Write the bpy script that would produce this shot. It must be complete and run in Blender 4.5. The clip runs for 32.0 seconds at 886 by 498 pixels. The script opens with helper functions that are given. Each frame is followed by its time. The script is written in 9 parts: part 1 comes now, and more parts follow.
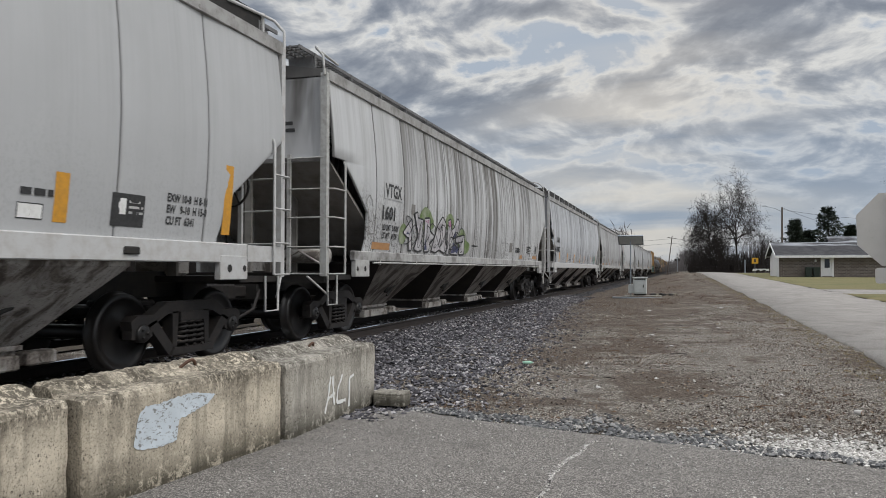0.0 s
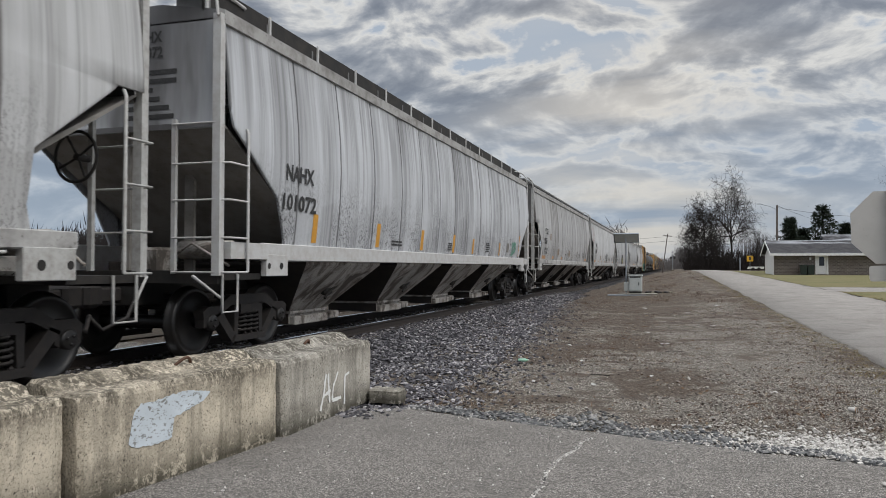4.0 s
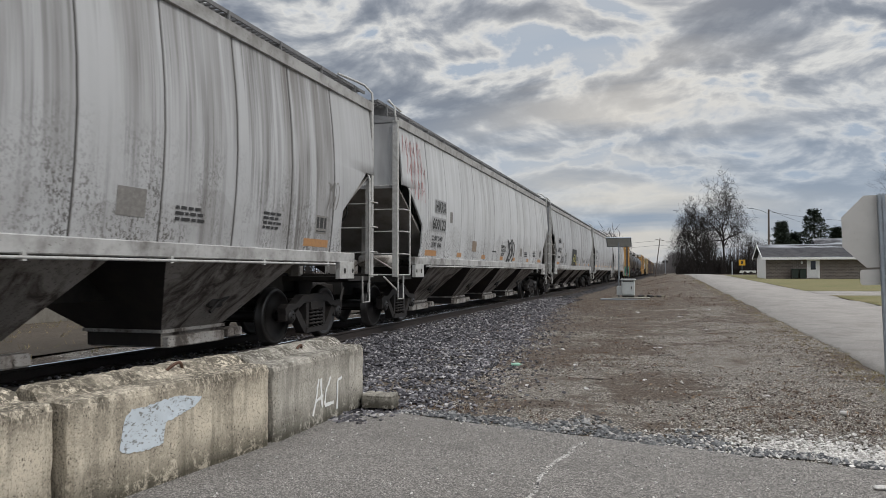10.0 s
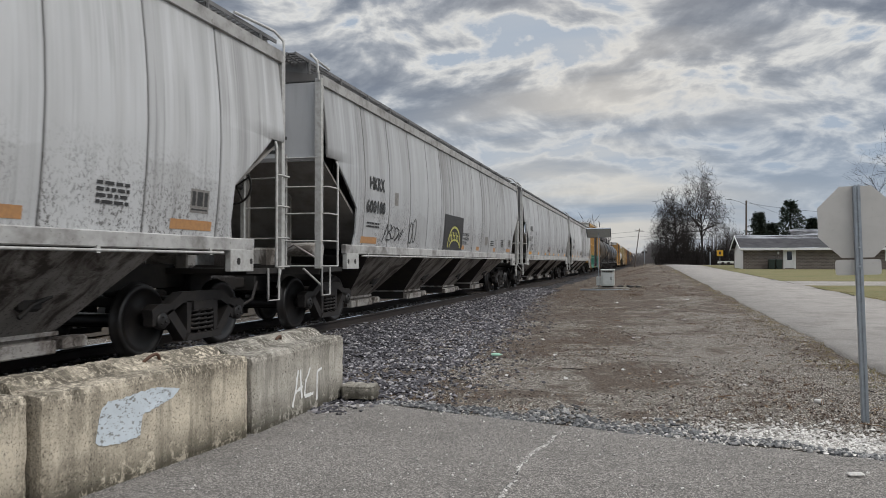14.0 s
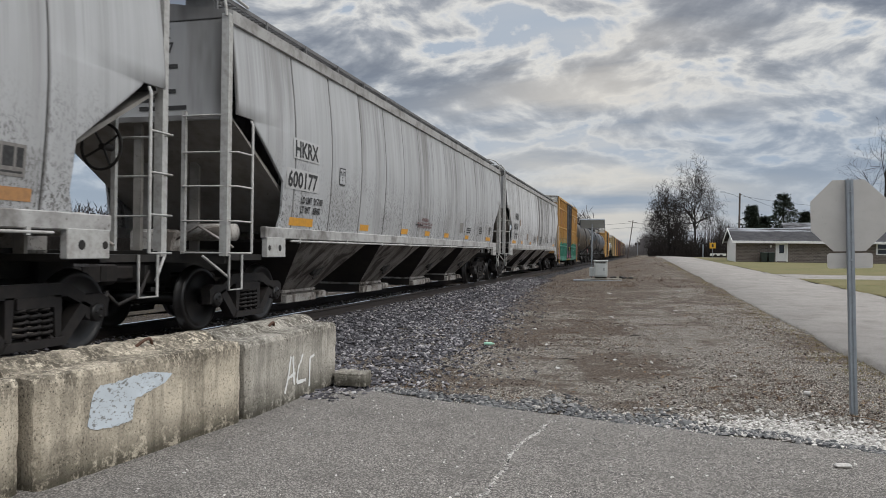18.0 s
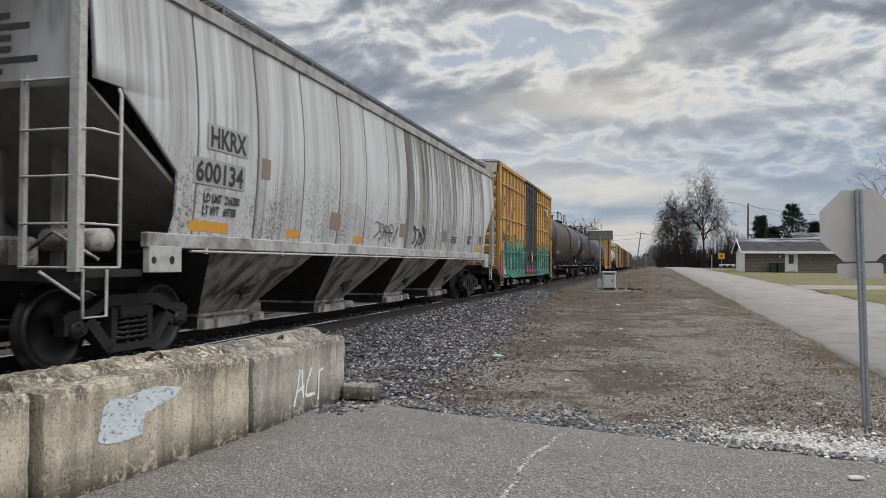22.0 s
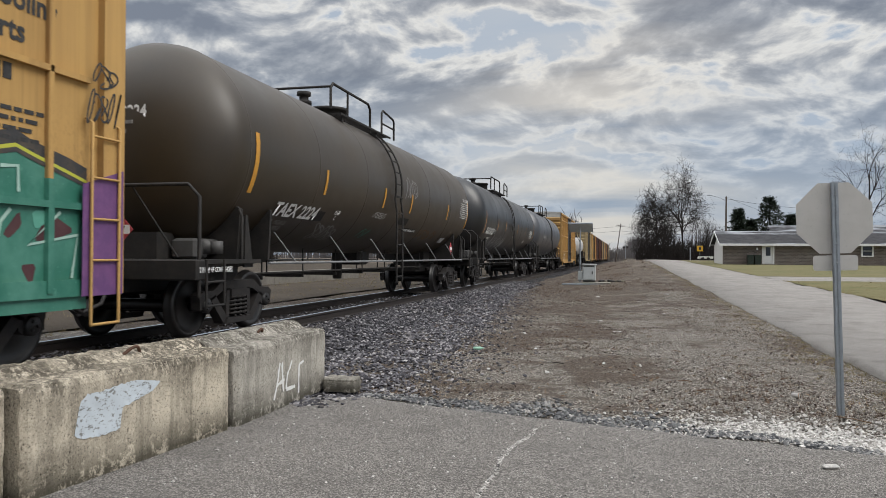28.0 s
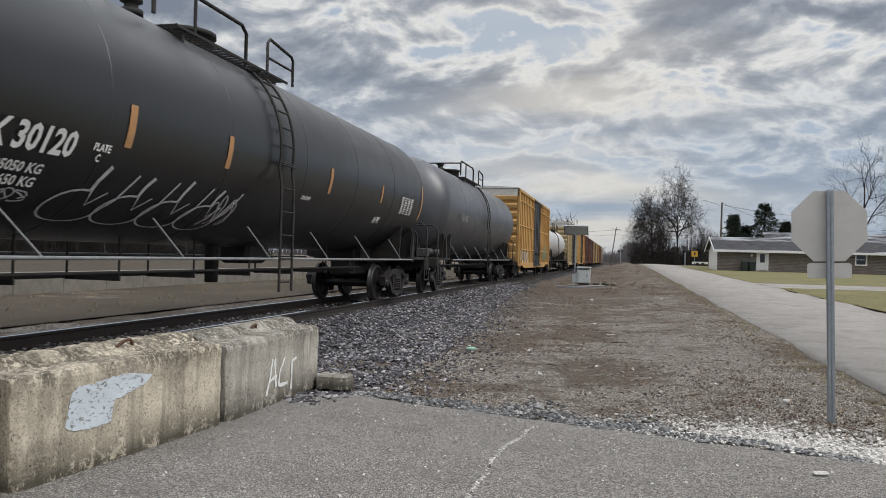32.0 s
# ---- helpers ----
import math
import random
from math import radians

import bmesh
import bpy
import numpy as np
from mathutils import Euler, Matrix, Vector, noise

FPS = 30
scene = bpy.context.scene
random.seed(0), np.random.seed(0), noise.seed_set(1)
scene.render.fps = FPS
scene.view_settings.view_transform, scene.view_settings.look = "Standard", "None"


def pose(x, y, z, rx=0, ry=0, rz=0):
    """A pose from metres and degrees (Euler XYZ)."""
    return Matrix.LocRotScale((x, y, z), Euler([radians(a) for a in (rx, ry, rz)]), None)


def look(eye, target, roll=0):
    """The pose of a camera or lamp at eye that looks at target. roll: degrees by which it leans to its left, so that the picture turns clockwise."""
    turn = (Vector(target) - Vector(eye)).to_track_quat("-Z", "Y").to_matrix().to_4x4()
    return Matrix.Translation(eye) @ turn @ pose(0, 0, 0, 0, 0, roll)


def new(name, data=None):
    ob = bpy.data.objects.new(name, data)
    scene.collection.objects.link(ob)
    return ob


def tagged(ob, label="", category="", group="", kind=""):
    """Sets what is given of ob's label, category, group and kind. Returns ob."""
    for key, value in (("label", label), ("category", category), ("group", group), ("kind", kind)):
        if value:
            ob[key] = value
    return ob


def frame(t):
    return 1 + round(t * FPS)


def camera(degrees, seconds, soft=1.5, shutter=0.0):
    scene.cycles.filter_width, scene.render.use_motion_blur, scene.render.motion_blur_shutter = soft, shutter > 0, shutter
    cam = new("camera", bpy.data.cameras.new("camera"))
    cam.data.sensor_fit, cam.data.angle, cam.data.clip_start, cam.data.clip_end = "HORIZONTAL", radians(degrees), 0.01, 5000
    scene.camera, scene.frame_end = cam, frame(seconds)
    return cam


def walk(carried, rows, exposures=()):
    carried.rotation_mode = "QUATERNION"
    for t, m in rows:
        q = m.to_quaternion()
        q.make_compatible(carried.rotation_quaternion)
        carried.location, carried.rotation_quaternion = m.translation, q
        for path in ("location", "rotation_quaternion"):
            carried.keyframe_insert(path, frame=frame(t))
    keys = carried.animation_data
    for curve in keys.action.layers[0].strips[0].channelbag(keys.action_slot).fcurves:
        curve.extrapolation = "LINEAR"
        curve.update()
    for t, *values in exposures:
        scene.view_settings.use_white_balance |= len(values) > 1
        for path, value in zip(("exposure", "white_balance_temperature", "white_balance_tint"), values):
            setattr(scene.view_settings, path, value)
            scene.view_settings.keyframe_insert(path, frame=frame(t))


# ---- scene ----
# Track runs along +y; z = 0 is the paved lot; rail top at RAIL_Z.
FOV = 61.41
# seconds, x, y, z, yaw to the left of the track, pitch up, lean to the left
PATH = [
    (0, -0.007, -0.018, 1.450, 17.540, 1.570, 0.057),
    (0.5, -0.003, -0.023, 1.449, 17.513, 1.591, 0.044),
    (1, -0.006, -0.021, 1.451, 17.476, 1.575, 0.048),
    (1.5, -0.005, -0.021, 1.448, 17.428, 1.563, 0.011),
    (2, -0.005, -0.019, 1.449, 17.370, 1.488, 0.025),
    (2.5, 0.000, -0.021, 1.448, 17.315, 1.416, 0.044),
    (3, -0.004, -0.019, 1.449, 17.246, 1.375, 0.073),
    (3.5, -0.005, -0.019, 1.450, 17.219, 1.371, 0.105),
    (5.5, -0.002, -0.022, 1.452, 17.138, 1.483, 0.043),
    (6, -0.005, -0.021, 1.450, 17.084, 1.526, 0.002),
    (6.5, -0.004, -0.020, 1.448, 17.079, 1.578, -0.036),
    (7, -0.004, -0.022, 1.451, 17.040, 1.614, -0.025),
    (7.5, -0.003, -0.020, 1.449, 16.993, 1.640, -0.045),
    (8, -0.001, -0.022, 1.452, 16.963, 1.635, -0.007),
    (8.5, -0.005, -0.021, 1.452, 16.887, 1.652, 0.023),
    (9, -0.003, -0.019, 1.449, 16.828, 1.696, -0.010),
    (9.5, -0.003, -0.019, 1.451, 16.766, 1.719, 0.010),
    (10, -0.003, -0.015, 1.451, 16.688, 1.717, 0.034),
    (10.5, -0.003, -0.018, 1.451, 16.604, 1.737, 0.013),
    (11, -0.004, -0.016, 1.451, 16.544, 1.744, 0.046),
    (11.5, -0.004, -0.016, 1.451, 16.482, 1.763, 0.096),
    (12, -0.005, -0.013, 1.451, 16.429, 1.752, 0.130),
    (12.5, -0.002, -0.016, 1.448, 16.311, 1.694, 0.094),
    (13, -0.003, -0.018, 1.449, 16.059, 1.518, 0.049),
    (13.5, -0.002, -0.011, 1.451, 15.668, 1.261, 0.006),
    (14, -0.000, -0.000, 1.450, 15.213, 0.998, 0.000),
    (14.5, -0.005, -0.002, 1.448, 14.857, 0.732, 0.084),
    (16.5, -0.004, -0.001, 1.444, 14.702, 0.086, 0.474),
    (17, -0.005, -0.004, 1.441, 14.731, 0.085, 0.530),
    (17.5, -0.006, -0.004, 1.446, 14.738, 0.105, 0.641),
    (18, -0.003, -0.004, 1.444, 14.718, 0.157, 0.719),
    (18.5, -0.008, -0.003, 1.442, 14.714, 0.219, 0.846),
    (19, -0.009, -0.007, 1.443, 14.816, 0.263, 0.984),
    (19.5, -0.010, -0.007, 1.441, 15.037, 0.345, 1.018),
    (20, -0.006, -0.013, 1.443, 15.299, 0.453, 0.968),
    (20.5, -0.008, -0.010, 1.444, 15.472, 0.583, 0.852),
    (21, -0.007, -0.011, 1.447, 15.504, 0.712, 0.684),
    (21.5, -0.008, -0.013, 1.449, 15.419, 0.894, 0.525),
    (22, -0.005, -0.013, 1.448, 15.320, 1.085, 0.392),
    (22.5, -0.007, -0.007, 1.451, 15.217, 1.176, 0.361),
    (23, -0.003, -0.008, 1.449, 15.153, 1.235, 0.308),
    (23.5, -0.006, -0.006, 1.449, 15.082, 1.191, 0.377),
    (24, -0.005, -0.007, 1.447, 15.034, 1.199, 0.377),
    (24.5, -0.006, -0.009, 1.450, 14.976, 1.193, 0.436),
    (25, -0.005, -0.009, 1.448, 14.925, 1.216, 0.431),
    (25.5, -0.006, -0.008, 1.447, 14.853, 1.217, 0.437),
    (27.5, -0.007, -0.008, 1.447, 14.362, 0.798, 0.453),
    (28, -0.004, -0.007, 1.447, 13.850, 0.527, 0.327),
    (28.5, -0.008, 0.014, 1.439, 13.227, 0.171, 0.330),
    (28.8, -0.000, -0.000, 1.450, 12.897, 0.017, 0.328),
    (29, 0.004, 0.018, 1.447, 12.854, 0.011, 0.408),
    (29.5, -0.003, -0.003, 1.444, 12.793, 0.008, 0.761),
    (30, -0.003, -0.009, 1.445, 12.965, 0.218, 1.162),
    (30.5, -0.005, -0.002, 1.444, 13.217, 0.461, 1.563),
    (31, -0.010, -0.002, 1.442, 13.338, 0.567, 1.670),
    (31.5, -0.009, -0.006, 1.443, 13.403, 0.574, 1.620),
    (32, -0.007, -0.007, 1.443, 13.488, 0.527, 1.551),
]


def eye_pose(x, y, z, yaw, pitch, lean):
    a, p = radians(yaw), radians(pitch)
    way = Vector((-math.sin(a) * math.cos(p), math.cos(a) * math.cos(p), math.sin(p)))
    eye = Vector((x, y, z))
    return look(eye, eye + way, lean)


cam = camera(FOV, 32.0, soft=0.6, shutter=0.12)
walk(cam, [(r[0], eye_pose(*r[1:])) for r in PATH], [(0.0, -0.04, 6290, 10), (14.0, -0.03, 6290, 10), (20.0, 0.0, 6290, 10), (27.0, 0.07, 6330, 10), (32.0, 0.07, 6290, 10)])

# ---- world and light ----
SUN_EL, SUN_AZ = 46.0, 108.0   # degrees; azimuth from +y, clockwise positive
scene.view_settings.exposure = 0.0


def build_world():
    w = bpy.data.worlds.new("overcast_sky")
    scene.world = w
    w.use_nodes = True
    nt = w.node_tree
    nt.nodes.clear()
    N, L = nt.nodes.new, nt.links.new
    out, bg = N("ShaderNodeOutputWorld"), N("ShaderNodeBackground")
    sky = N("ShaderNodeTexSky")
    sky.sky_type, sky.sun_disc = "NISHITA", False
    sky.sun_elevation, sky.sun_rotation = radians(SUN_EL), radians(SUN_AZ)
    sky.air_density, sky.dust_density, sky.ozone_density = 1.0, 1.5, 1.5
    tc = N("ShaderNodeTexCoord")
    sep = N("ShaderNodeSeparateXYZ")
    L(tc.outputs["Generated"], sep.inputs[0])

    def math_node(op, a, b=None, clamp=False):
        n = N("ShaderNodeMath")
        n.operation, n.use_clamp = op, clamp
        for i, v in enumerate((a, b)):
            if v is None:
                continue
            if isinstance(v, (int, float)):
                n.inputs[i].default_value = v
            else:
                L(v, n.inputs[i])
        return n.outputs[0]

    zc = math_node("MAXIMUM", sep.outputs[2], 0.0)
    den = math_node("ADD", zc, 0.40)
    comb = N("ShaderNodeCombineXYZ")
    L(math_node("DIVIDE", sep.outputs[0], den), comb.inputs[0])
    L(math_node("DIVIDE", sep.outputs[1], den), comb.inputs[1])

    def cloud(scale, loc, detail, rough, dist, stretch=(1, 1, 1)):
        mp = N("ShaderNodeMapping")
        mp.inputs["Location"].default_value, mp.inputs["Scale"].default_value = loc, stretch
        L(comb.outputs[0], mp.inputs["Vector"])
        n = N("ShaderNodeTexNoise")
        n.inputs["Scale"].default_value, n.inputs["Detail"].default_value = scale, detail
        n.inputs["Roughness"].default_value, n.inputs["Distortion"].default_value = rough, dist
        L(mp.outputs[0], n.inputs["Vector"])
        return n.outputs["Fac"]

    # a broken cloud deck: its thickness here, and a little nearer to the light above it
    def deck(m):
        out = None
        for scale, loc, detail, rough, dist, stretch, part_ in ((1.3, (4.3, 1.1, 0), 3, 0.5, 0.2, (1, 1, 1), 0.42), (4.6, (1.2, 7.3, 0), 10, 0.54, 0.30, (0.95, 1.05, 1), 0.58)):
            n = cloud(scale, loc, detail, rough, dist, tuple(v * m for v in stretch))
            n = math_node("MULTIPLY", n, part_)
            out = n if out is None else math_node("ADD", out, n)
        return out

    thick, above = deck(1.0), deck(0.97)
    edge = math_node("MULTIPLY", math_node("SUBTRACT", thick, above), 4.6)
    light = math_node("ADD", math_node("SUBTRACT", 0.5, edge), math_node("MULTIPLY", math_node("SUBTRACT", 0.50, thick), 2.4))
    ramp = N("ShaderNodeValToRGB")
    e = ramp.color_ramp.elements
    e[0].position, e[0].color = 0.10, (0.225, 0.24, 0.27, 1)
    e[1].position, e[1].color = 1.0, (0.50, 0.56, 0.63, 1)
    for p, c in ((0.30, (0.30, 0.315, 0.34, 1)), (0.48, (0.44, 0.45, 0.465, 1)), (0.62, (0.66, 0.65, 0.625, 1)), (0.76, (0.90, 0.87, 0.80, 1)), (0.88, (0.74, 0.745, 0.74, 1))):
        k = e.new(p)
        k.color = c
    L(light, ramp.inputs[0])
    # brighter round the veiled sun
    d = Vector((math.sin(radians(SUN_AZ)) * math.cos(radians(SUN_EL)), math.cos(radians(SUN_AZ)) * math.cos(radians(SUN_EL)), math.sin(radians(SUN_EL))))
    dot = N("ShaderNodeVectorMath")
    dot.operation = "DOT_PRODUCT"
    L(tc.outputs["Generated"], dot.inputs[0])
    dot.inputs[1].default_value = d
    near = math_node("POWER", math_node("MAXIMUM", dot.outputs["Value"], 0.0), 9.0)
    # an overcast dome is about three times brighter overhead than low down
    dome = N("ShaderNodeMapRange")
    dome.interpolation_type = "SMOOTHSTEP"
    dome.inputs["From Min"].default_value, dome.inputs["From Max"].default_value = 0.33, 0.95
    dome.inputs["To Min"].default_value, dome.inputs["To Max"].default_value = 0.0, 2.6
    L(sep.outputs[2], dome.inputs["Value"])
    gain = math_node("ADD", math_node("ADD", math_node("MULTIPLY", near, 0.4), dome.outputs[0]), 0.76)
    lit = N("ShaderNodeMixRGB")
    lit.blend_type = "MULTIPLY"
    lit.inputs[0].default_value = 1.0
    L(ramp.outputs[0], lit.inputs[1])
    gc = N("ShaderNodeCombineXYZ")
    for i in range(3):
        L(gain, gc.inputs[i])
    L(gc.outputs[0], lit.inputs[2])
    # paler, warmer veil low over the horizon
    low = N("ShaderNodeMapRange")
    low.inputs["From Min"].default_value, low.inputs["From Max"].default_value = 0.235, 0.04
    L(sep.outputs[2], low.inputs["Value"])
    haze = N("ShaderNodeMixRGB")
    L(math_node("MULTIPLY", low.outputs[0], 0.88), haze.inputs[0])
    L(lit.outputs[0], haze.inputs[1])
    haze.inputs[2].default_value = (0.295, 0.352, 0.44, 1)
    # warm light low down where the sun is going under
    west = Vector((-0.06, 1.0, 0.12)).normalized()
    dot2 = N("ShaderNodeVectorMath")
    dot2.operation = "DOT_PRODUCT"
    L(tc.outputs["Generated"], dot2.inputs[0])
    dot2.inputs[1].default_value = west
    lace = N("ShaderNodeMapRange")
    lace.inputs["From Min"].default_value, lace.inputs["From Max"].default_value = 0.40, 0.58
    L(cloud(1.9, (5.0, 2.0, 0), 7, 0.55, 0.3, (0.40, 1.6, 1)), lace.inputs["Value"])
    glow = math_node("MULTIPLY", math_node("POWER", math_node("MAXIMUM", dot2.outputs["Value"], 0.0), 60.0), math_node("MULTIPLY", lace.outputs[0], 0.75))
    warm = N("ShaderNodeMixRGB")
    L(glow, warm.inputs[0])
    L(haze.outputs[0], warm.inputs[1])
    warm.inputs[2].default_value = (0.74, 0.66, 0.54, 1)
    # clear sky behind the cloud layer
    skyc = N("ShaderNodeMixRGB")
    skyc.blend_type = "ADD"
    skyc.inputs[0].default_value = 0.015
    L(warm.outputs[0], skyc.inputs[1])
    L(sky.outputs[0], skyc.inputs[2])
    L(skyc.outputs[0], bg.inputs["Color"])
    bg.inputs["Strength"].default_value = 1.0
    L(bg.outputs[0], out.inputs[0])


build_world()
sun = new("sun", bpy.data.lights.new("sun", "SUN"))
sun.data.energy, sun.data.angle, sun.data.color = 1.5, radians(30), (1.0, 0.95, 0.87)
_d = Vector((math.sin(radians(SUN_AZ)) * math.cos(radians(SUN_EL)), math.cos(radians(SUN_AZ)) * math.cos(radians(SUN_EL)), math.sin(radians(SUN_EL))))
sun.matrix_world = look(_d * 60, (0, 0, 0))

# ---- mesh and material helpers ----
class Geo:
    """Collects vertices and faces of one part."""

    def __init__(self):
        self.v, self.f, self.smooth = [], [], []

    def add(self, verts, faces, smooth=False):
        o = len(self.v)
        self.v += [tuple(p) for p in verts]
        self.f += [tuple(i + o for i in f) for f in faces]
        self.smooth += [smooth] * len(faces)
        return self

    def box(self, x0, x1, y0, y1, z0, z1, m=None):
        p = [(x, y, z) for z in (z0, z1) for y in (y0, y1) for x in (x0, x1)]
        if m is not None:
            p = [m @ Vector(q) for q in p]
        return self.add(p, [(0, 2, 3, 1), (4, 5, 7, 6), (0, 1, 5, 4), (2, 6, 7, 3), (0, 4, 6, 2), (1, 3, 7, 5)])

    def bev(self, x0, x1, y0, y1, z0, z1, b=0.01, m=None):
        """A box with its edges cut by b."""
        def ring(z, i):
            return [(x0 + i, y0, z), (x1 - i, y0, z), (x1, y0 + i, z), (x1, y1 - i, z), (x1 - i, y1, z), (x0 + i, y1, z), (x0, y1 - i, z), (x0, y0 + i, z)]
        def shrink(r):
            cx, cy = (x0 + x1) / 2, (y0 + y1) / 2
            return [(x + (b if x < cx else -b), y + (b if y < cy else -b), z) for x, y, z in r]
        rs = [shrink(ring(z0, b)), ring(z0 + b, b), ring(z1 - b, b), shrink(ring(z1, b))]
        p = [q for r in rs for q in r]
        if m is not None:
            p = [m @ Vector(q) for q in p]
        f = [tuple(range(7, -1, -1)), tuple(range(24, 32))]
        for k in range(3):
            for i in range(8):
                j = (i + 1) % 8
                f.append((k * 8 + i, k * 8 + j, k * 8 + 8 + j, k * 8 + 8 + i))
        return self.add(p, f)

    def prism(self, poly, axis, a, b, m=None):
        """Extrudes a polygon along an axis: 'x' takes (y, z), 'y' takes (x, z), 'z' takes (x, y)."""
        def put(u, w, t):
            return {"x": (t, u, w), "y": (u, t, w), "z": (u, w, t)}[axis]
        n = len(poly)
        p = [put(u, w, a) for u, w in poly] + [put(u, w, b) for u, w in poly]
        if m is not None:
            p = [m @ Vector(q) for q in p]
        f = [tuple(range(n - 1, -1, -1)), tuple(range(n, 2 * n))] + [(i, (i + 1) % n, n + (i + 1) % n, n + i) for i in range(n)]
        return self.add(p, f)

    def tube(self, path, r, n=6, cap=True, r1=None):
        """A round bar along a path; r1: radius at its end."""
        pts = [Vector(p) for p in path]
        rings, k = [], len(pts)
        ref = None
        for i, p in enumerate(pts):
            d = (pts[min(i + 1, k - 1)] - pts[max(i - 1, 0)]).normalized()
            if ref is None:
                ref = Vector((0, 0, 1)) if abs(d.z) < 0.9 else Vector((1, 0, 0))
            u = d.cross(ref).normalized()
            w = u.cross(d)
            ref = w
            rr = r if r1 is None else r + (r1 - r) * i / max(1, k - 1)
            rings.append([p + (u * math.cos(2 * math.pi * j / n) + w * math.sin(2 * math.pi * j / n)) * rr for j in range(n)])
        f = []
        for i in range(k - 1):
            for j in range(n):
                jj = (j + 1) % n
                f.append((i * n + j, (i + 1) * n + j, (i + 1) * n + jj, i * n + jj))
        self.add([q for r_ in rings for q in r_], f, True)
        if cap:
            self.add([q for q in rings[0]], [tuple(range(n))])
            self.add([q for q in rings[-1]], [tuple(range(n - 1, -1, -1))])
        return self

    def lathe(self, prof, centre, axis="y", n=24):
        """Turns a profile of (along, radius) about an axis through centre."""
        c = Vector(centre)
        def put(a, r, t):
            u, w = r * math.cos(t), r * math.sin(t)
            return c + Vector({"x": (a, u, w), "y": (w, a, u), "z": (u, w, a)}[axis])
        k = len(prof)
        p = [put(a, r, 2 * math.pi * j / n) for a, r in prof for j in range(n)]
        f = [(i * n + j, i * n + (j + 1) % n, (i + 1) * n + (j + 1) % n, (i + 1) * n + j) for i in range(k - 1) for j in range(n)]
        return self.add(p, f, True)

    def loft(self, rings, closed=True, smooth=True):
        n = len(rings[0])
        p = [q for r in rings for q in r]
        f = []
        for i in range(len(rings) - 1):
            for j in range(n if closed else n - 1):
                jj = (j + 1) % n
                f.append((i * n + j, i * n + jj, (i + 1) * n + jj, (i + 1) * n + j))
        return self.add(p, f, smooth)

    def mesh(self, name, mat):
        me = bpy.data.meshes.new(name)
        me.from_pydata(self.v, [], self.f)
        me.polygons.foreach_set("use_smooth", self.smooth)
        me.materials.append(mat)
        me.update()
        return me


def fix_normals(me):
    bm = bmesh.new()
    bm.from_mesh(me)
    bmesh.ops.recalc_face_normals(bm, faces=bm.faces)
    bm.to_mesh(me)
    bm.free()
    return me


def part(name, geo, mat, parent=None, label=""):
    me = geo if isinstance(geo, bpy.types.Mesh) else fix_normals(geo.mesh(name, mat))
    ob = new(name, me)
    if parent is not None:
        ob.parent = parent
    if label:
        ob["label"] = label
    return ob


def thing(name, label, category, m=None, group="", kind=""):
    ob = new(name)
    ob.empty_display_size = 0.2
    if m is not None:
        ob.matrix_world = m
    return tagged(ob, label, category, group, kind)


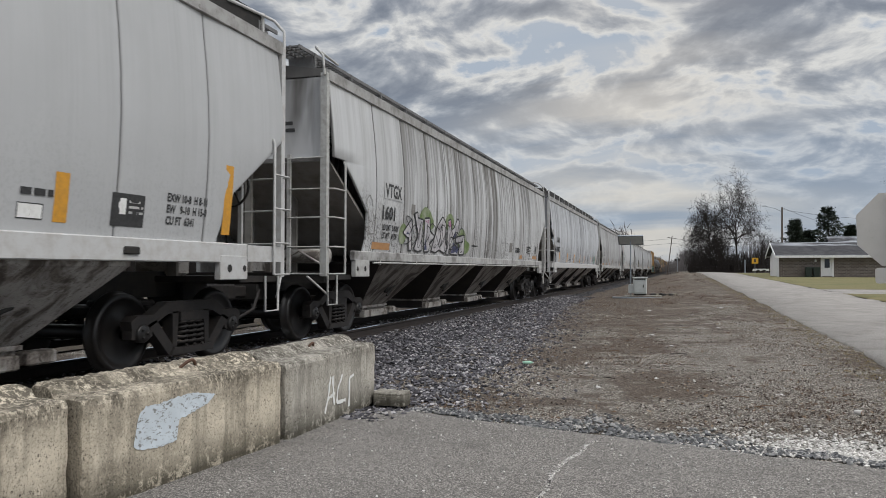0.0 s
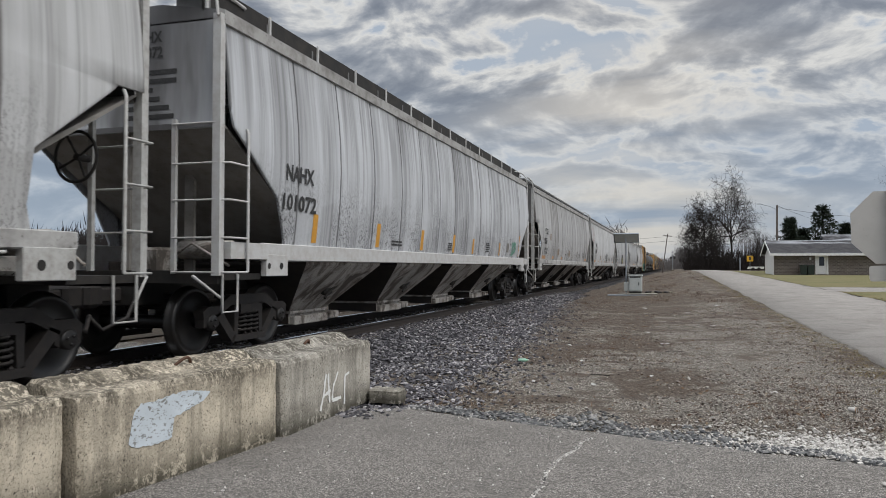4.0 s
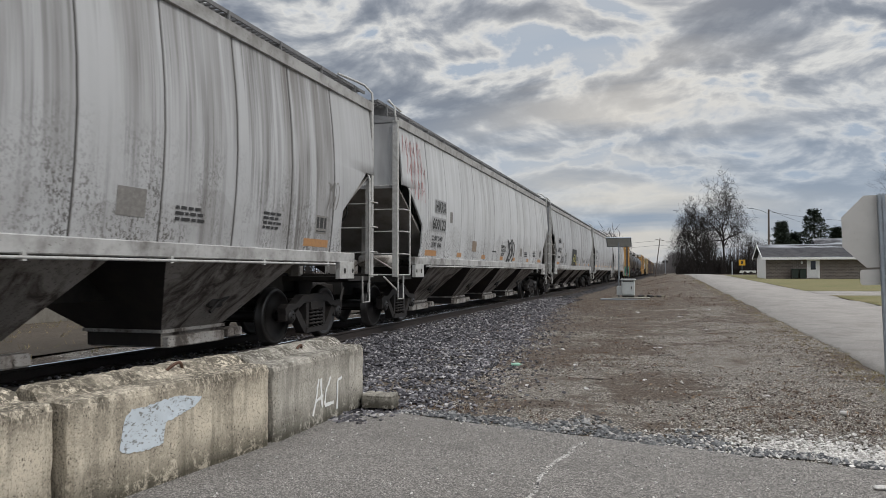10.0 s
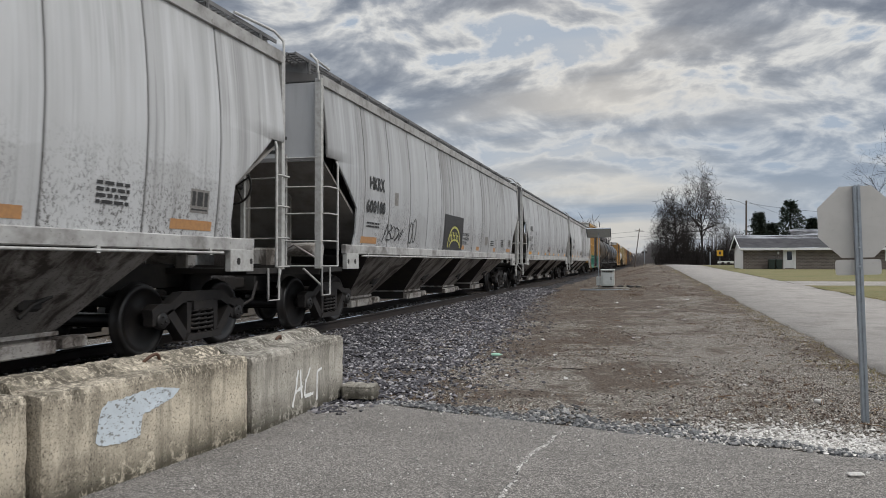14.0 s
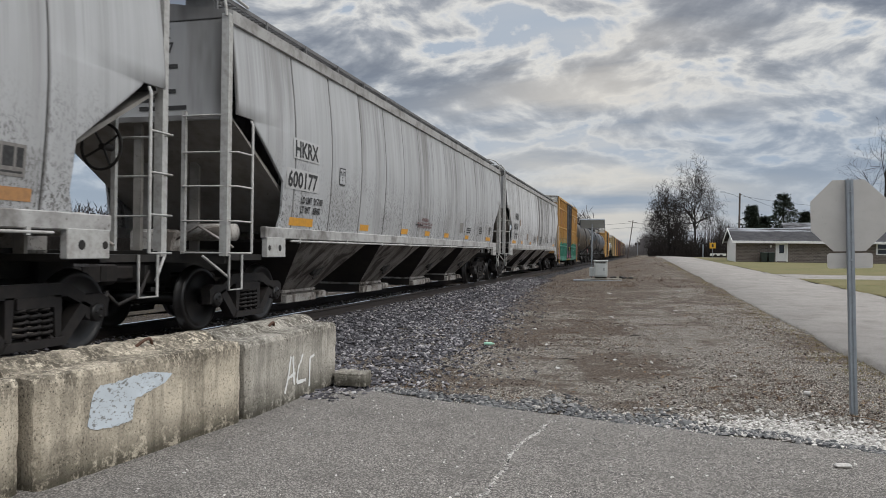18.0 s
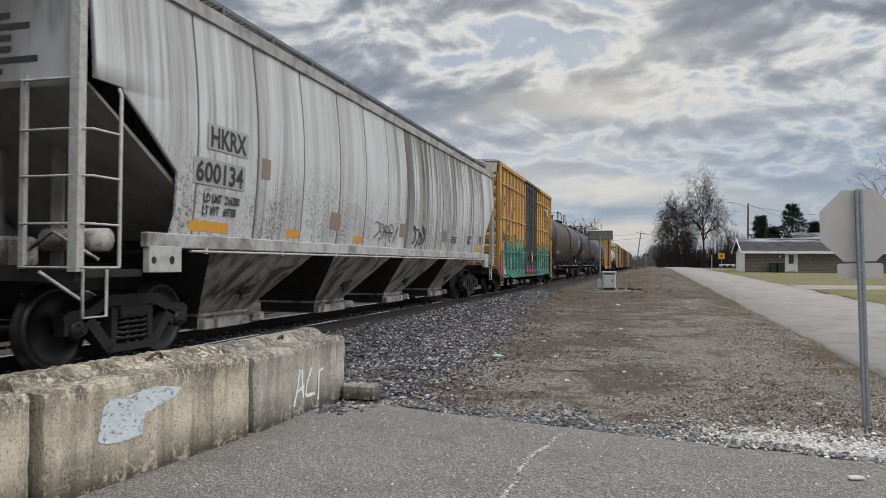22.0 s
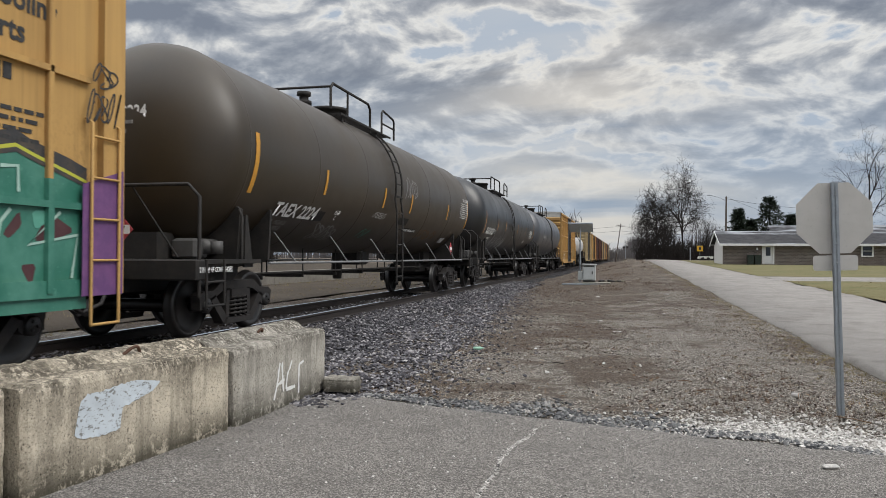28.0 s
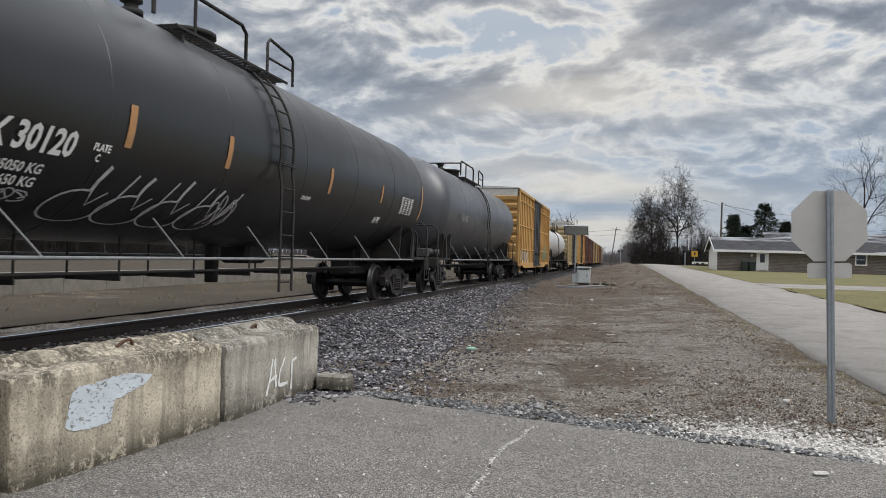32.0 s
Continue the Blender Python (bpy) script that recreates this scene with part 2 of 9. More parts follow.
class Mat:
    """A small node-material writer."""

    def __init__(self, name, rough=0.8, metal=0.0, spec=0.5):
        self.m = bpy.data.materials.new(name)
        self.m.use_nodes = True
        self.nt = self.m.node_tree
        self.b = self.nt.nodes["Principled BSDF"]
        self.b.inputs["Roughness"].default_value = rough
        self.b.inputs["Metallic"].default_value = metal
        self.b.inputs["Specular IOR Level"].default_value = spec
        self.tc = self.nt.nodes.new("ShaderNodeTexCoord")

    def link(self, a, b):
        self.nt.links.new(a, b)

    def coords(self, scale=(1, 1, 1), loc=(0, 0, 0), space="Object"):
        mp = self.nt.nodes.new("ShaderNodeMapping")
        mp.inputs["Scale"].default_value, mp.inputs["Location"].default_value = scale, loc
        self.link(self.tc.outputs[space], mp.inputs["Vector"])
        return mp.outputs[0]

    def noise(self, scale, detail=4, rough=0.6, stretch=(1, 1, 1), loc=(0, 0, 0), dist=0.0, space="Object", out="Fac"):
        n = self.nt.nodes.new("ShaderNodeTexNoise")
        n.inputs["Scale"].default_value, n.inputs["Detail"].default_value = scale, detail
        n.inputs["Roughness"].default_value, n.inputs["Distortion"].default_value = rough, dist
        self.link(self.coords(stretch, loc, space), n.inputs["Vector"])
        return n.outputs[out]

    def voronoi(self, scale, stretch=(1, 1, 1), feature="F1", out="Distance", space="Object", rnd=1.0):
        n = self.nt.nodes.new("ShaderNodeTexVoronoi")
        n.feature = feature
        n.inputs["Scale"].default_value = scale
        n.inputs["Randomness"].default_value = rnd
        self.link(self.coords(stretch, (0, 0, 0), space), n.inputs["Vector"])
        return n.outputs[out]

    def ramp(self, src, *stops):
        """Stops of (position, colour or grey)."""
        r = self.nt.nodes.new("ShaderNodeValToRGB")
        e = r.color_ramp.elements
        def col(c):
            return (c, c, c, 1) if isinstance(c, (int, float)) else (*c, 1)
        while len(e) < len(stops):
            e.new(0.5)
        for k, (p, c) in zip(e, stops):
            k.position, k.color = p, col(c)
        self.link(src, r.inputs[0])
        return r.outputs[0]

    def mix(self, fac, a, b, mode="MIX"):
        n = self.nt.nodes.new("ShaderNodeMixRGB")
        n.blend_type = mode
        for i, v in enumerate((fac, a, b)):
            if isinstance(v, (int, float)):
                n.inputs[i].default_value = v if i == 0 else (v, v, v, 1)
            elif isinstance(v, tuple):
                n.inputs[i].default_value = (*v, 1)
            else:
                self.link(v, n.inputs[i])
        return n.outputs[0]

    def math(self, op, a, b=0.0):
        n = self.nt.nodes.new("ShaderNodeMath")
        n.operation = op
        for i, v in enumerate((a, b)):
            if isinstance(v, (int, float)):
                n.inputs[i].default_value = v
            else:
                self.link(v, n.inputs[i])
        return n.outputs[0]

    def axis(self, k, space="Object"):
        s = self.nt.nodes.new("ShaderNodeSeparateXYZ")
        self.link(self.tc.outputs[space], s.inputs[0])
        return s.outputs[k]

    def random(self):
        return self.nt.nodes.new("ShaderNodeObjectInfo").outputs["Random"]

    def island(self):
        return self.nt.nodes.new("ShaderNodeNewGeometry").outputs["Random Per Island"]

    def color(self, c):
        if isinstance(c, tuple):
            self.b.inputs["Base Color"].default_value = (*c, 1)
        else:
            self.link(c, self.b.inputs["Base Color"])
        return self

    def rough(self, r):
        self.link(r, self.b.inputs["Roughness"])
        return self

    def bump(self, h, strength=0.3, dist=0.01):
        n = self.nt.nodes.new("ShaderNodeBump")
        n.inputs["Strength"].default_value, n.inputs["Distance"].default_value = strength, dist
        self.link(h, n.inputs["Height"])
        self.link(n.outputs[0], self.b.inputs["Normal"])
        return self


def worn_paint(name, base, dirt=(0.12, 0.10, 0.085), amount=0.3, rough=0.55, scale=6.0, metal=0.0):
    """Paint or steel with blotches, specks and a little relief."""
    k = Mat(name, rough, metal)
    a = k.noise(scale, 6, 0.65)
    c = k.mix(k.math("MULTIPLY", k.ramp(a, (0.42, 0.0), (0.72, 1.0)), amount), base, dirt)
    s = k.ramp(k.noise(scale * 9, 3, 0.7), (0.63, 0.0), (0.7, 1.0))
    c = k.mix(k.math("MULTIPLY", s, amount * 0.8), c, dirt)
    k.color(c).bump(a, 0.12, 0.01)
    return k.m

# ---- plan ----
RAIL_Z, TRACK_X = 0.26, -6.89
SPEED = 6.08                      # metres a second towards -y
rnd = random.Random(7)


def step(a, b, t):
    t = min(1.0, max(0.0, (t - a) / (b - a)))
    return t * t * (3 - 2 * t)


def ground_z(x, y):
    """The land lies level by the lot and rises by about a metre beyond it, to the side of the road."""
    up = 0.95 * min(1.0, max(0.0, (y - 13.0) / 97.0)) * step(-3.5, 2.5, x)
    rough = 0.045 * noise.noise((x * 0.5, y * 0.5, 0)) + 0.03 * noise.noise((x * 2.1, y * 2.1, 3)) if y < 70 and abs(x) < 40 else 0.0
    return -0.035 + up + rough


def sheet(name, xs, ys, mat, zf, label="", kind="structure", keep=None):
    nx = len(xs)
    g = Geo()
    v = [(x, y, zf(x, y)) for y in ys for x in xs]
    f = [(j * nx + i, j * nx + i + 1, (j + 1) * nx + i + 1, (j + 1) * nx + i) for j in range(len(ys) - 1) for i in range(nx - 1)
         if keep is None or keep((xs[i] + xs[i + 1]) / 2, (ys[j] + ys[j + 1]) / 2)]
    g.add(v, f, True)
    return tagged(new(name, g.mesh(name, mat)), label, kind=kind)


def spread(*spans):
    """Coordinates from (start, stop, step) spans, growing outwards."""
    out = []
    for a, b, s in spans:
        n = max(1, round((b - a) / s))
        out += [a + (b - a) * i / n for i in range(n)]
    return out + [spans[-1][1]]


def ground_material():
    k = Mat("dirt_and_gravel", 0.95, spec=0.2)
    pebb = k.voronoi(62, out="Color")
    dist = k.voronoi(62)
    fine = k.noise(46, 5, 0.82)
    big = k.noise(0.55, 5, 0.62, dist=0.6)
    mid = k.noise(3.2, 5, 0.65)
    soil = k.ramp(fine, (0.36, (0.018, 0.013, 0.010)), (0.47, (0.066, 0.051, 0.040)), (0.57, (0.165, 0.135, 0.107)), (0.66, (0.40, 0.35, 0.29)))
    bw = k.nt.nodes.new("ShaderNodeRGBToBW")
    k.link(pebb, bw.inputs[0])
    gravel = k.ramp(bw.outputs[0], (0.28, (0.06, 0.052, 0.044)), (0.48, (0.28, 0.25, 0.215)), (0.70, (0.76, 0.71, 0.63)))
    gravel = k.mix(k.ramp(dist, (0.30, 0.0), (0.62, 0.85)), gravel, (0.045, 0.038, 0.031))
    m = k.math("ADD", k.math("MULTIPLY", big, 0.62), k.math("MULTIPLY", mid, 0.38))
    # less gravel and more bare soil away from the lot
    m = k.math("SUBTRACT", m, k.ramp(k.math("DIVIDE", k.axis(1), 40.0), (0.20, -0.055), (0.32, 0.02), (0.55, 0.07), (0.9, 0.13)))
    # a paler worn strip beside the road, bare brown thatch nearer the track
    m = k.math("ADD", m, k.ramp(k.math("ADD", k.math("MULTIPLY", k.axis(0), 0.1), 0.5), (0.28, -0.0), (0.42, 0.012), (0.58, 0.065), (0.68, 0.10), (0.76, 0.075)))
    c = k.mix(k.ramp(m, (0.462, 0.0), (0.53, 0.9)), soil, gravel)
    red = k.math("MULTIPLY", k.ramp(k.noise(0.9, 5, 0.65, loc=(4, 9, 0), dist=0.8), (0.54, 0.0), (0.66, 0.8)), k.ramp(k.noise(17, 4, 0.75), (0.46, 0.0), (0.56, 0.85)))
    c = k.mix(k.math("MULTIPLY", red, 0.65), c, (0.045, 0.030, 0.022))
    leaf = k.ramp(k.noise(26, 2, 0.5, (1, 2.2, 1)), (0.63, 0.0), (0.68, 1.0))
    c = k.mix(k.math("MULTIPLY", leaf, 0.55), c, (0.16, 0.10, 0.065))
    k.color(c)
    k.bump(k.mix(0.5, dist, fine), 0.9, 0.04)
    return k.m


def asphalt_material(name, a, b, grit, scale=1.0, coarse=1.0):
    """Worn asphalt: the aggregate shows as light and dark grains, with broad stains over it."""
    k = Mat(name, 0.9, spec=0.25)
    g = k.noise(40 * scale, 5, 0.8)
    g2 = k.noise(9 * scale, 4, 0.7)
    bw = k.nt.nodes.new("ShaderNodeRGBToBW")
    k.link(k.voronoi(104 * scale, out="Color"), bw.inputs[0])
    d = k.voronoi(104 * scale)
    big = k.noise(0.7, 5, 0.6)
    c = k.mix(k.ramp(big, (0.35, 0.0), (0.65, 1.0)), a, b)
    st = k.ramp(bw.outputs[0], (0.18, tuple(v * 0.35 for v in a)), (0.38, tuple(v * 0.85 for v in a)), (0.62, grit), (0.82, (0.54, 0.51, 0.465)))
    c = k.mix(0.58 * coarse, c, st)
    c = k.mix(k.ramp(d, (0.42, 0.0), (0.75, 0.7 * coarse)), c, tuple(v * 0.2 for v in a))
    c = k.mix(k.ramp(g, (0.36, 0.9 * coarse), (0.46, 0.0)), c, tuple(v * 0.25 for v in a))
    c = k.mix(k.ramp(g2, (0.55, 0.0), (0.7, 0.3)), c, tuple(v * 0.6 for v in a))
    c = k.mix(k.ramp(k.noise(1.6, 5, 0.65, loc=(3, 1, 0)), (0.50, 0.0), (0.66, 0.4)), c, tuple(v * 0.5 for v in a))
    k.color(c).bump(k.mix(0.5, g, bw.outputs[0]), 0.9, 0.012)
    return k.m


def grass_material(name, a, b, c3):
    k = Mat(name, 0.95, spec=0.15)
    n1 = k.noise(0.35, 5, 0.6)
    n2 = k.noise(14, 4, 0.7, (1, 0.6, 1))
    c = k.mix(k.ramp(n1, (0.35, 0.0), (0.65, 1.0)), a, b)
    c = k.mix(k.ramp(n2, (0.4, 0.0), (0.7, 0.8)), c, c3)
    k.color(c).bump(n2, 0.6, 0.05)
    return k.m


M_ground = ground_material()
M_asphalt = asphalt_material("lot_asphalt", (0.178, 0.165, 0.152), (0.24, 0.222, 0.204), (0.40, 0.372, 0.34), 1.05)
M_road = asphalt_material("road_surface", (0.27, 0.25, 0.232), (0.34, 0.317, 0.295), (0.40, 0.375, 0.345), 1.0, 0.35)
M_lawn = grass_material("lawn_grass", (0.105, 0.112, 0.046), (0.16, 0.142, 0.072), (0.21, 0.178, 0.10))
M_field = grass_material("dry_grass", (0.062, 0.05, 0.038), (0.095, 0.078, 0.06), (0.03, 0.024, 0.018))

XS = spread((-2500, -300, 400), (-300, -60, 30), (-60, -14, 3), (-14, -3, 0.6), (-3, 6, 0.35), (6, 40, 2), (40, 300, 30), (300, 2500, 400))
YS = spread((-600, -40, 60), (-40, 4, 2.5), (4, 20, 0.35), (20, 60, 1.2), (60, 160, 5), (160, 600, 40), (600, 4000, 500))
ground = sheet("ground", XS, YS, M_ground, ground_z, "brown dirt and gravel verge with leaf litter")


# ---- paved lot with a ragged edge, and its cracks ----
def lot_edge(x):
    base = 7.30 - 0.30 * max(0.0, x + 2.6) + 0.012 * (x + 2.6) ** 2 if x > -2.6 else 7.30 + 0.25 * (x + 2.6)
    return base + 0.05 * noise.noise((x * 2.3, 0.4, 0)) + 0.03 * noise.noise((x * 8.0, 1.4, 0))


def build_lot():
    g = Geo()
    xs = spread((-14, -3.6, 0.6), (-3.6, 4.0, 0.08), (4.0, 16, 0.6))
    top = []
    for x in xs:
        e = lot_edge(x)
        rows = [-16, 0, 3, 4.5, e - 0.5, e - 0.1, e - 0.02, e + 0.02]
        top.append([(x, y, (0.0 if i < 6 else -0.02 if i == 6 else -0.07)) for i, y in enumerate(rows)])
    g.loft(top, closed=False)
    ob = tagged(new("pavement", g.mesh("pavement", M_asphalt)), "worn grey asphalt lot with loose grit", kind="structure")
    return ob


pavement = build_lot()


def road_z(x, y):
    return ground_z(3.0, y) * step(8, 22, y) + 0.045 + 0.02 * (1 - step(8, 22, y))


def road_left(y):
    return 3.05 + 0.06 * noise.noise((y * 0.35, 9.0, 0)) + 0.03 * noise.noise((y * 2.0, 4.0, 0))


def build_road():
    g = Geo()
    ys = spread((4.2, 60, 0.4), (60, 330, 6))
    rows = []
    for y in ys:
        l, r = road_left(y), 7.55 + 0.05 * noise.noise((y * 0.3, 2, 0))
        z = road_z(0, y)
        rows.append([(l - 0.04, y, z - 0.09), (l, y, z), ((l + r) / 2, y, z + 0.03), (r, y, z), (r + 0.04, y, z - 0.09)])
    g.loft(rows, closed=False)
    return tagged(new("road", g.mesh("road", M_road)), "pale worn asphalt road beside the railway", kind="structure")


road = build_road()


def patch_sheet(name, pts, z_add, mat, label):
    """A piece of lawn or drive laid on the land; pts: its outline from above."""
    g = Geo()
    x0, x1, y0, y1 = min(p[0] for p in pts), max(p[0] for p in pts), min(p[1] for p in pts), max(p[1] for p in pts)
    xs, ys = spread((x0, x1, (x1 - x0) / 24)), spread((y0, y1, (y1 - y0) / 24))
    return sheet(name, xs, ys, mat, lambda x, y: ground_z(x, y) + z_add, label)


lawn_near = patch_sheet("lawn", [(7.62, 10.0), (90, 41.0)], 0.05, M_lawn, "short faded winter lawn")
driveway = patch_sheet("driveway", [(7.62, 41.0), (90, 47.5)], 0.04, M_road, "pale concrete driveway")
lawn_far = patch_sheet("lawn", [(7.62, 47.5), (120, 118.0)], 0.05, M_lawn, "short faded winter lawn round the house")
field = patch_sheet("field", [(-120, -20.0), (-10.4, 140.0)], 0.03, M_field, "dry brown grass beyond the railway")


# ---- ballast, sleepers and rails ----
def ballast_z(x, y):
    d = abs(x - TRACK_X)
    out = 2.15 if x < TRACK_X else 2.2 + 1.5 * (1 - step(8, 30, y))
    h = 0.07 if d < 1.55 else 0.07 - 0.17 * (d - 1.55) / (out - 1.55)
    return h + 0.022 * noise.noise((x * 3.1, y * 3.1, 5)) + 0.014 * noise.noise((x * 9, y * 9, 2))


def ballast_material(name="ballast_stone", rim=True):
    k = Mat(name, 0.92, spec=0.2)
    d = k.voronoi(17)
    c = k.nt.nodes.new("ShaderNodeRGBToBW")
    k.link(k.voronoi(17, out="Color"), c.inputs[0])
    s = k.ramp(c.outputs[0], (0.15, (0.024, 0.024, 0.029)), (0.55, (0.082, 0.081, 0.091)), (0.9, (0.25, 0.242, 0.255)))
    # shade in the gaps between stones, painted near black
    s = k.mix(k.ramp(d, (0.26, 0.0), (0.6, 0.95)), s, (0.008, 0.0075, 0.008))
    s = k.mix(k.math("MULTIPLY", k.ramp(k.noise(0.7, 4), (0.5, 0.0), (0.7, 1.0)), 0.35), s, (0.13, 0.10, 0.075))
    k.color(s).bump(d, 1.0, 0.05)
    return k.m


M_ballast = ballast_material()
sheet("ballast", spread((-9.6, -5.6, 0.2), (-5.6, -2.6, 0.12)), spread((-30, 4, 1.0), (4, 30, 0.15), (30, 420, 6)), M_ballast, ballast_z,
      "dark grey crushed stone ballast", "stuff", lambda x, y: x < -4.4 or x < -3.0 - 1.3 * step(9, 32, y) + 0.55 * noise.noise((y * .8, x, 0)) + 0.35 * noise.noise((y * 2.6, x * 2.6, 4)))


def rail_geo(x, y0, y1):
    p = [(-0.07, 0.0), (0.07, 0.0), (0.07, 0.012), (0.012, 0.03), (0.012, 0.125), (0.036, 0.14), (0.036, 0.168), (0.028, 0.175), (-0.028, 0.175), (-0.036, 0.168), (-0.036, 0.14), (-0.012, 0.125), (-0.012, 0.03), (-0.07, 0.012)]
    return Geo().prism([(x + a, RAIL_Z - 0.175 + b) for a, b in p], "y", y0, y1)


M_rail = worn_paint("rusted_rail", (0.026, 0.019, 0.016), (0.012, 0.009, 0.008), 0.5, 0.7, 12)
k = Mat("polished_rail", 0.12, 1.0)
k.color(k.ramp(k.noise(30, 3, 0.6, (8, 0.2, 1)), (0.3, (0.66, 0.66, 0.67)), (0.7, (0.80, 0.80, 0.80))))
M_railtop = k.m
for sx in (0.75, -0.75):
    rail = thing("rail", "rusty steel rail with a polished running surface", "rail", pose(TRACK_X + sx, 0, 0), "rails of the track")
    part("rail_body", rail_geo(0, -60, 420), M_rail, rail)
    part("running_surface", Geo().box(-0.033, 0.033, -60, 420, RAIL_Z, RAIL_Z + 0.003), M_railtop, rail, "polished steel running surface")

k = Mat("tarred_wood", 0.9)
k.color(k.ramp(k.noise(5, 5, 0.7, (0.4, 6, 6)), (0.3, (0.022, 0.018, 0.015)), (0.7, (0.085, 0.07, 0.058))))
M_sleeper = k.m
tie_mesh = fix_normals(Geo().bev(-1.3, 1.3, -0.115, 0.115, -0.12, 0.0, 0.012).mesh("sleeper", M_sleeper))
for i in range(120):
    ob = new("sleeper", tie_mesh)
    ob.matrix_world = pose(TRACK_X + rnd.uniform(-.04, .04), -4 + 0.52 * i, RAIL_Z - 0.176, 0, 0, rnd.uniform(-1, 1))
    tagged(ob, "dark weathered wooden sleeper under the rails", "railway sleeper", "sleepers of the track")

# ---- concrete barrier blocks ----
def concrete_material(name, lo, hi):
    k = Mat(name, 0.92, spec=0.25)
    big = k.noise(1.8, 6, 0.65)
    mid = k.noise(9, 6, 0.72)
    fine = k.noise(55, 5, 0.75)
    where = k.noise(3.1, 5, 0.7, loc=(2, 7, 1))
    small = k.math("MULTIPLY", k.ramp(k.noise(62, 3, 0.6), (0.35, 1.0), (0.385, 0.0)), k.ramp(where, (0.47, 0.05), (0.58, 1.0)))
    large = k.math("MULTIPLY", k.ramp(k.voronoi(21), (0.12, 1.0), (0.17, 0.0)), k.ramp(where, (0.53, 0.0), (0.60, 1.0)))
    pits = k.math("MAXIMUM", small, large)
    streak = k.ramp(k.noise(9, 4, 0.6, (1, 1, 0.10)), (0.47, 0.0), (0.62, 1.0))
    c = k.mix(k.ramp(big, (0.40, 0.0), (0.58, 1.0)), lo, hi)
    c = k.mix(k.ramp(mid, (0.45, 0.0), (0.62, 0.6)), c, tuple(v * 1.15 for v in hi))
    c = k.mix(k.math("MULTIPLY", streak, 0.5), c, tuple(v * 0.55 for v in lo))
    c = k.mix(k.ramp(fine, (0.36, 0.8), (0.46, 0.0)), c, tuple(v * 0.3 for v in lo))
    c = k.mix(k.ramp(fine, (0.54, 0.0), (0.66, 0.5)), c, tuple(v * 1.25 for v in hi))
    z = k.axis(2)
    top = k.math("MULTIPLY", k.ramp(z, (0.50, 0.0), (0.66, 1.0)), k.math("MULTIPLY", k.ramp(k.noise(26, 6, 0.8, (1, 1, 0.5)), (0.44, 0.0), (0.50, 1.0)), k.ramp(k.noise(2.6, 4, 0.6), (0.38, 0.35), (0.52, 1.0))))
    c = k.mix(k.math("MULTIPLY", top, 0.85), c, (0.05, 0.043, 0.032))
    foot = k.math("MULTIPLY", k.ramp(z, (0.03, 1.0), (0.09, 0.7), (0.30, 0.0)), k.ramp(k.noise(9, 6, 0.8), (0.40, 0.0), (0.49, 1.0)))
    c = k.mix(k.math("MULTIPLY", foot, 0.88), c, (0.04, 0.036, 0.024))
    c = k.mix(k.math("MULTIPLY", pits, 0.9), c, (0.045, 0.038, 0.03))
    k.color(c).bump(k.mix(0.45, fine, k.ramp(pits, (0.0, 1.0), (1.0, 0.0))), 0.7, 0.015)
    return k.m


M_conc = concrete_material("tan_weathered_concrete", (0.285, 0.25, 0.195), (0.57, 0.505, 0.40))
M_conc_grey = concrete_material("grey_weathered_concrete", (0.30, 0.28, 0.24), (0.46, 0.43, 0.375))


def rough_block(length, depth, height, ridge, seed, mat=None):
    """A cast block: chamfered corners, chipped edges and a lengthwise ridge on top."""
    bm = bmesh.new()
    nx, nz = 72, 14
    prof = []
    c = 0.02
    prof += [(0, 0)] + [(0, height * i / nz) for i in range(1, nz)] + [(0.012, height - 0.008), (0.03, height)]
    y0, y1 = depth * 0.42, depth * 0.92
    prof += [(y0 * t, height + 0.002 * (i % 2)) for i, t in enumerate((0.35, 0.6, 0.85))]
    prof += [(y0, height), (y0 + 0.09, height + ridge * 0.85), (y0 + 0.13, height + ridge), (y1 - 0.09, height + ridge), (y1, height), (depth - 0.02, height), (depth, height - 0.02), (depth, height * 0.5), (depth, 0)]
    rows = []
    for i in range(nx + 1):
        x = length * i / nx
        e = min(x, length - x)
        inset = 0.02 if e < 1e-6 else 0.0
        row = []
        for j, (d, z) in enumerate(prof):
            dd = min(max(d, inset), depth - inset)
            zz = z - (0.0 if z < 0.02 else inset)
            s = Vector((x * 3 + seed * 11, d * 3, z * 3))
            n = noise.noise(s * 2.2) * 0.006 + noise.noise(s * 7) * 0.004
            if e < 0.06:
                n += (0.06 - e) ** 2 * (6 + 8 * noise.noise((z * 9, seed, e * 20)))
            if z > height - 0.04:
                n2 = noise.noise(s * 5) + 0.6 * noise.noise(s * 13)
                zz += n2 * (0.005 if seed == 3 else 0.011) - (0.02 * max(0, n2) if d < 0.05 else 0)
                dd += 0.014 * max(0, n2) if d < 0.05 else 0
            row.append(bm.verts.new((x if inset == 0 else x, dd + (n if d < depth * 0.5 else -n), zz)))
        rows.append(row)
    for a, b in zip(rows, rows[1:]):
        for j in range(len(prof) - 1):
            bm.faces.new((a[j], b[j], b[j + 1], a[j + 1]))
        bm.faces.new((a[-1], b[-1], b[0], a[0]))
    bm.faces.new(rows[0][::-1])
    bm.faces.new(rows[-1])
    bmesh.ops.recalc_face_normals(bm, faces=bm.faces)
    me = bpy.data.meshes.new("body")
    bm.to_mesh(me)
    bm.free()
    me.polygons.foreach_set("use_smooth", [False for p in me.polygons])
    me.materials.append(mat or M_conc)
    return me


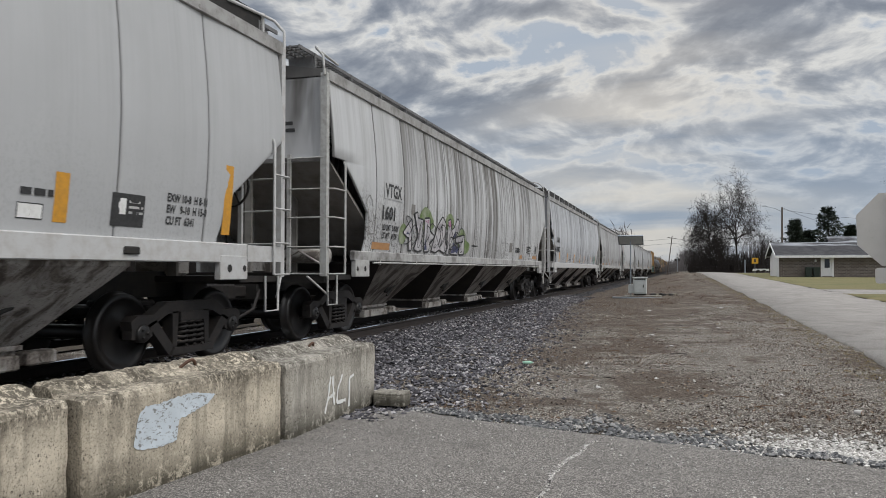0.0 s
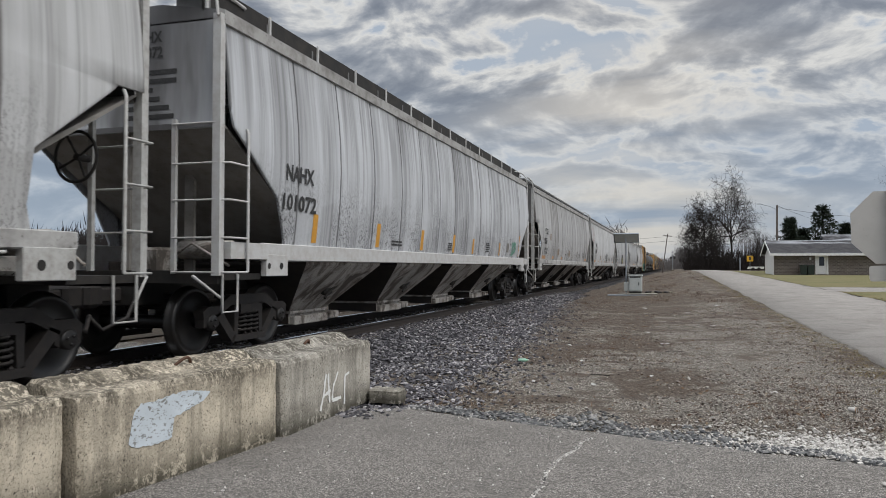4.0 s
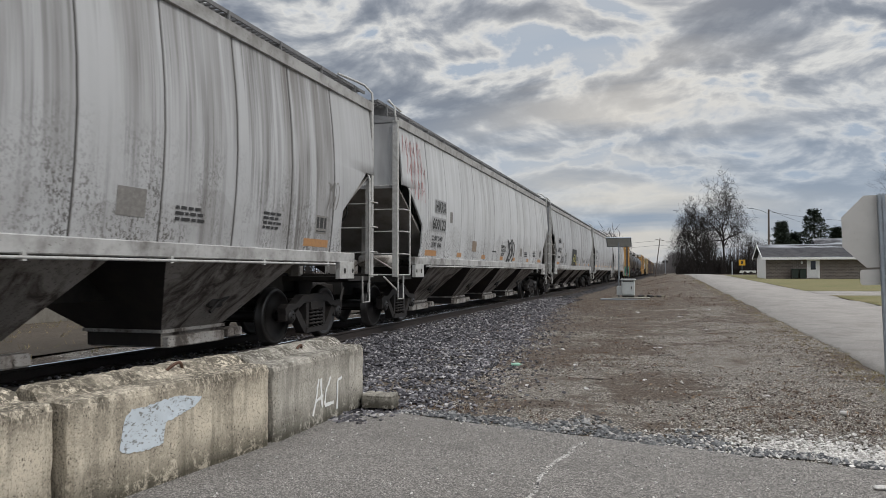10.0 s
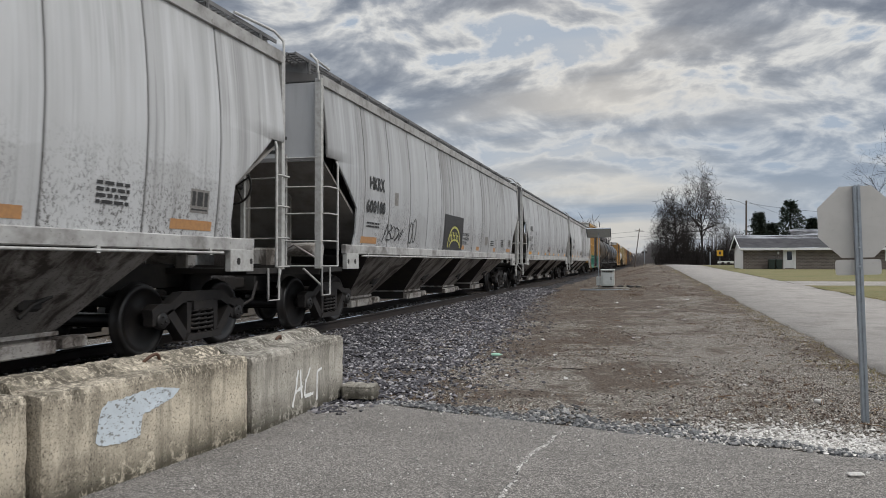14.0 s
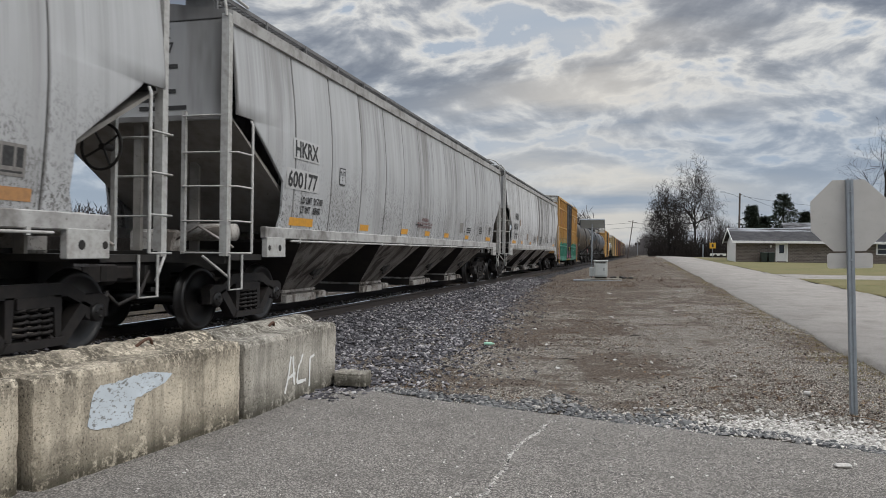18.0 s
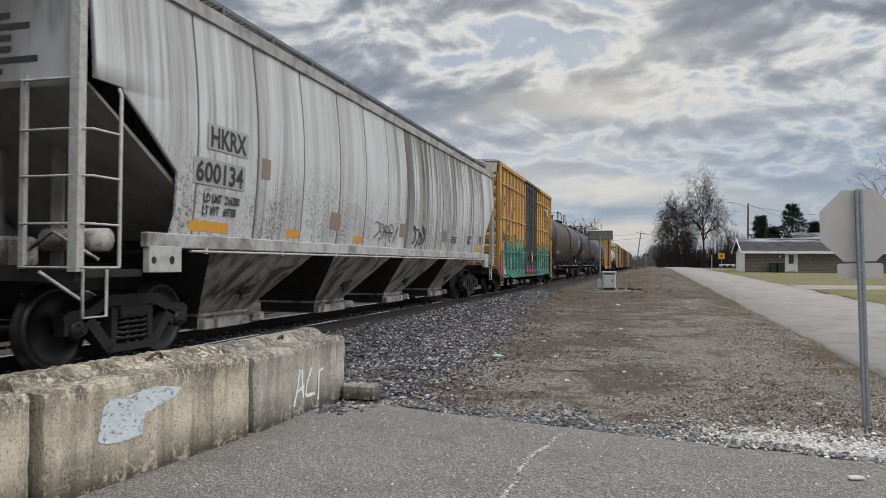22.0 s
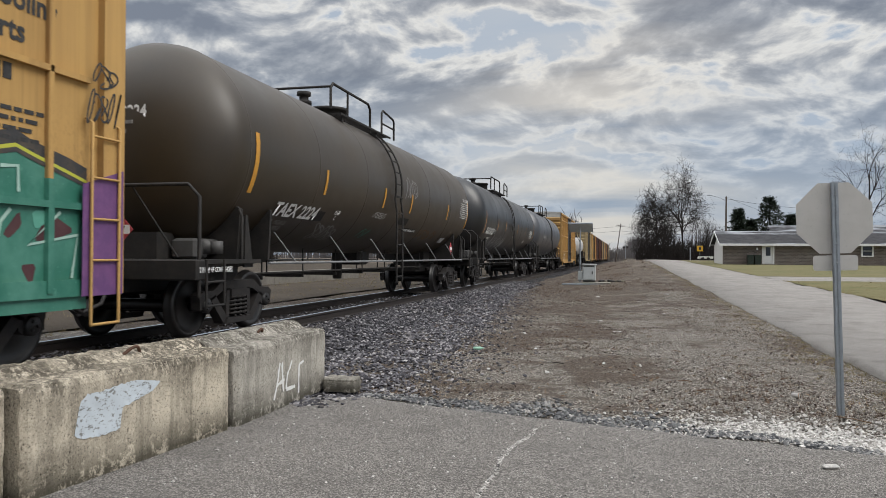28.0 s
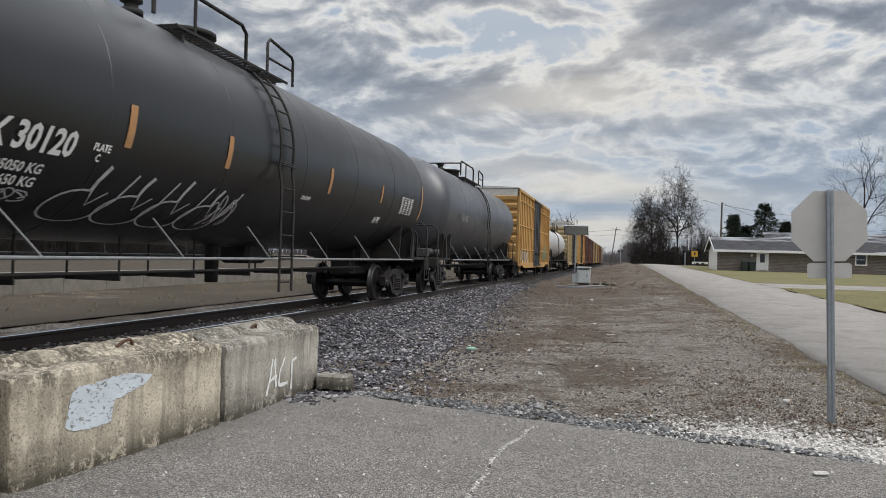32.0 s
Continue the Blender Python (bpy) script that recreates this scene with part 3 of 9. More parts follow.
M_loop = worn_paint("rusty_loop", (0.10, 0.05, 0.03), (0.03, 0.02, 0.015), 0.5, 0.8, 30)
M_patch = Mat("pale_blue_paint", 0.7)
M_patch.color(M_patch.mix(M_patch.math("MULTIPLY", M_patch.ramp(M_patch.noise(20, 4, 0.7, (1, 1, 2)), (0.55, 0.0), (0.60, 1.0)), 0.8), (0.53, 0.58, 0.62), (0.13, 0.12, 0.10)))
M_white_paint = Mat("white_spray", 0.8)
M_white_paint.color((0.72, 0.72, 0.70))


def block(p, q, depth, height, ridge, seed, label):
    """Front bottom edge from p to q; the block lies to the left of that line."""
    p, q = Vector((*p, 0)), Vector((*q, 0))
    d = q - p
    ob = thing("concrete_block", label, "concrete block", Matrix.Translation(p) @ Matrix.Rotation(math.atan2(d.y, d.x), 4, "Z"), "concrete barrier blocks")
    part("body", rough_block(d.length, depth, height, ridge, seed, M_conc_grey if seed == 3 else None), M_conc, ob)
    return ob, d.length


def lifting_loop(ob, x, y, z, r, lean):
    pts = [(x - r + 2 * r * i / 10, y + lean * math.sin(math.pi * i / 10), z + r * 0.7 * math.sin(math.pi * i / 10)) for i in range(11)]
    part("lifting_loop", Geo().tube(pts, 0.013, 6), M_loop, ob, "rusty steel lifting loop")


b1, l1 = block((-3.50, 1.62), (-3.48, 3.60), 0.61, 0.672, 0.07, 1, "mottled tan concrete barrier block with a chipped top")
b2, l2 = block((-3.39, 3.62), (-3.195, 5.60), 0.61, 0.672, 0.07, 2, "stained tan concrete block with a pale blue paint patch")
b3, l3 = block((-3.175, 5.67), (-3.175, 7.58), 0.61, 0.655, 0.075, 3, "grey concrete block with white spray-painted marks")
lifting_loop(b2, 1.20, 0.33, 0.69, 0.10, -0.05)
lifting_loop(b3, 0.98, 0.31, 0.69, 0.05, -0.02)

# ---- the train: materials ----
TRAIN, WHEELSETS = [], []


def car_paint(name, base, streak, grime, dark=(0.085, 0.08, 0.075), stain=(0.185, 0.175, 0.165), rough=0.62, spots=0.52, reach_z=0.58, grain=34):
    """Weathered wagon paint: runs of dirt down the sides, spatter low down, faint blotches; it differs from panel to panel."""
    k = Mat(name, rough, spec=0.2)
    w = k.math("MULTIPLY", k.random(), 60.0)

    def n4(scale, detail, ro, stretch, dist=0.0):
        n = k.nt.nodes.new("ShaderNodeTexNoise")
        n.noise_dimensions = "4D"
        n.inputs["Scale"].default_value, n.inputs["Detail"].default_value = scale, detail
        n.inputs["Roughness"].default_value, n.inputs["Distortion"].default_value = ro, dist
        k.link(k.coords(stretch), n.inputs["Vector"])
        k.link(w, n.inputs["W"])
        return n.outputs["Fac"]

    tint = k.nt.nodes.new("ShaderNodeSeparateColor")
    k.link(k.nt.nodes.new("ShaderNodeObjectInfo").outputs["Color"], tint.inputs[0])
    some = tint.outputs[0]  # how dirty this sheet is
    z = k.axis(2)
    runs = n4(1.0, 5, 0.55, (1, 3.2, 0.13))
    fine = n4(1.0, 4, 0.6, (1, 13, 0.22), 0.2)
    patchy = n4(1.0, 2, 0.5, (1, 0.9, 0.5))
    blot = n4(0.9, 4, 0.6, (1, 1, 0.8))
    spat = n4(grain, 4, 0.7, (1, 1, 0.62))
    zone = n4(1.3, 3, 0.55, (1, 1, 0.6))
    c = k.mix(k.ramp(blot, (0.35, 0.0), (0.7, 0.5)), base, tuple(v * 0.82 for v in base))
    r = k.math("MULTIPLY", k.ramp(runs, (0.46, 0.0), (0.60, 1.0)), k.ramp(k.math("DIVIDE", z, 5.0), (0.34, 0.45), (0.80, 1.0)))
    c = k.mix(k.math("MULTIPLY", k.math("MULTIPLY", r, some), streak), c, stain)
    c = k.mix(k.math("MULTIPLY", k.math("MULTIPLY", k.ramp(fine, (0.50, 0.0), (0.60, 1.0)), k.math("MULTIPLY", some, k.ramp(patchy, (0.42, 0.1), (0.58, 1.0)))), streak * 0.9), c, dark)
    reach = k.math("MULTIPLY", k.math("SUBTRACT", n4(1.0, 5, 0.62, (0.0, 3.6, 0.0)), 0.40), 2.6)
    hang = k.ramp(k.math("ADD", k.math("SUBTRACT", k.math("DIVIDE", z, 5.0), 0.88), reach), (0.0, 0.0), (0.12, 0.75), (0.35, 1.0))
    hang = k.math("MULTIPLY", hang, k.ramp(n4(1.0, 4, 0.6, (1, 9, 0.10)), (0.34, 0.25), (0.60, 1.0)))
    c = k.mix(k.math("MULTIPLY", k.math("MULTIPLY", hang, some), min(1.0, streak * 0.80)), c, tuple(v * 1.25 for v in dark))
    low = k.ramp(k.math("DIVIDE", z, 5.0), (0.30, 1.0), (reach_z - 0.18, 0.85), (reach_z, 0.0))
    s = k.math("MULTIPLY", k.math("MULTIPLY", k.ramp(spat, (spots, 0.0), (spots + 0.04, 1.0)), k.ramp(zone, (0.40, 0.1), (0.56, 1.0))), low)
    c = k.mix(k.math("MULTIPLY", s, grime), c, dark)
    # a wavy grey wash left along the foot of the side
    tide = k.math("SUBTRACT", k.math("ADD", k.math("MULTIPLY", n4(1.0, 2, 0.45, (0.0, 0.75, 0.0)), 1.9), 1.18), z)
    tm = k.math("MULTIPLY", k.ramp(tide, (0.0, 0.0), (0.035, 1.0)), k.ramp(patchy, (0.40, 0.0), (0.5, 1.0)))
    c = k.mix(k.math("MULTIPLY", tm, grime * 0.2), c, stain)
    # dirt drawn into the welded seams
    ys = k.math("ABSOLUTE", k.math("SUBTRACT", k.axis(1, "Generated"), 0.5))
    seam = k.math("MULTIPLY", k.ramp(k.math("ADD", ys, k.math("MULTIPLY", fine, 0.02)), (0.494, 0.0), (0.506, 1.0)), min(1.0, streak + 0.25))
    c = k.mix(k.math("MULTIPLY", seam, 0.75), c, dark)
    k.color(c)
    k.rough(k.ramp(blot, (0.3, rough - 0.1), (0.7, rough + 0.15)))
    k.bump(k.mix(0.35, blot, spat), 0.08, 0.02)
    return k.m


M_dark = worn_paint("dirty_black_steel", (0.012, 0.011, 0.010), (0.036, 0.029, 0.024), 0.75, 0.75, 5)
M_iron = worn_paint("cast_iron", (0.014, 0.012, 0.0115), (0.036, 0.028, 0.023), 0.6, 0.7, 9)
M_wheel = worn_paint("wheel_steel", (0.013, 0.012, 0.0115), (0.03, 0.024, 0.02), 0.5, 0.38, 7)
k = Mat("polished_tread", 0.28, 1.0)
k.color((0.45, 0.44, 0.43))
M_tread = k.m


def bay_paint(name, base, dirt):
    """Bare discharge plates: brown dust in slanting runs, caked towards the outlet."""
    k = Mat(name, 0.8, spec=0.25)
    a = k.noise(1.3, 5, 0.6)
    r = k.noise(1.4, 6, 0.7, (1, 1.6, 0.9), dist=0.7)
    s = k.noise(26, 5, 0.75)
    c = k.mix(k.ramp(a, (0.38, 0.0), (0.62, 0.8)), base, tuple(v * 0.62 for v in base))
    c = k.mix(k.math("MULTIPLY", k.ramp(r, (0.47, 0.0), (0.56, 1.0)), 0.8), c, dirt)
    c = k.mix(k.math("MULTIPLY", k.ramp(r, (0.56, 0.0), (0.60, 1.0)), 0.7), c, tuple(v * 0.35 for v in dirt))
    c = k.mix(k.ramp(s, (0.56, 0.0), (0.62, 0.75)), c, tuple(v * 0.6 for v in dirt))
    k.color(c).bump(s, 0.15, 0.01)
    return k.m


M_bay = bay_paint("dusty_hopper_bay", (0.30, 0.275, 0.25), (0.10, 0.082, 0.07))
M_bay_grey = bay_paint("dusty_grey_bay", (0.50, 0.475, 0.445), (0.17, 0.145, 0.125))
# End slopes' shade is put into this near-black base; brown blotches are grime.
M_bay_end = worn_paint("shaded_bay_end", (0.022, 0.018, 0.016), (0.05, 0.039, 0.031), 0.6, 0.85, 3)
M_eave = worn_paint("stained_eave_steel", (0.36, 0.355, 0.345), (0.10, 0.088, 0.077), 0.9, 0.65, 2.2)
M_slope = worn_paint("grimy_slope_sheet", (0.27, 0.255, 0.235), (0.10, 0.087, 0.073), 0.7, 0.7, 2)
M_sill = worn_paint("grimy_sill_steel", (0.42, 0.415, 0.405), (0.11, 0.10, 0.09), 0.95, 0.65, 2.2)
M_grate = worn_paint("walkway_grating", (0.15, 0.15, 0.15), (0.06, 0.05, 0.045), 0.5, 0.6, 8)
M_bar = worn_paint("painted_bar", (0.44, 0.44, 0.425), (0.16, 0.13, 0.11), 0.55, 0.6, 11)
M_yellow = worn_paint("amber_reflector", (0.62, 0.30, 0.03), (0.2, 0.12, 0.05), 0.4, 0.5, 18)
M_orange = worn_paint("faded_orange_reflector", (0.42, 0.22, 0.09), (0.2, 0.12, 0.07), 0.5, 0.6, 18)
M_ink = worn_paint("black_lettering", (0.026, 0.026, 0.027), (0.10, 0.10, 0.098), 0.35, 0.7, 25)
M_plate = worn_paint("grey_patch", (0.17, 0.16, 0.15), (0.30, 0.29, 0.27), 0.6, 0.7, 20)
M_white = worn_paint("white_lettering", (0.78, 0.78, 0.76), (0.45, 0.44, 0.42), 0.35, 0.7, 25)
M_tan_patch = worn_paint("brown_patch", (0.21, 0.155, 0.11), (0.33, 0.30, 0.26), 0.6, 0.7, 22)
M_red_spray = worn_paint("red_spray", (0.36, 0.12, 0.11), (0.5, 0.3, 0.3), 0.3, 0.7, 20)
M_red_print = worn_paint("faded_red_print", (0.13, 0.055, 0.055), (0.28, 0.20, 0.19), 0.4, 0.7, 25)
M_spray_grey = worn_paint("grey_white_spray", (0.48, 0.465, 0.48), (0.13, 0.12, 0.135), 0.85, 0.65, 4.5)
M_leaf_green = worn_paint("leaf_green_spray", (0.115, 0.175, 0.05), (0.30, 0.32, 0.24), 1.0, 0.7, 3)
M_spray_navy = worn_paint("navy_spray", (0.05, 0.06, 0.13), (0.12, 0.10, 0.16), 0.5, 0.7, 6)
M_spray_pink = worn_paint("magenta_spray", (0.33, 0.12, 0.22), (0.4, 0.3, 0.34), 0.6, 0.7, 8)
M_lime_ = worn_paint("dull_yellow_spray", (0.42, 0.40, 0.10), (0.3, 0.3, 0.15), 0.4, 0.7, 12)
M_green_spray = worn_paint("green_spray", (0.10, 0.30, 0.21), (0.3, 0.4, 0.35), 0.3, 0.7, 20)

ON_SIDE = Matrix(((0, 0, 1, 0), (1, 0, 0, 0), (0, 1, 0, 0), (0, 0, 0, 1)))
ON_END = Matrix(((1, 0, 0, 0), (0, 0, -1, 0), (0, 1, 0, 0), (0, 0, 0, 1)))


BULGE = [0.010]


def skin(y, z):
    """How far out the side of the wagon lies at (y, z)."""
    i = max([0] + [j for j in range(NP) if SEAMS[j] <= y])
    t = min(1.0, max(0.0, (y - SEAMS[i]) / (SEAMS[i + 1] - SEAMS[i])))
    return prof_x(z) + BULGE[0] * (1 - (2 * t - 1) ** 2)


def lay_on(me):
    """Lays flat marks on the swelling side; their x gives the order of the coats."""
    if len(me.vertices) and max(v.co.x for v in me.vertices) > 1.55:
        for v in me.vertices:
            v.co.x = skin(v.co.y, v.co.z) + 0.004 + max(0.0, v.co.x - 1.628) * 0.5
    return me


def letters(text, size, m, mat, parent, width=1.0, name="lettering", label="", span=None):
    """Raised lettering; span: its full length in metres."""
    cu = bpy.data.curves.new(name, "FONT")
    cu.body, cu.size, cu.resolution_u = text, size, 2
    cu.offset = size * 0.03
    tmp = bpy.data.objects.new(name, cu)
    me = bpy.data.meshes.new_from_object(tmp)
    bpy.data.objects.remove(tmp)
    bpy.data.curves.remove(cu)
    if span:
        width = span / max(v.co.x for v in me.vertices)
    me.transform(m @ Matrix.Diagonal((width, 1, 1, 1)))
    lay_on(me)
    me.materials.clear()
    me.materials.append(mat)
    ob = new(name, me)
    ob.parent = parent
    ob["label"] = label or "stencilled lettering"
    return ob


def side_at(y, z, x=1.645):
    return Matrix.Translation((x, y, z)) @ ON_SIDE


def strokes(mat, parent, seed, y0, y1, z0, z1, x, n, r=0.02, name="graffiti", label="spray-painted tag"):
    """Loose looping spray lines on a wagon's side."""
    q = random.Random(seed)
    g = Geo()
    for i in range(n):
        cy = y0 + (y1 - y0) * (i + 0.5) / n
        ph, a, b = q.uniform(0, 6.28), q.uniform(0.4, 0.65) * (y1 - y0) / n, q.uniform(0.3, 0.5) * (z1 - z0)
        cz = (z0 + z1) / 2 + q.uniform(-.1, .1) * (z1 - z0)
        f = q.choice((1.0, 1.5, 2.0))
        pts = []
        for j in range(15):
            t = 2 * math.pi * j / 14 * q.choice((0.92, 0.96, 1.0))
            pts.append((cy + a * math.sin(t * f + ph), cz + b * math.cos(t + ph * 0.6)))
        left, right = [], []
        for j, (u, w) in enumerate(pts):
            k0, k1 = pts[max(0, j - 1)], pts[min(14, j + 1)]
            d = Vector((k1[0] - k0[0], k1[1] - k0[1]))
            d = d.normalized() if d.length > 1e-6 else Vector((1, 0))
            left.append((x + 0.0006 * i, u - d.y * r, w + d.x * r))
            right.append((x + 0.0006 * i, u + d.y * r, w - d.x * r))
        g.loft([left, right], closed=False)
    ob = part(name, g, mat, parent, label)
    lay_on(ob.data)
    return ob


def ribbon(g, pts, r, x):
    """A painted line through points (y, z), x out from the side."""
    left, right = [], []
    for j, (u, w) in enumerate(pts):
        k0, k1 = pts[max(0, j - 1)], pts[min(len(pts) - 1, j + 1)]
        d = Vector((k1[0] - k0[0], k1[1] - k0[1]))
        d = d.normalized() if d.length > 1e-6 else Vector((1, 0))
        left.append((x, u - d.y * r, w + d.x * r))
        right.append((x, u + d.y * r, w - d.x * r))
    g.loft([left, right], closed=False)
    return g


# ---- bogies ----
def wheelset_mesh():
    g = Geo()
    for s in (-1, 1):
        prof = [(-0.07, 0.0), (-0.07, 0.10), (-0.055, 0.13), (-0.03, 0.30), (-0.055, 0.385), (-0.068, 0.395), (-0.068, 0.44), (-0.04, 0.457), (0.03, 0.46), (0.045, 0.485), (0.065, 0.48), (0.068, 0.39), (0.02, 0.35), (0.03, 0.15), (0.08, 0.12), (0.08, 0.0)]
        g.lathe([(s * (0.745 - a * 1.0), r) for a, r in prof], (0, 0, 0), "x", 28)
        g.lathe([(s * 0.80, 0.0), (s * 0.80, 0.085), (s * 1.02, 0.085), (s * 1.02, 0.075)], (0, 0, 0), "x", 14)
        # bearing end cap with three bolts
        g.lathe([(s * 1.02, 0.105), (s * 1.09, 0.105), (s * 1.10, 0.09), (s * 1.10, 0.0)], (0, 0, 0), "x", 16)
        for i in range(3):
            a = i * 2.094
            g.lathe([(s * 1.10, 0.018), (s * 1.118, 0.018), (s * 1.118, 0.0)], (0, 0.05 * math.cos(a), 0.05 * math.sin(a)), "x", 6)
    g.lathe([(-0.7, 0.085), (0.7, 0.085)], (0, 0, 0), "x", 12)
    return fix_normals(g.mesh("wheelset", M_wheel))


def tread_mesh(s):
    return fix_normals(Geo().lathe([(s * 0.712, 0.4585), (s * 0.783, 0.4585), (s * 0.815, 0.442), (s * 0.8165, 0.425)], (0, 0, 0), "x", 28).mesh("tread", M_tread))


def side_frame_mesh():
    g = Geo()
    x0, x1 = -0.075, 0.075
    top = [(-1.08, 0.60), (-0.98, 0.66), (-0.72, 0.66), (-0.46, 0.80), (0.46, 0.80), (0.72, 0.66), (0.98, 0.66), (1.08, 0.60)]
    und = [(1.06, 0.50), (0.76, 0.52), (0.44, 0.66), (-0.44, 0.66), (-0.76, 0.52), (-1.06, 0.50)]
    g.prism(top + und, "x", x0, x1)
    g.prism([(-0.80, 0.545), (-0.66, 0.60), (-0.30, 0.22), (-0.24, 0.15), (-0.42, 0.16)], "x", x0, x1)
    g.prism([(0.80, 0.545), (0.66, 0.60), (0.30, 0.22), (0.24, 0.15), (0.42, 0.16)], "x", x0, x1)
    g.prism([(-0.42, 0.16), (0.42, 0.16), (0.36, 0.245), (-0.36, 0.245)], "x", -0.11, 0.11)
    for s in (-1, 1):
        g.prism([(s * 0.36, 0.24), (s * 0.28, 0.24), (s * 0.25, 0.68), (s * 0.36, 0.68)], "x", x0, x1)
        # bearing adapter and journal jaws
        g.prism([(s * 1.06, 0.40), (s * 1.0, 0.40), (s * 0.99, 0.52), (s * 1.06, 0.56)], "x", -0.06, 0.07)
        g.prism([(s * 0.78, 0.38), (s * 0.72, 0.42), (s * 0.72, 0.56), (s * 0.79, 0.56)], "x", -0.06, 0.07)
    g.box(-0.12, 0.10, -0.24, 0.24, 0.56, 0.67)
    return fix_normals(g.mesh("side_frame", M_iron))


def spring_mesh():
    pts = [(0.075 * math.cos(t), 0.075 * math.sin(t), 0.25 + 0.30 * t / (2 * math.pi * 5)) for t in [i * 2 * math.pi / 9 for i in range(46)]]
    return fix_normals(Geo().tube(pts, 0.019, 5).mesh("spring", M_iron))


def bolster_mesh():
    g = Geo()
    g.bev(-1.05, 1.05, -0.2, 0.2, 0.56, 0.72, 0.03)
    g.bev(-0.35, 0.35, -0.25, 0.25, 0.70, 0.80, 0.03)
    for y in (-0.50, 0.50):
        g.tube([(-0.85, y, 0.36), (0.85, y, 0.36)], 0.045, 6)
        for s in (-1, 1):
            g.box(s * 0.745 - 0.07, s * 0.745 + 0.07, y - 0.06 + (0.05 if y < 0 else -0.05), y + 0.06 + (0.05 if y < 0 else -0.05), 0.30, 0.56)
    return fix_normals(g.mesh("bogie", M_iron))


MESH_WS, MESH_SF, MESH_SP, MESH_BO = wheelset_mesh(), side_frame_mesh(), spring_mesh(), bolster_mesh()
MESH_TR = [tread_mesh(-1), tread_mesh(1)]
AXLE = 0.89


def bogie(car, y, spin=True):
    b = part("bogie", MESH_BO, None, car, "dirty cast steel bogie")
    b.location = (0, y, 0)
    for s in (-1, 1):
        f = part("side_frame", MESH_SF, None, b)
        f.location = (s * 1.0, 0, 0)
        for y_ in (-0.15, 0.005, 0.16):
            sp = part("spring", MESH_SP, None, b)
            sp.location = (s * 1.03, y_, 0)
    for a in (-AXLE, AXLE):
        w = part("wheelset", MESH_WS, None, b, "steel wheelset with polished treads")
        w.location = (0, a, 0.457)
        if spin:
            WHEELSETS.append((w, a, 0.457))
    return b


def coupler(car, y, d):
    """A knuckle coupler with its shank; d: which way it points along y."""
    g = Geo()
    g.bev(-0.09, 0.09, min(y, y + d * 0.5), max(y, y + d * 0.5), 0.74, 0.92, 0.02)
    g.bev(-0.17, 0.16, min(y + d * 0.42, y + d * 0.72), max(y + d * 0.42, y + d * 0.72), 0.68, 0.98, 0.05)
    g.tube([(0.3, y, 0.85), (0.35, y + d * 0.25, 0.55), (0.28, y + d * 0.6, 0.42), (0.2, y + d * 0.75, 0.6)], 0.028, 6)
    part("coupler", g, M_iron, car, "rusty knuckle coupler and air hose")


# ---- covered hopper wagons ----
HL = 20.02
PROF = [(1.535, 1.50), (1.575, 1.85), (1.612, 2.3), (1.626, 2.75), (1.612, 3.2), (1.58, 3.6), (1.54, 3.95), (1.51, 4.22)]


def prof_x(z):
    for (xa, za), (xb, zb) in zip(PROF, PROF[1:]):
        if za <= z <= zb:
            return xa + (xb - xa) * (z - za) / (zb - za)
    return PROF[0][0] if z < PROF[0][1] else PROF[-1][0]


def side_panel_mesh(width, bulge, edge=None, name="side_panel", sign=1, mat=None):
    """One sheet of a side, swelling a little between its welded seams. edge(z): where its front edge lies."""
    g = Geo()
    zs = [1.50, 1.57, 1.72, 1.85, 2.14, 2.22, 2.5, 2.75, 2.93, 2.95, 2.995, 3.0, 3.2, 3.6, 3.95, 4.22]
    rows = []
    for t in (0.0, 0.012, 0.05, 0.25, 0.5, 0.75, 0.95, 0.988, 1.0):
        row = []
        for z in zs:
            a = edge(z) if edge else 0.0
            y = max(a, 0.008) + (width - 0.008 - max(a, 0.008)) * t
            d = bulge * (1 - (2 * t - 1) ** 2) - (0.007 if t in (0.0, 1.0) else 0.0)
            row.append((sign * (prof_x(z) + d), y, z))
        rows.append(row)
    g.loft(rows, closed=False)
    # thickness along the free edges
    g.loft([[(x - sign * 0.03, y, z) for x, y, z in rows[0]], rows[0]], closed=False, smooth=False)
    g.loft([[(x - sign * 0.03, y, z) for x, y, z in rows[-1]], rows[-1]], closed=False, smooth=False)
    return fix_normals(g.mesh(name, mat))


def between(z, *pts):
    """A height curve: pts of (z, value), falling z."""
    for (za, a), (zb, b) in zip(pts, pts[1:]):
        if z >= zb:
            return a + (b - a) * min(1.0, max(0.0, (za - z) / (za - zb)))
    return pts[-1][1]


def notch(z):
    return between(z, (3.0, 0.02), (2.995, 0.40), (2.93, 0.47), (2.22, 1.40), (1.72, 1.43), (1.5, 1.36))


def notch_round(z):
    return between(z, (3.2, 0.02), (2.95, 0.10), (2.14, 1.22), (1.57, 1.50))


# welded seams along a side: wide sheets at the ends, narrower ones amidships
HALF_SEAMS = (0.02, 1.80, 3.25, 4.71, 6.16, 7.44, 8.73)
SEAMS = [*HALF_SEAMS, HL / 2, *[HL - v for v in HALF_SEAMS[::-1]]]
NP = len(SEAMS) - 1


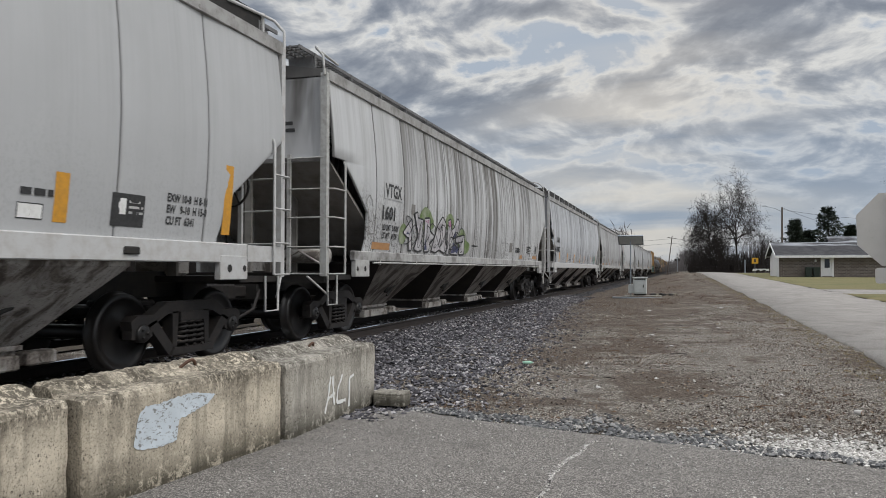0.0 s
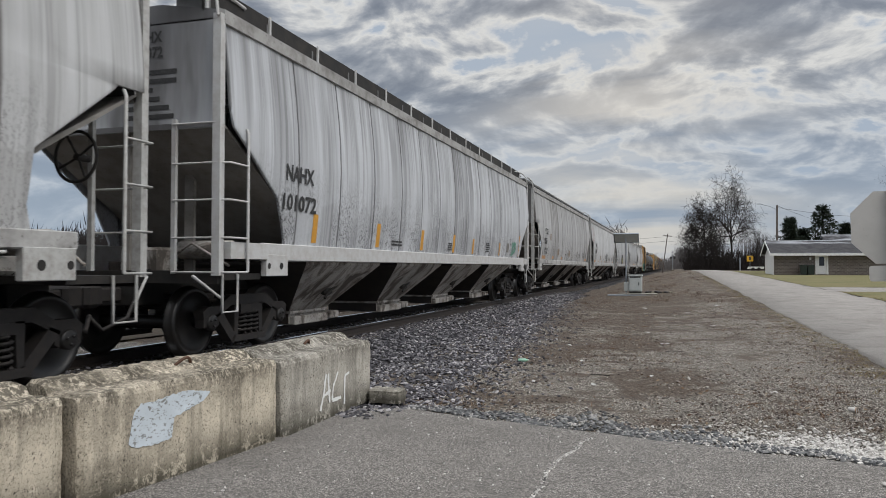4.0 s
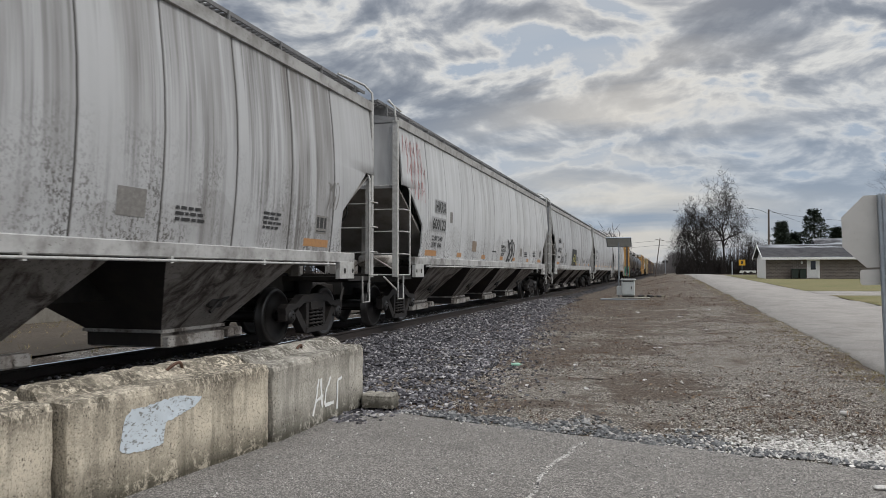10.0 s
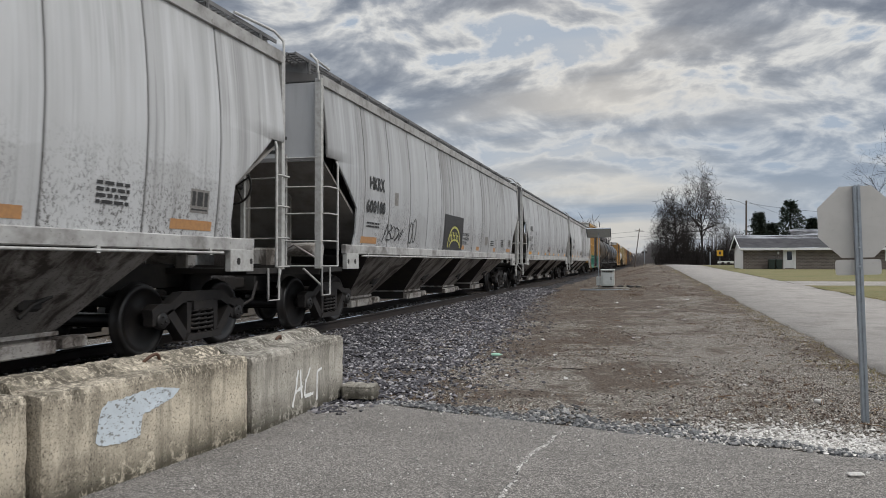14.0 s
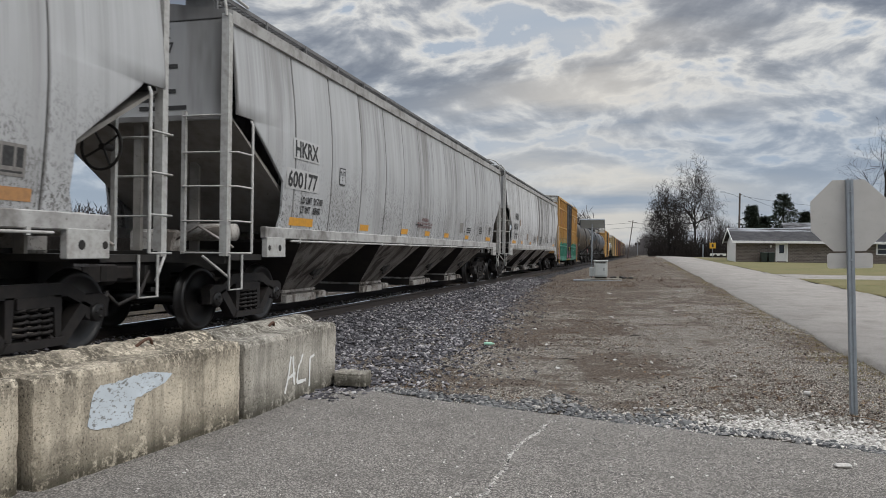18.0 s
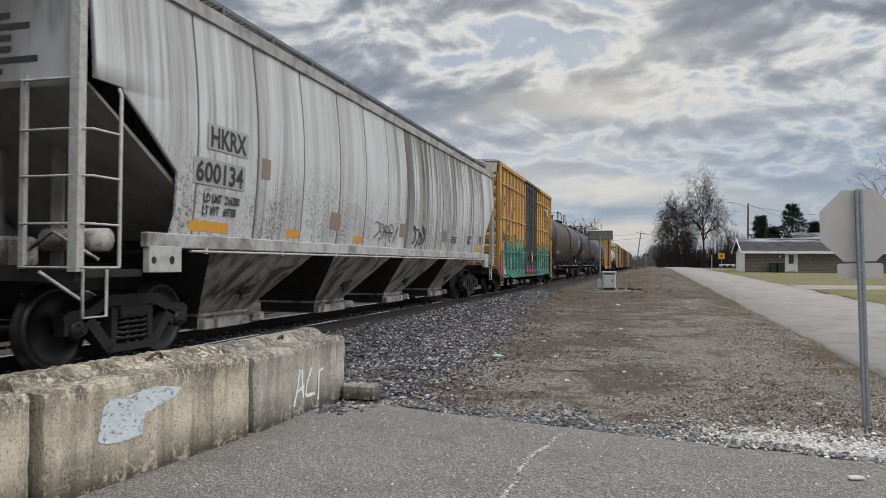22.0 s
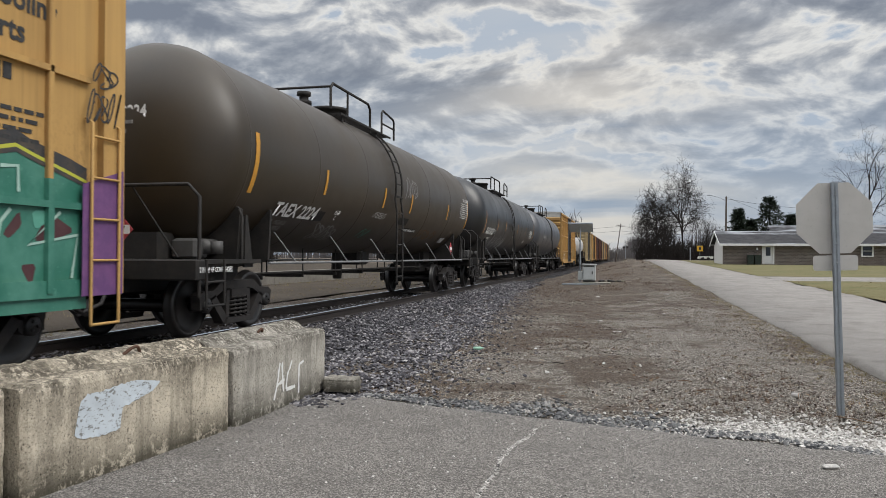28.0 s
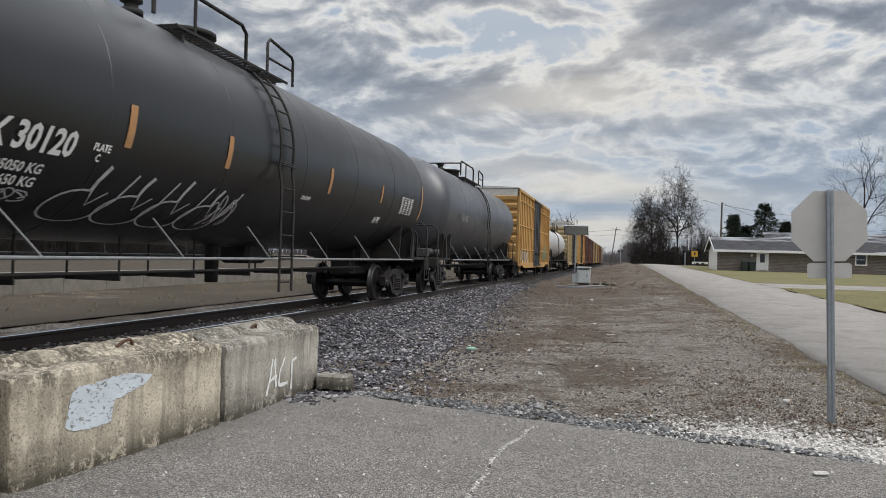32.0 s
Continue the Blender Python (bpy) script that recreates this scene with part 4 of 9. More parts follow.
def ladder(car, y, d, mat, end=1):
    """Corner post with a side ladder and an end ladder. d: +1 at the front end, -1 at the rear."""
    g = Geo().box(1.44, 1.55, min(y - d * 0.10, y), max(y - d * 0.10, y), 1.08, 4.34)
    part("corner_post", g, mat, car)
    g = Geo()
    yy = y + d * 0.37
    xs = 1.66
    g.tube([(xs, yy, 1.12), (xs, yy, 2.9), (prof_x(2.9) + 0.01, yy, 2.96)], 0.02, 6)
    for z in (1.12, 1.55, 2.02, 2.48):
        g.tube([(1.53, y - d * 0.05, z), (xs, y - d * 0.03, z), (xs, yy, z)], 0.014, 6)
    part("side_ladder", g, mat, car)
    g = Geo()
    xe = 0.86
    g.box(xe - 0.03, xe + 0.03, min(y - d * 0.08, y - d * 0.03), max(y - d * 0.08, y - d * 0.03), 1.1, 3.05)
    for z in (1.12, 1.55, 2.02, 2.48, 2.98):
        g.tube([(xe, y - d * 0.09, z), (1.5, y - d * 0.09, z)], 0.014, 6)
    part("end_ladder", g, mat, car)
    g = Geo()
    xs = 1.52
    g.tube([(xs, y + d * 0.02, 1.1), (xs, y + d * 0.02, 0.62), (xs, y + d * 0.36, 0.62), (xs, y + d * 0.36, 1.1)], 0.018, 6)
    g.tube([(1.35, y - d * 0.35, 1.08), (1.5, y + d * 0.02, 0.80)], 0.018, 6)
    part("sill_step", g, mat, car, "steel stirrup step")


PANEL_CACHE = {}


def hopper(s, paint, bar, label, style="flat", bays=4, bay_mat=None, sill_mat=None, soil=()):
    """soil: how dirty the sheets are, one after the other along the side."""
    q = random.Random(int(s * 10))
    car = thing("covered_hopper_wagon", label, "freight wagon", pose(TRACK_X, s, RAIL_Z), "wagons of the train")
    BULGE[0] = 0.010 if style == "flat" else 0.018
    nf = notch if style == "flat" else notch_round
    bl = 0.010 if style == "flat" else 0.018
    key = (style, paint.name)
    for i in range(NP):
        first, last = i == 0, i == NP - 1
        wide = round(SEAMS[i + 1] - SEAMS[i], 3)
        for sign in (1, -1):
            kind = (*key, wide, sign, first or last)
            if kind not in PANEL_CACHE:
                PANEL_CACHE[kind] = side_panel_mesh(wide, bl, nf if first or last else None, sign=sign, mat=paint)
            ob = part("side_panel", PANEL_CACHE[kind], None, car)
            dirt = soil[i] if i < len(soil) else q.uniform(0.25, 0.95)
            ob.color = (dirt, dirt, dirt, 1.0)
            if last:
                ob.matrix_local = pose(0, HL - 0.02, 0) @ Matrix.Diagonal((1, -1, 1, 1))
            else:
                ob.location = (0, SEAMS[i], 0)
    # roof, eaves and hatch walkways
    g = Geo()
    rp = [(1.50, 4.22), (1.555, 4.23), (1.555, 4.40), (1.46, 4.43)]
    for sx in (-1, 1):
        g.prism([(sx * a, b) for a, b in rp], "y", -0.02, HL + 0.02)
    part("eave_beam", g, M_eave, car)
    g = Geo().prism([(-1.46, 4.42), (-0.6, 4.56), (0.6, 4.56), (1.46, 4.42), (1.46, 4.30), (-1.46, 4.30)], "y", 0.0, HL)
    part("roof", g, paint, car)
    g = Geo()
    for i in range(10):
        y = 1.2 + i * (HL - 2.4) / 9
        g.bev(-0.32, 0.32, y - 0.8, y + 0.8, 4.56, 4.68, 0.03)
    part("roof_hatch", g, bar, car, "long hatch covers on the roof")
    for sx in (-1, 1):
        g = Geo()
        n = int((HL + 0.8) / 0.13)
        for i in range(n):
            y = -0.4 + i * 0.13
            g.box(sx * 0.98 - 0.24, sx * 0.98 + 0.24, y, y + 0.055, 4.695, 4.72)
        for a in (-0.24, -0.08, 0.08, 0.24):
            g.box(sx * 0.98 + a - 0.012, sx * 0.98 + a + 0.012, -0.42, HL + 0.42, 4.67, 4.725)
        for i in range(15):
            y = 0.1 + i * (HL - 0.2) / 14
            g.box(sx * 0.98 - 0.22, sx * 0.98 + 0.22, y - 0.02, y + 0.02, 4.48, 4.68)
            g.box(sx * 1.235 - 0.012, sx * 1.235 + 0.012, y - 0.02, y + 0.02, 4.44, 4.72)
        part("roof_walkway", g, M_grate, car, "steel grating walkway along the roof")
    if style != "flat":
        for sx in (-1, 1):
            part("roof_coaming", Geo().box(sx * 1.22 - 0.02, sx * 1.22 + 0.02, 0.0, HL, 4.42, 4.82), M_dark, car, "dark upright board along the roof")
            for i in range(14):
                y = 0.03 + i * (HL - 0.06) / 13
                part("coaming_post", Geo().box(sx * 1.255 - 0.012, sx * 1.255 + 0.012, y - 0.025, y + 0.025, 4.42, 4.84), bar, car)
    for y, d in ((0.0, 1), (HL, -1)):
        g = Geo().tube([(1.26, y + d * 0.9, 4.74), (1.26, y + d * 0.1, 4.80), (1.36, y - d * 0.10, 4.76), (1.50, y - d * 0.14, 4.60), (1.52, y - d * 0.12, 4.30)], 0.022, 6)
        part("roof_grab_rail", g, bar, car)
        # upper end sheet, slope sheet, platform
        g = Geo().box(-1.47, 1.47, min(y, y + d * 0.02), max(y, y + d * 0.02), 2.98, 4.32)
        g.box(-1.47, 1.47, min(y - d * 0.05, y), max(y - d * 0.05, y), 2.93, 3.0)
        part("end_sheet", g, paint, car)
        g = Geo().prism([(y + d * 0.02, 2.98), (y + d * 0.08, 2.98), (y + d * 2.6, 1.5), (y + d * 2.5, 1.46)], "x", -1.50, 1.50)
        part("slope_sheet", g, M_slope, car, "grimy sloping end sheet")
        g = Geo()
        g.box(-1.5, 1.5, min(y, y + d * 0.95), max(y, y + d * 0.95), 1.02, 1.10)
        g.box(-1.5, 1.5, min(y - d * 0.06, y), max(y - d * 0.06, y), 0.98, 1.14)
        g.bev(-0.3, 0.3, min(y - d * 0.08, y + d * 0.5), max(y - d * 0.08, y + d * 0.5), 0.68, 1.02, 0.02)
        part("end_platform", g, M_dark, car)
        g = Geo()
        for sx in (-1, 1):
            g.prism([(sx * 0.35, 1.1), (sx * 0.5, 1.1), (sx * 0.5, 2.4), (sx * 0.35, 2.6)], "y", min(y + d * 0.85, y + d * 0.9), max(y + d * 0.85, y + d * 0.9))
        g.box(-0.06, 0.06, min(y + d * 0.1, y + d * 0.16), max(y + d * 0.1, y + d * 0.16), 1.1, 3.0)
        part("end_brace", g, M_slope, car)
        ladder(car, y, d, bar)
        coupler(car, y - d * 0.02, -d)
        for sx in (-1, 1):
            g = Geo().bev(sx * 1.56 - 0.045, sx * 1.56 + 0.045, min(y + d * 0.93, y + d * 1.52), max(y + d * 0.93, y + d * 1.52), 1.06, 1.36, 0.008)
            part("jacking_pad", g, sill_mat or bar, car)
        # holes drawn as flat dark discs; the shade inside is only painted
        for h, r in ((1.0, 0.042), (1.33, 0.05)):
            part("lifting_hole", Geo().lathe([(1.607, 0.0), (1.607, r)], (0, y + d * h, 1.2), "x", 12), M_dark, car)
        g = Geo().bev(-0.32, 0.32, min(y + d * 0.35, y + d * 0.75), max(y + d * 0.35, y + d * 0.75), 1.1, 1.45, 0.04)
        g.lathe([(-0.4, 0.0), (-0.4, 0.13), (0.4, 0.13), (0.4, 0.0)], (0.75, y + d * 0.8, 1.42), "x", 14)
        g.tube([(0.3, y + d * 0.6, 1.3), (0.8, y + d * 0.4, 1.5), (1.3, y + d * 0.5, 1.2)], 0.02, 5)
        part("brake_gear", g, M_bay_grey, car, "brake cylinder and pipes on the end platform")
    g = Geo()
    sb = 1.34 if style == "flat" else 1.27
    for sx in (-1, 1):
        g.bev(min(sx * 1.50, sx * 1.60), max(sx * 1.50, sx * 1.60), 0.9, HL - 0.9, sb, 1.512, 0.012)
        if style != "flat":
            g.box(sx * 1.54 - 0.08, sx * 1.54 + 0.08, 0.05, 0.95, sb + 0.02, 1.50)
            g.box(sx * 1.54 - 0.08, sx * 1.54 + 0.08, HL - 0.95, HL - 0.05, sb + 0.02, 1.50)
    part("side_sill", g, sill_mat or M_sill, car)
    if style == "flat":
        g = Geo().tube([(1.60, 1.7, sb - 0.03), (1.60, HL - 1.7, sb - 0.03)], 0.018, 6)
        for i in range(9):
            g.box(1.575, 1.61, 2 + i * 2.0, 2.05 + i * 2.0, sb - 0.06, sb + 0.02)
        part("handrail", g, bar, car)
    part("centre_sill", Geo().box(-0.2, 0.2, 0.3, HL - 0.3, 0.82, 1.16), M_dark, car)
    spans = [(2.28 + 3.93 * i, 5.28 + 3.93 * i, 3.40 + 3.93 * i, 4.74 + 3.93 * i) for i in range(bays)]
    for ya, yb, oa, ob_ in spans:
        yc, b = (oa + ob_) / 2, (ob_ - oa) / 2
        zb, xb = 0.41, 0.58
        g = Geo()
        r0 = [(-1.50, ya, sb), (1.50, ya, sb), (1.50, yb, sb), (-1.50, yb, sb)]
        r1 = [(-1.49, ya, sb - 0.05), (1.49, ya, sb - 0.05), (1.49, yb, sb - 0.05), (-1.49, yb, sb - 0.05)]
        r2 = [(-xb, oa, zb), (xb, oa, zb), (xb, ob_, zb), (-xb, ob_, zb)]
        r3 = [(x, y, z - 0.20) for x, y, z in r2]
        g.loft([[r[1] for r in (r0, r1, r2, r3)], [r[2] for r in (r0, r1, r2, r3)]], closed=False, smooth=False)
        g.loft([[r[0] for r in (r0, r1, r2, r3)], [r[3] for r in (r0, r1, r2, r3)]], closed=False, smooth=False)
        bay = part("hopper_bay", g, bay_mat or M_bay, car, "grimy discharge bay")
        # End slopes of the bay, in the colour that carries their shade.
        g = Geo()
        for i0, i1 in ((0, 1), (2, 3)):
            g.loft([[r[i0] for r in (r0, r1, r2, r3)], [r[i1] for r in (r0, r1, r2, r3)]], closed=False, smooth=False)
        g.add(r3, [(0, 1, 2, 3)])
        part("bay_slope", g, M_bay_end, bay, "end slope painted near black for its shade")
        g = Geo().box(-xb - 0.05, xb + 0.05, yc - b - 0.04, yc + b + 0.04, zb - 0.025, zb + 0.02)
        g.bev(-xb - 0.03, xb + 0.10, yc - b * 0.96, yc + b * 0.96, 0.19, 0.34, 0.015)
        part("gate_flange", g, M_bay_grey, bay)
        g = Geo()
        z = 0.78
        xx = xb + (1.49 - xb) * (z - zb) / (sb - 0.05 - zb)
        g.bev(xx - 0.08, xx + 0.035, yc - 0.17, yc + 0.12, z - 0.09, z + 0.09, 0.03)
        g.tube([(xx + 0.03, yc - 0.2, z - 0.14), (xx + 0.05, yc - 0.05, z - 0.02), (xx + 0.05, yc + 0.2, z + 0.06)], 0.025, 6)
        part("vibrator_bracket", g, M_dark, bay)
        g = Geo().tube([(0.3, yc + b + 0.22, 0.29), (0.72, yc + b + 0.22, 0.29)], 0.045, 8)
        g.bev(0.5, 0.7, yc + b + 0.05, yc + b + 0.42, 0.22, 0.36, 0.02)
        part("gate_gear", g, M_bay_grey, bay)
    g = Geo()
    q = random.Random(int(s * 10))
    for i in range(6):
        z = 3.66 - i * 0.115
        g.box(0.1, 0.1 + q.uniform(0.3, 0.9), -0.006, -0.002, z, z + 0.06)
    part("end_print", g, M_ink, car, "small stencilled data lines on the end")
    g = Geo().tube([(0.85 + 0.27 * math.cos(a), HL - 0.16, 2.35 + 0.27 * math.sin(a)) for a in [i * math.pi / 12 for i in range(25)]], 0.018, 6, False)
    for a in (0.5, 2.07, 3.64, 5.21):
        g.tube([(0.85, HL - 0.13, 2.35), (0.85 + 0.26 * math.cos(a), HL - 0.16, 2.35 + 0.26 * math.sin(a))], 0.014, 5)
    g.tube([(0.85, HL - 0.16, 2.35), (0.85, HL + 0.02, 2.35)], 0.04, 8)
    part("brake_wheel", g, M_dark, car, "black hand brake wheel")
    bogie(car, 1.35)
    bogie(car, HL - 1.35)
    TRAIN.append((car, s))
    return car


def patch(car, y0, y1, z0, z1, mat, x=None, name="decal", label=""):
    if x is None or x > 1.55:
        x = x or 1.628
        ny = max(2, round((y1 - y0) / 0.12))
        g = Geo().loft([[(x, y0 + (y1 - y0) * i / ny, z0 + (z1 - z0) * j / 4) for j in range(5)] for i in range(ny + 1)], closed=False)
        ob = part(name, g, mat, car, label)
        lay_on(ob.data)
        return ob
    return part(name, Geo().box(x - 0.004, x + 0.003, y0, y1, z0, z1), mat, car, label)


def bars(car, y0, z0, w, n, h=0.035, gap=0.03, mat=None, x=1.637, seed=1):
    """Small print that cannot be read: short bars."""
    q = random.Random(seed)
    g = Geo()
    for i in range(n):
        y = y0
        z = z0 - i * (h + gap)
        while y < y0 + w * q.uniform(0.75, 1.0):
            l = q.uniform(0.05, 0.16)
            g.box(x - 0.003, x + 0.003, y, min(y + l, y0 + w), z, z + h)
            y += l + 0.03
    lay_on(part("small_print", g, mat or M_ink, car, "small stencilled data lines").data)


P_white = car_paint("hopper_white_grey", (0.455, 0.46, 0.465), 0.2, 0.12)
P_streak = car_paint("hopper_streaked", (0.54, 0.545, 0.55), 1.0, 0.9, (0.075, 0.069, 0.063), (0.14, 0.13, 0.118))
P_spat = car_paint("hopper_spattered", (0.545, 0.56, 0.585), 0.7, 1.0, (0.05, 0.046, 0.044), (0.15, 0.147, 0.152), 0.62, 0.515, 0.56, 44)
P_grey = car_paint("hopper_grey", (0.435, 0.442, 0.45), 0.6, 0.85, (0.08, 0.074, 0.068), (0.16, 0.15, 0.14))
P_clean = car_paint("hopper_pale", (0.445, 0.447, 0.452), 0.8, 0.95, (0.08, 0.073, 0.066), (0.155, 0.142, 0.13))
P_pale = car_paint("hopper_near_white", (0.53, 0.536, 0.542), 0.36, 0.95, (0.075, 0.07, 0.065), (0.2, 0.19, 0.18), 0.62, 0.53, 0.52)
P_sill = worn_paint("sill_white", (0.50, 0.50, 0.495), (0.25, 0.2, 0.16), 0.4, 0.55, 7)
P_bar = M_bar

H0, PITCH = 10.80, 21.53

def standard_marks(h, mat, tan=(5.97,), low=(4.44, 7.18, 9.76, 11.86, 14.66), first=True):
    if first:
        patch(h, 1.70, 2.58, 1.56, 1.69, mat)
    for y in low:
        patch(h, y, y + 0.46, 1.57, 1.69, mat)
    patch(h, 17.24, 18.10, 1.58, 1.70, mat)
    for y in tan:
        patch(h, y, y + 0.48, 1.76, 2.06, M_tan_patch)
    patch(h, 13.15, 13.60, 1.76, 2.06, M_plate)
    patch(h, 17.60, 18.0, 1.79, 2.08, M_plate)
    patch(h, 17.63, 17.97, 1.82, 2.05, M_ink, 1.628)
    bars(h, 8.5, 1.81, 0.6, 1, seed=int(h.location.y))
    bars(h, 14.1, 1.90, 0.55, 3, seed=int(h.location.y) + 1)
    bars(h, 16.0, 1.98, 0.5, 4, seed=int(h.location.y) + 2)


def number(h, marks, num, y0, y1, z1, z0, plates=None, size=0.35):
    """Owner's marks above, number below it, on the side and again high on the end."""
    long_, top = 1.08 if len(num) > 5 else 0.70, 0.86
    if plates:
        patch(h, y0 - 0.05, y0 + top + 0.06, z1 - 0.04, z1 + size * 0.82, plates, 1.640)
        if len(num) > 5:
            patch(h, y1 - 0.05, y1 + long_ + 0.06, z0 - 0.04, z0 + size * 0.82, plates, 1.640)
    letters(marks, size, side_at(y0, z1, 1.648), M_ink, h, span=top)
    letters(num, size, side_at(y1, z0, 1.648), M_ink, h, span=long_)
    letters(marks + "\n" + num, 0.2, Matrix.Translation((0.12, -0.008, 4.08)) @ ON_END, M_ink, h, 0.85)


def weights(h, a, b_, y=2.12):
    letters("LD LMT  " + a + "\nLT WT   " + b_, 0.155, side_at(y, 1.93), M_ink, h, 0.78)


M_pale_plate = worn_paint("pale_plate", (0.45, 0.452, 0.45), (0.34, 0.335, 0.33), 0.4, 0.6, 9)
M_grey_plate = worn_paint("grey_number_plate", (0.29, 0.292, 0.292), (0.38, 0.38, 0.375), 0.5, 0.6, 9)
h = hopper(H0 - PITCH, P_white, P_sill, "clean off-white covered hopper wagon with amber side stripes", "round", 4, M_bay_grey, P_sill)
patch(h, 15.98, 16.14, 1.61, 2.06, M_yellow)
patch(h, 18.56, 18.72, 1.61, 2.46, M_yellow)
patch(h, 16.70, 17.16, 1.62, 1.95, M_ink, label="black data panel")
patch(h, 16.73, 16.90, 1.74, 1.90, M_white, 1.617)
bars(h, 16.94, 1.86, 0.2, 3, 0.025, 0.03, M_white, 1.617, 2)
patch(h, 15.60, 15.87, 1.62, 1.76, M_ink)
patch(h, 15.61, 15.86, 1.63, 1.75, M_white, 1.612)
letters("EXW 10-8  H 8-11\nEW   9-10  H 15-0\nCU FT  6341", 0.125, side_at(17.50, 1.93, 1.632), M_ink, h, 0.78)
bars(h, 15.62, 1.83, 0.34, 1, 0.06, seed=3)
part("lamp_plate", Geo().bev(1.60, 1.63, 16.84, 17.06, 1.34, 1.42, 0.01), M_dark, h)
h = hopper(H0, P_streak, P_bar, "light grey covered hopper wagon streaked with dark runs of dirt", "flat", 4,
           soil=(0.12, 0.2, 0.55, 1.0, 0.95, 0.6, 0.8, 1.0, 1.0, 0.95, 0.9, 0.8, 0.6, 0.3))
number(h, "VTGX", "1601", 2.20, 2.02, 2.57, 2.14, M_pale_plate)
weights(h, "216300", "69700")
standard_marks(h, M_orange, (), (14.92,))


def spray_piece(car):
    """Grey letters outlined in black over leaf-green clouds."""
    green = [[(3.05, 1.70), (3.0, 1.95), (3.2, 2.15), (3.45, 2.05), (3.4, 1.7)],
             [(4.10, 2.20), (4.25, 2.45), (4.54, 2.57), (4.85, 2.50), (5.1, 2.3), (5.2, 2.1), (4.5, 2.0)],
             [(5.95, 2.2), (6.1, 2.46), (6.4, 2.56), (6.66, 2.46), (6.7, 2.2), (6.4, 2.1)],
             [(7.05, 2.05), (7.3, 2.2), (7.6, 2.23), (7.8, 2.1), (7.82, 1.93), (8.2, 1.9), (8.3, 1.78), (8.15, 1.62), (7.7, 1.57), (7.3, 1.7)]]
    faces = [[(3.22, 1.93), (3.69, 2.26), (3.80, 1.58), (3.62, 1.58), (3.58, 1.84), (3.50, 1.84)],
             [(3.82, 2.36), (4.0, 2.40), (4.04, 2.28), (4.42, 2.26), (4.36, 1.98), (4.46, 1.60), (4.2, 1.57), (3.92, 1.60), (4.12, 1.90)],
             [(4.48, 2.30), (4.84, 2.33), (4.92, 2.05), (5.26, 1.93), (4.96, 1.78), (4.92, 1.58), (4.60, 1.57)],
             [(5.08, 1.60), (5.40, 2.20), (5.76, 2.42), (6.05, 2.28), (6.12, 1.82), (6.34, 1.72), (6.10, 1.57), (5.66, 1.64), (5.4, 1.57)],
             [(6.22, 2.36), (6.42, 2.40), (6.52, 2.14), (6.72, 2.22), (6.98, 2.45), (7.14, 2.40), (7.05, 2.10), (6.78, 1.95), (6.46, 1.98), (6.44, 1.54), (6.26, 1.54)],
             [(6.55, 1.56), (6.62, 1.74), (6.86, 1.80), (7.10, 1.72), (7.20, 1.55)],
             [(6.92, 1.99), (7.70, 2.08), (7.76, 1.57), (7.34, 1.56), (7.30, 1.84), (6.96, 1.84)]]

    def rounded(p, f=0.10):
        out = []
        for i, b in enumerate(p):
            a, c_ = p[i - 1], p[(i + 1) % len(p)]
            out += [(b[0] + (a[0] - b[0]) * f, b[1] + (a[1] - b[1]) * f), (b[0] + (a[0] - b[0]) * f * 0.3 + (c_[0] - b[0]) * f * 0.3, b[1] + (a[1] - b[1]) * f * 0.3 + (c_[1] - b[1]) * f * 0.3), (b[0] + (c_[0] - b[0]) * f, b[1] + (c_[1] - b[1]) * f)]
        return out

    def fills(polys, mat, x, label):
        g = Geo()
        for p in polys:
            n = len(p)
            cy, cz = sum(u for u, w in p) / n, sum(w for u, w in p) / n
            rings = [[(x, cy + (u - cy) * k0, cz + (w - cz) * k0) for u, w in p] for k0 in (1.0, 0.66, 0.33, 0.02)]
            g.loft(rings)
        ob = part("graffiti", g, mat, car, label)
        lay_on(ob.data)

    fills([rounded(p, 0.35) for p in green], M_leaf_green, 1.640, "leaf-green spray-paint clouds")
    fills([rounded(p) for p in faces], M_spray_grey, 1.648, "grey and white spray-painted letters")
    fills([[(4.62, 1.62), (4.66, 1.9), (4.8, 1.62)], [(6.66, 1.98), (6.86, 2.14), (7.0, 1.96)], [(3.4, 1.9), (3.56, 1.92), (3.5, 1.98)], [(6.6, 1.58), (6.75, 1.85), (7.25, 1.74), (7.2, 1.6)]], M_spray_navy, 1.650, "navy letter shadows")
    fills([[(6.26, 2.30), (6.34, 2.36), (6.44, 2.36), (6.48, 2.2), (6.34, 2.22)], [(4.52, 2.24), (4.8, 2.28), (4.8, 2.2)]], M_spray_pink, 1.652, "magenta highlights on the letters")
    g = Geo()
    for p in faces:
        q_ = rounded(p)
        ribbon(g, q_ + q_[:2], 0.018, 1.655)
    for a, b in (((3.9, 1.62), (4.28, 2.22)), ((4.66, 1.62), (4.72, 2.2)), ((5.56, 1.7), (5.72, 2.25)), ((5.8, 1.75), (5.76, 2.25)), ((7.1, 1.86), (7.6, 1.9)), ((7.45, 1.62), (7.62, 1.66))):
        ribbon(g, [a, ((a[0] + b[0]) / 2 + 0.03, (a[1] + b[1]) / 2), b], 0.016, 1.654)
    lay_on(part("graffiti", g, M_ink, car, "black outlines of the spray-painted letters").data)
    g = Geo()
    p = rounded([(1.31, 2.42), (1.46, 2.52), (1.60, 2.42), (1.64, 2.2), (1.80, 2.06), (1.76, 1.84), (1.50, 1.82), (1.46, 2.14)])
    ribbon(g, p + p[:2], 0.009, 1.645)
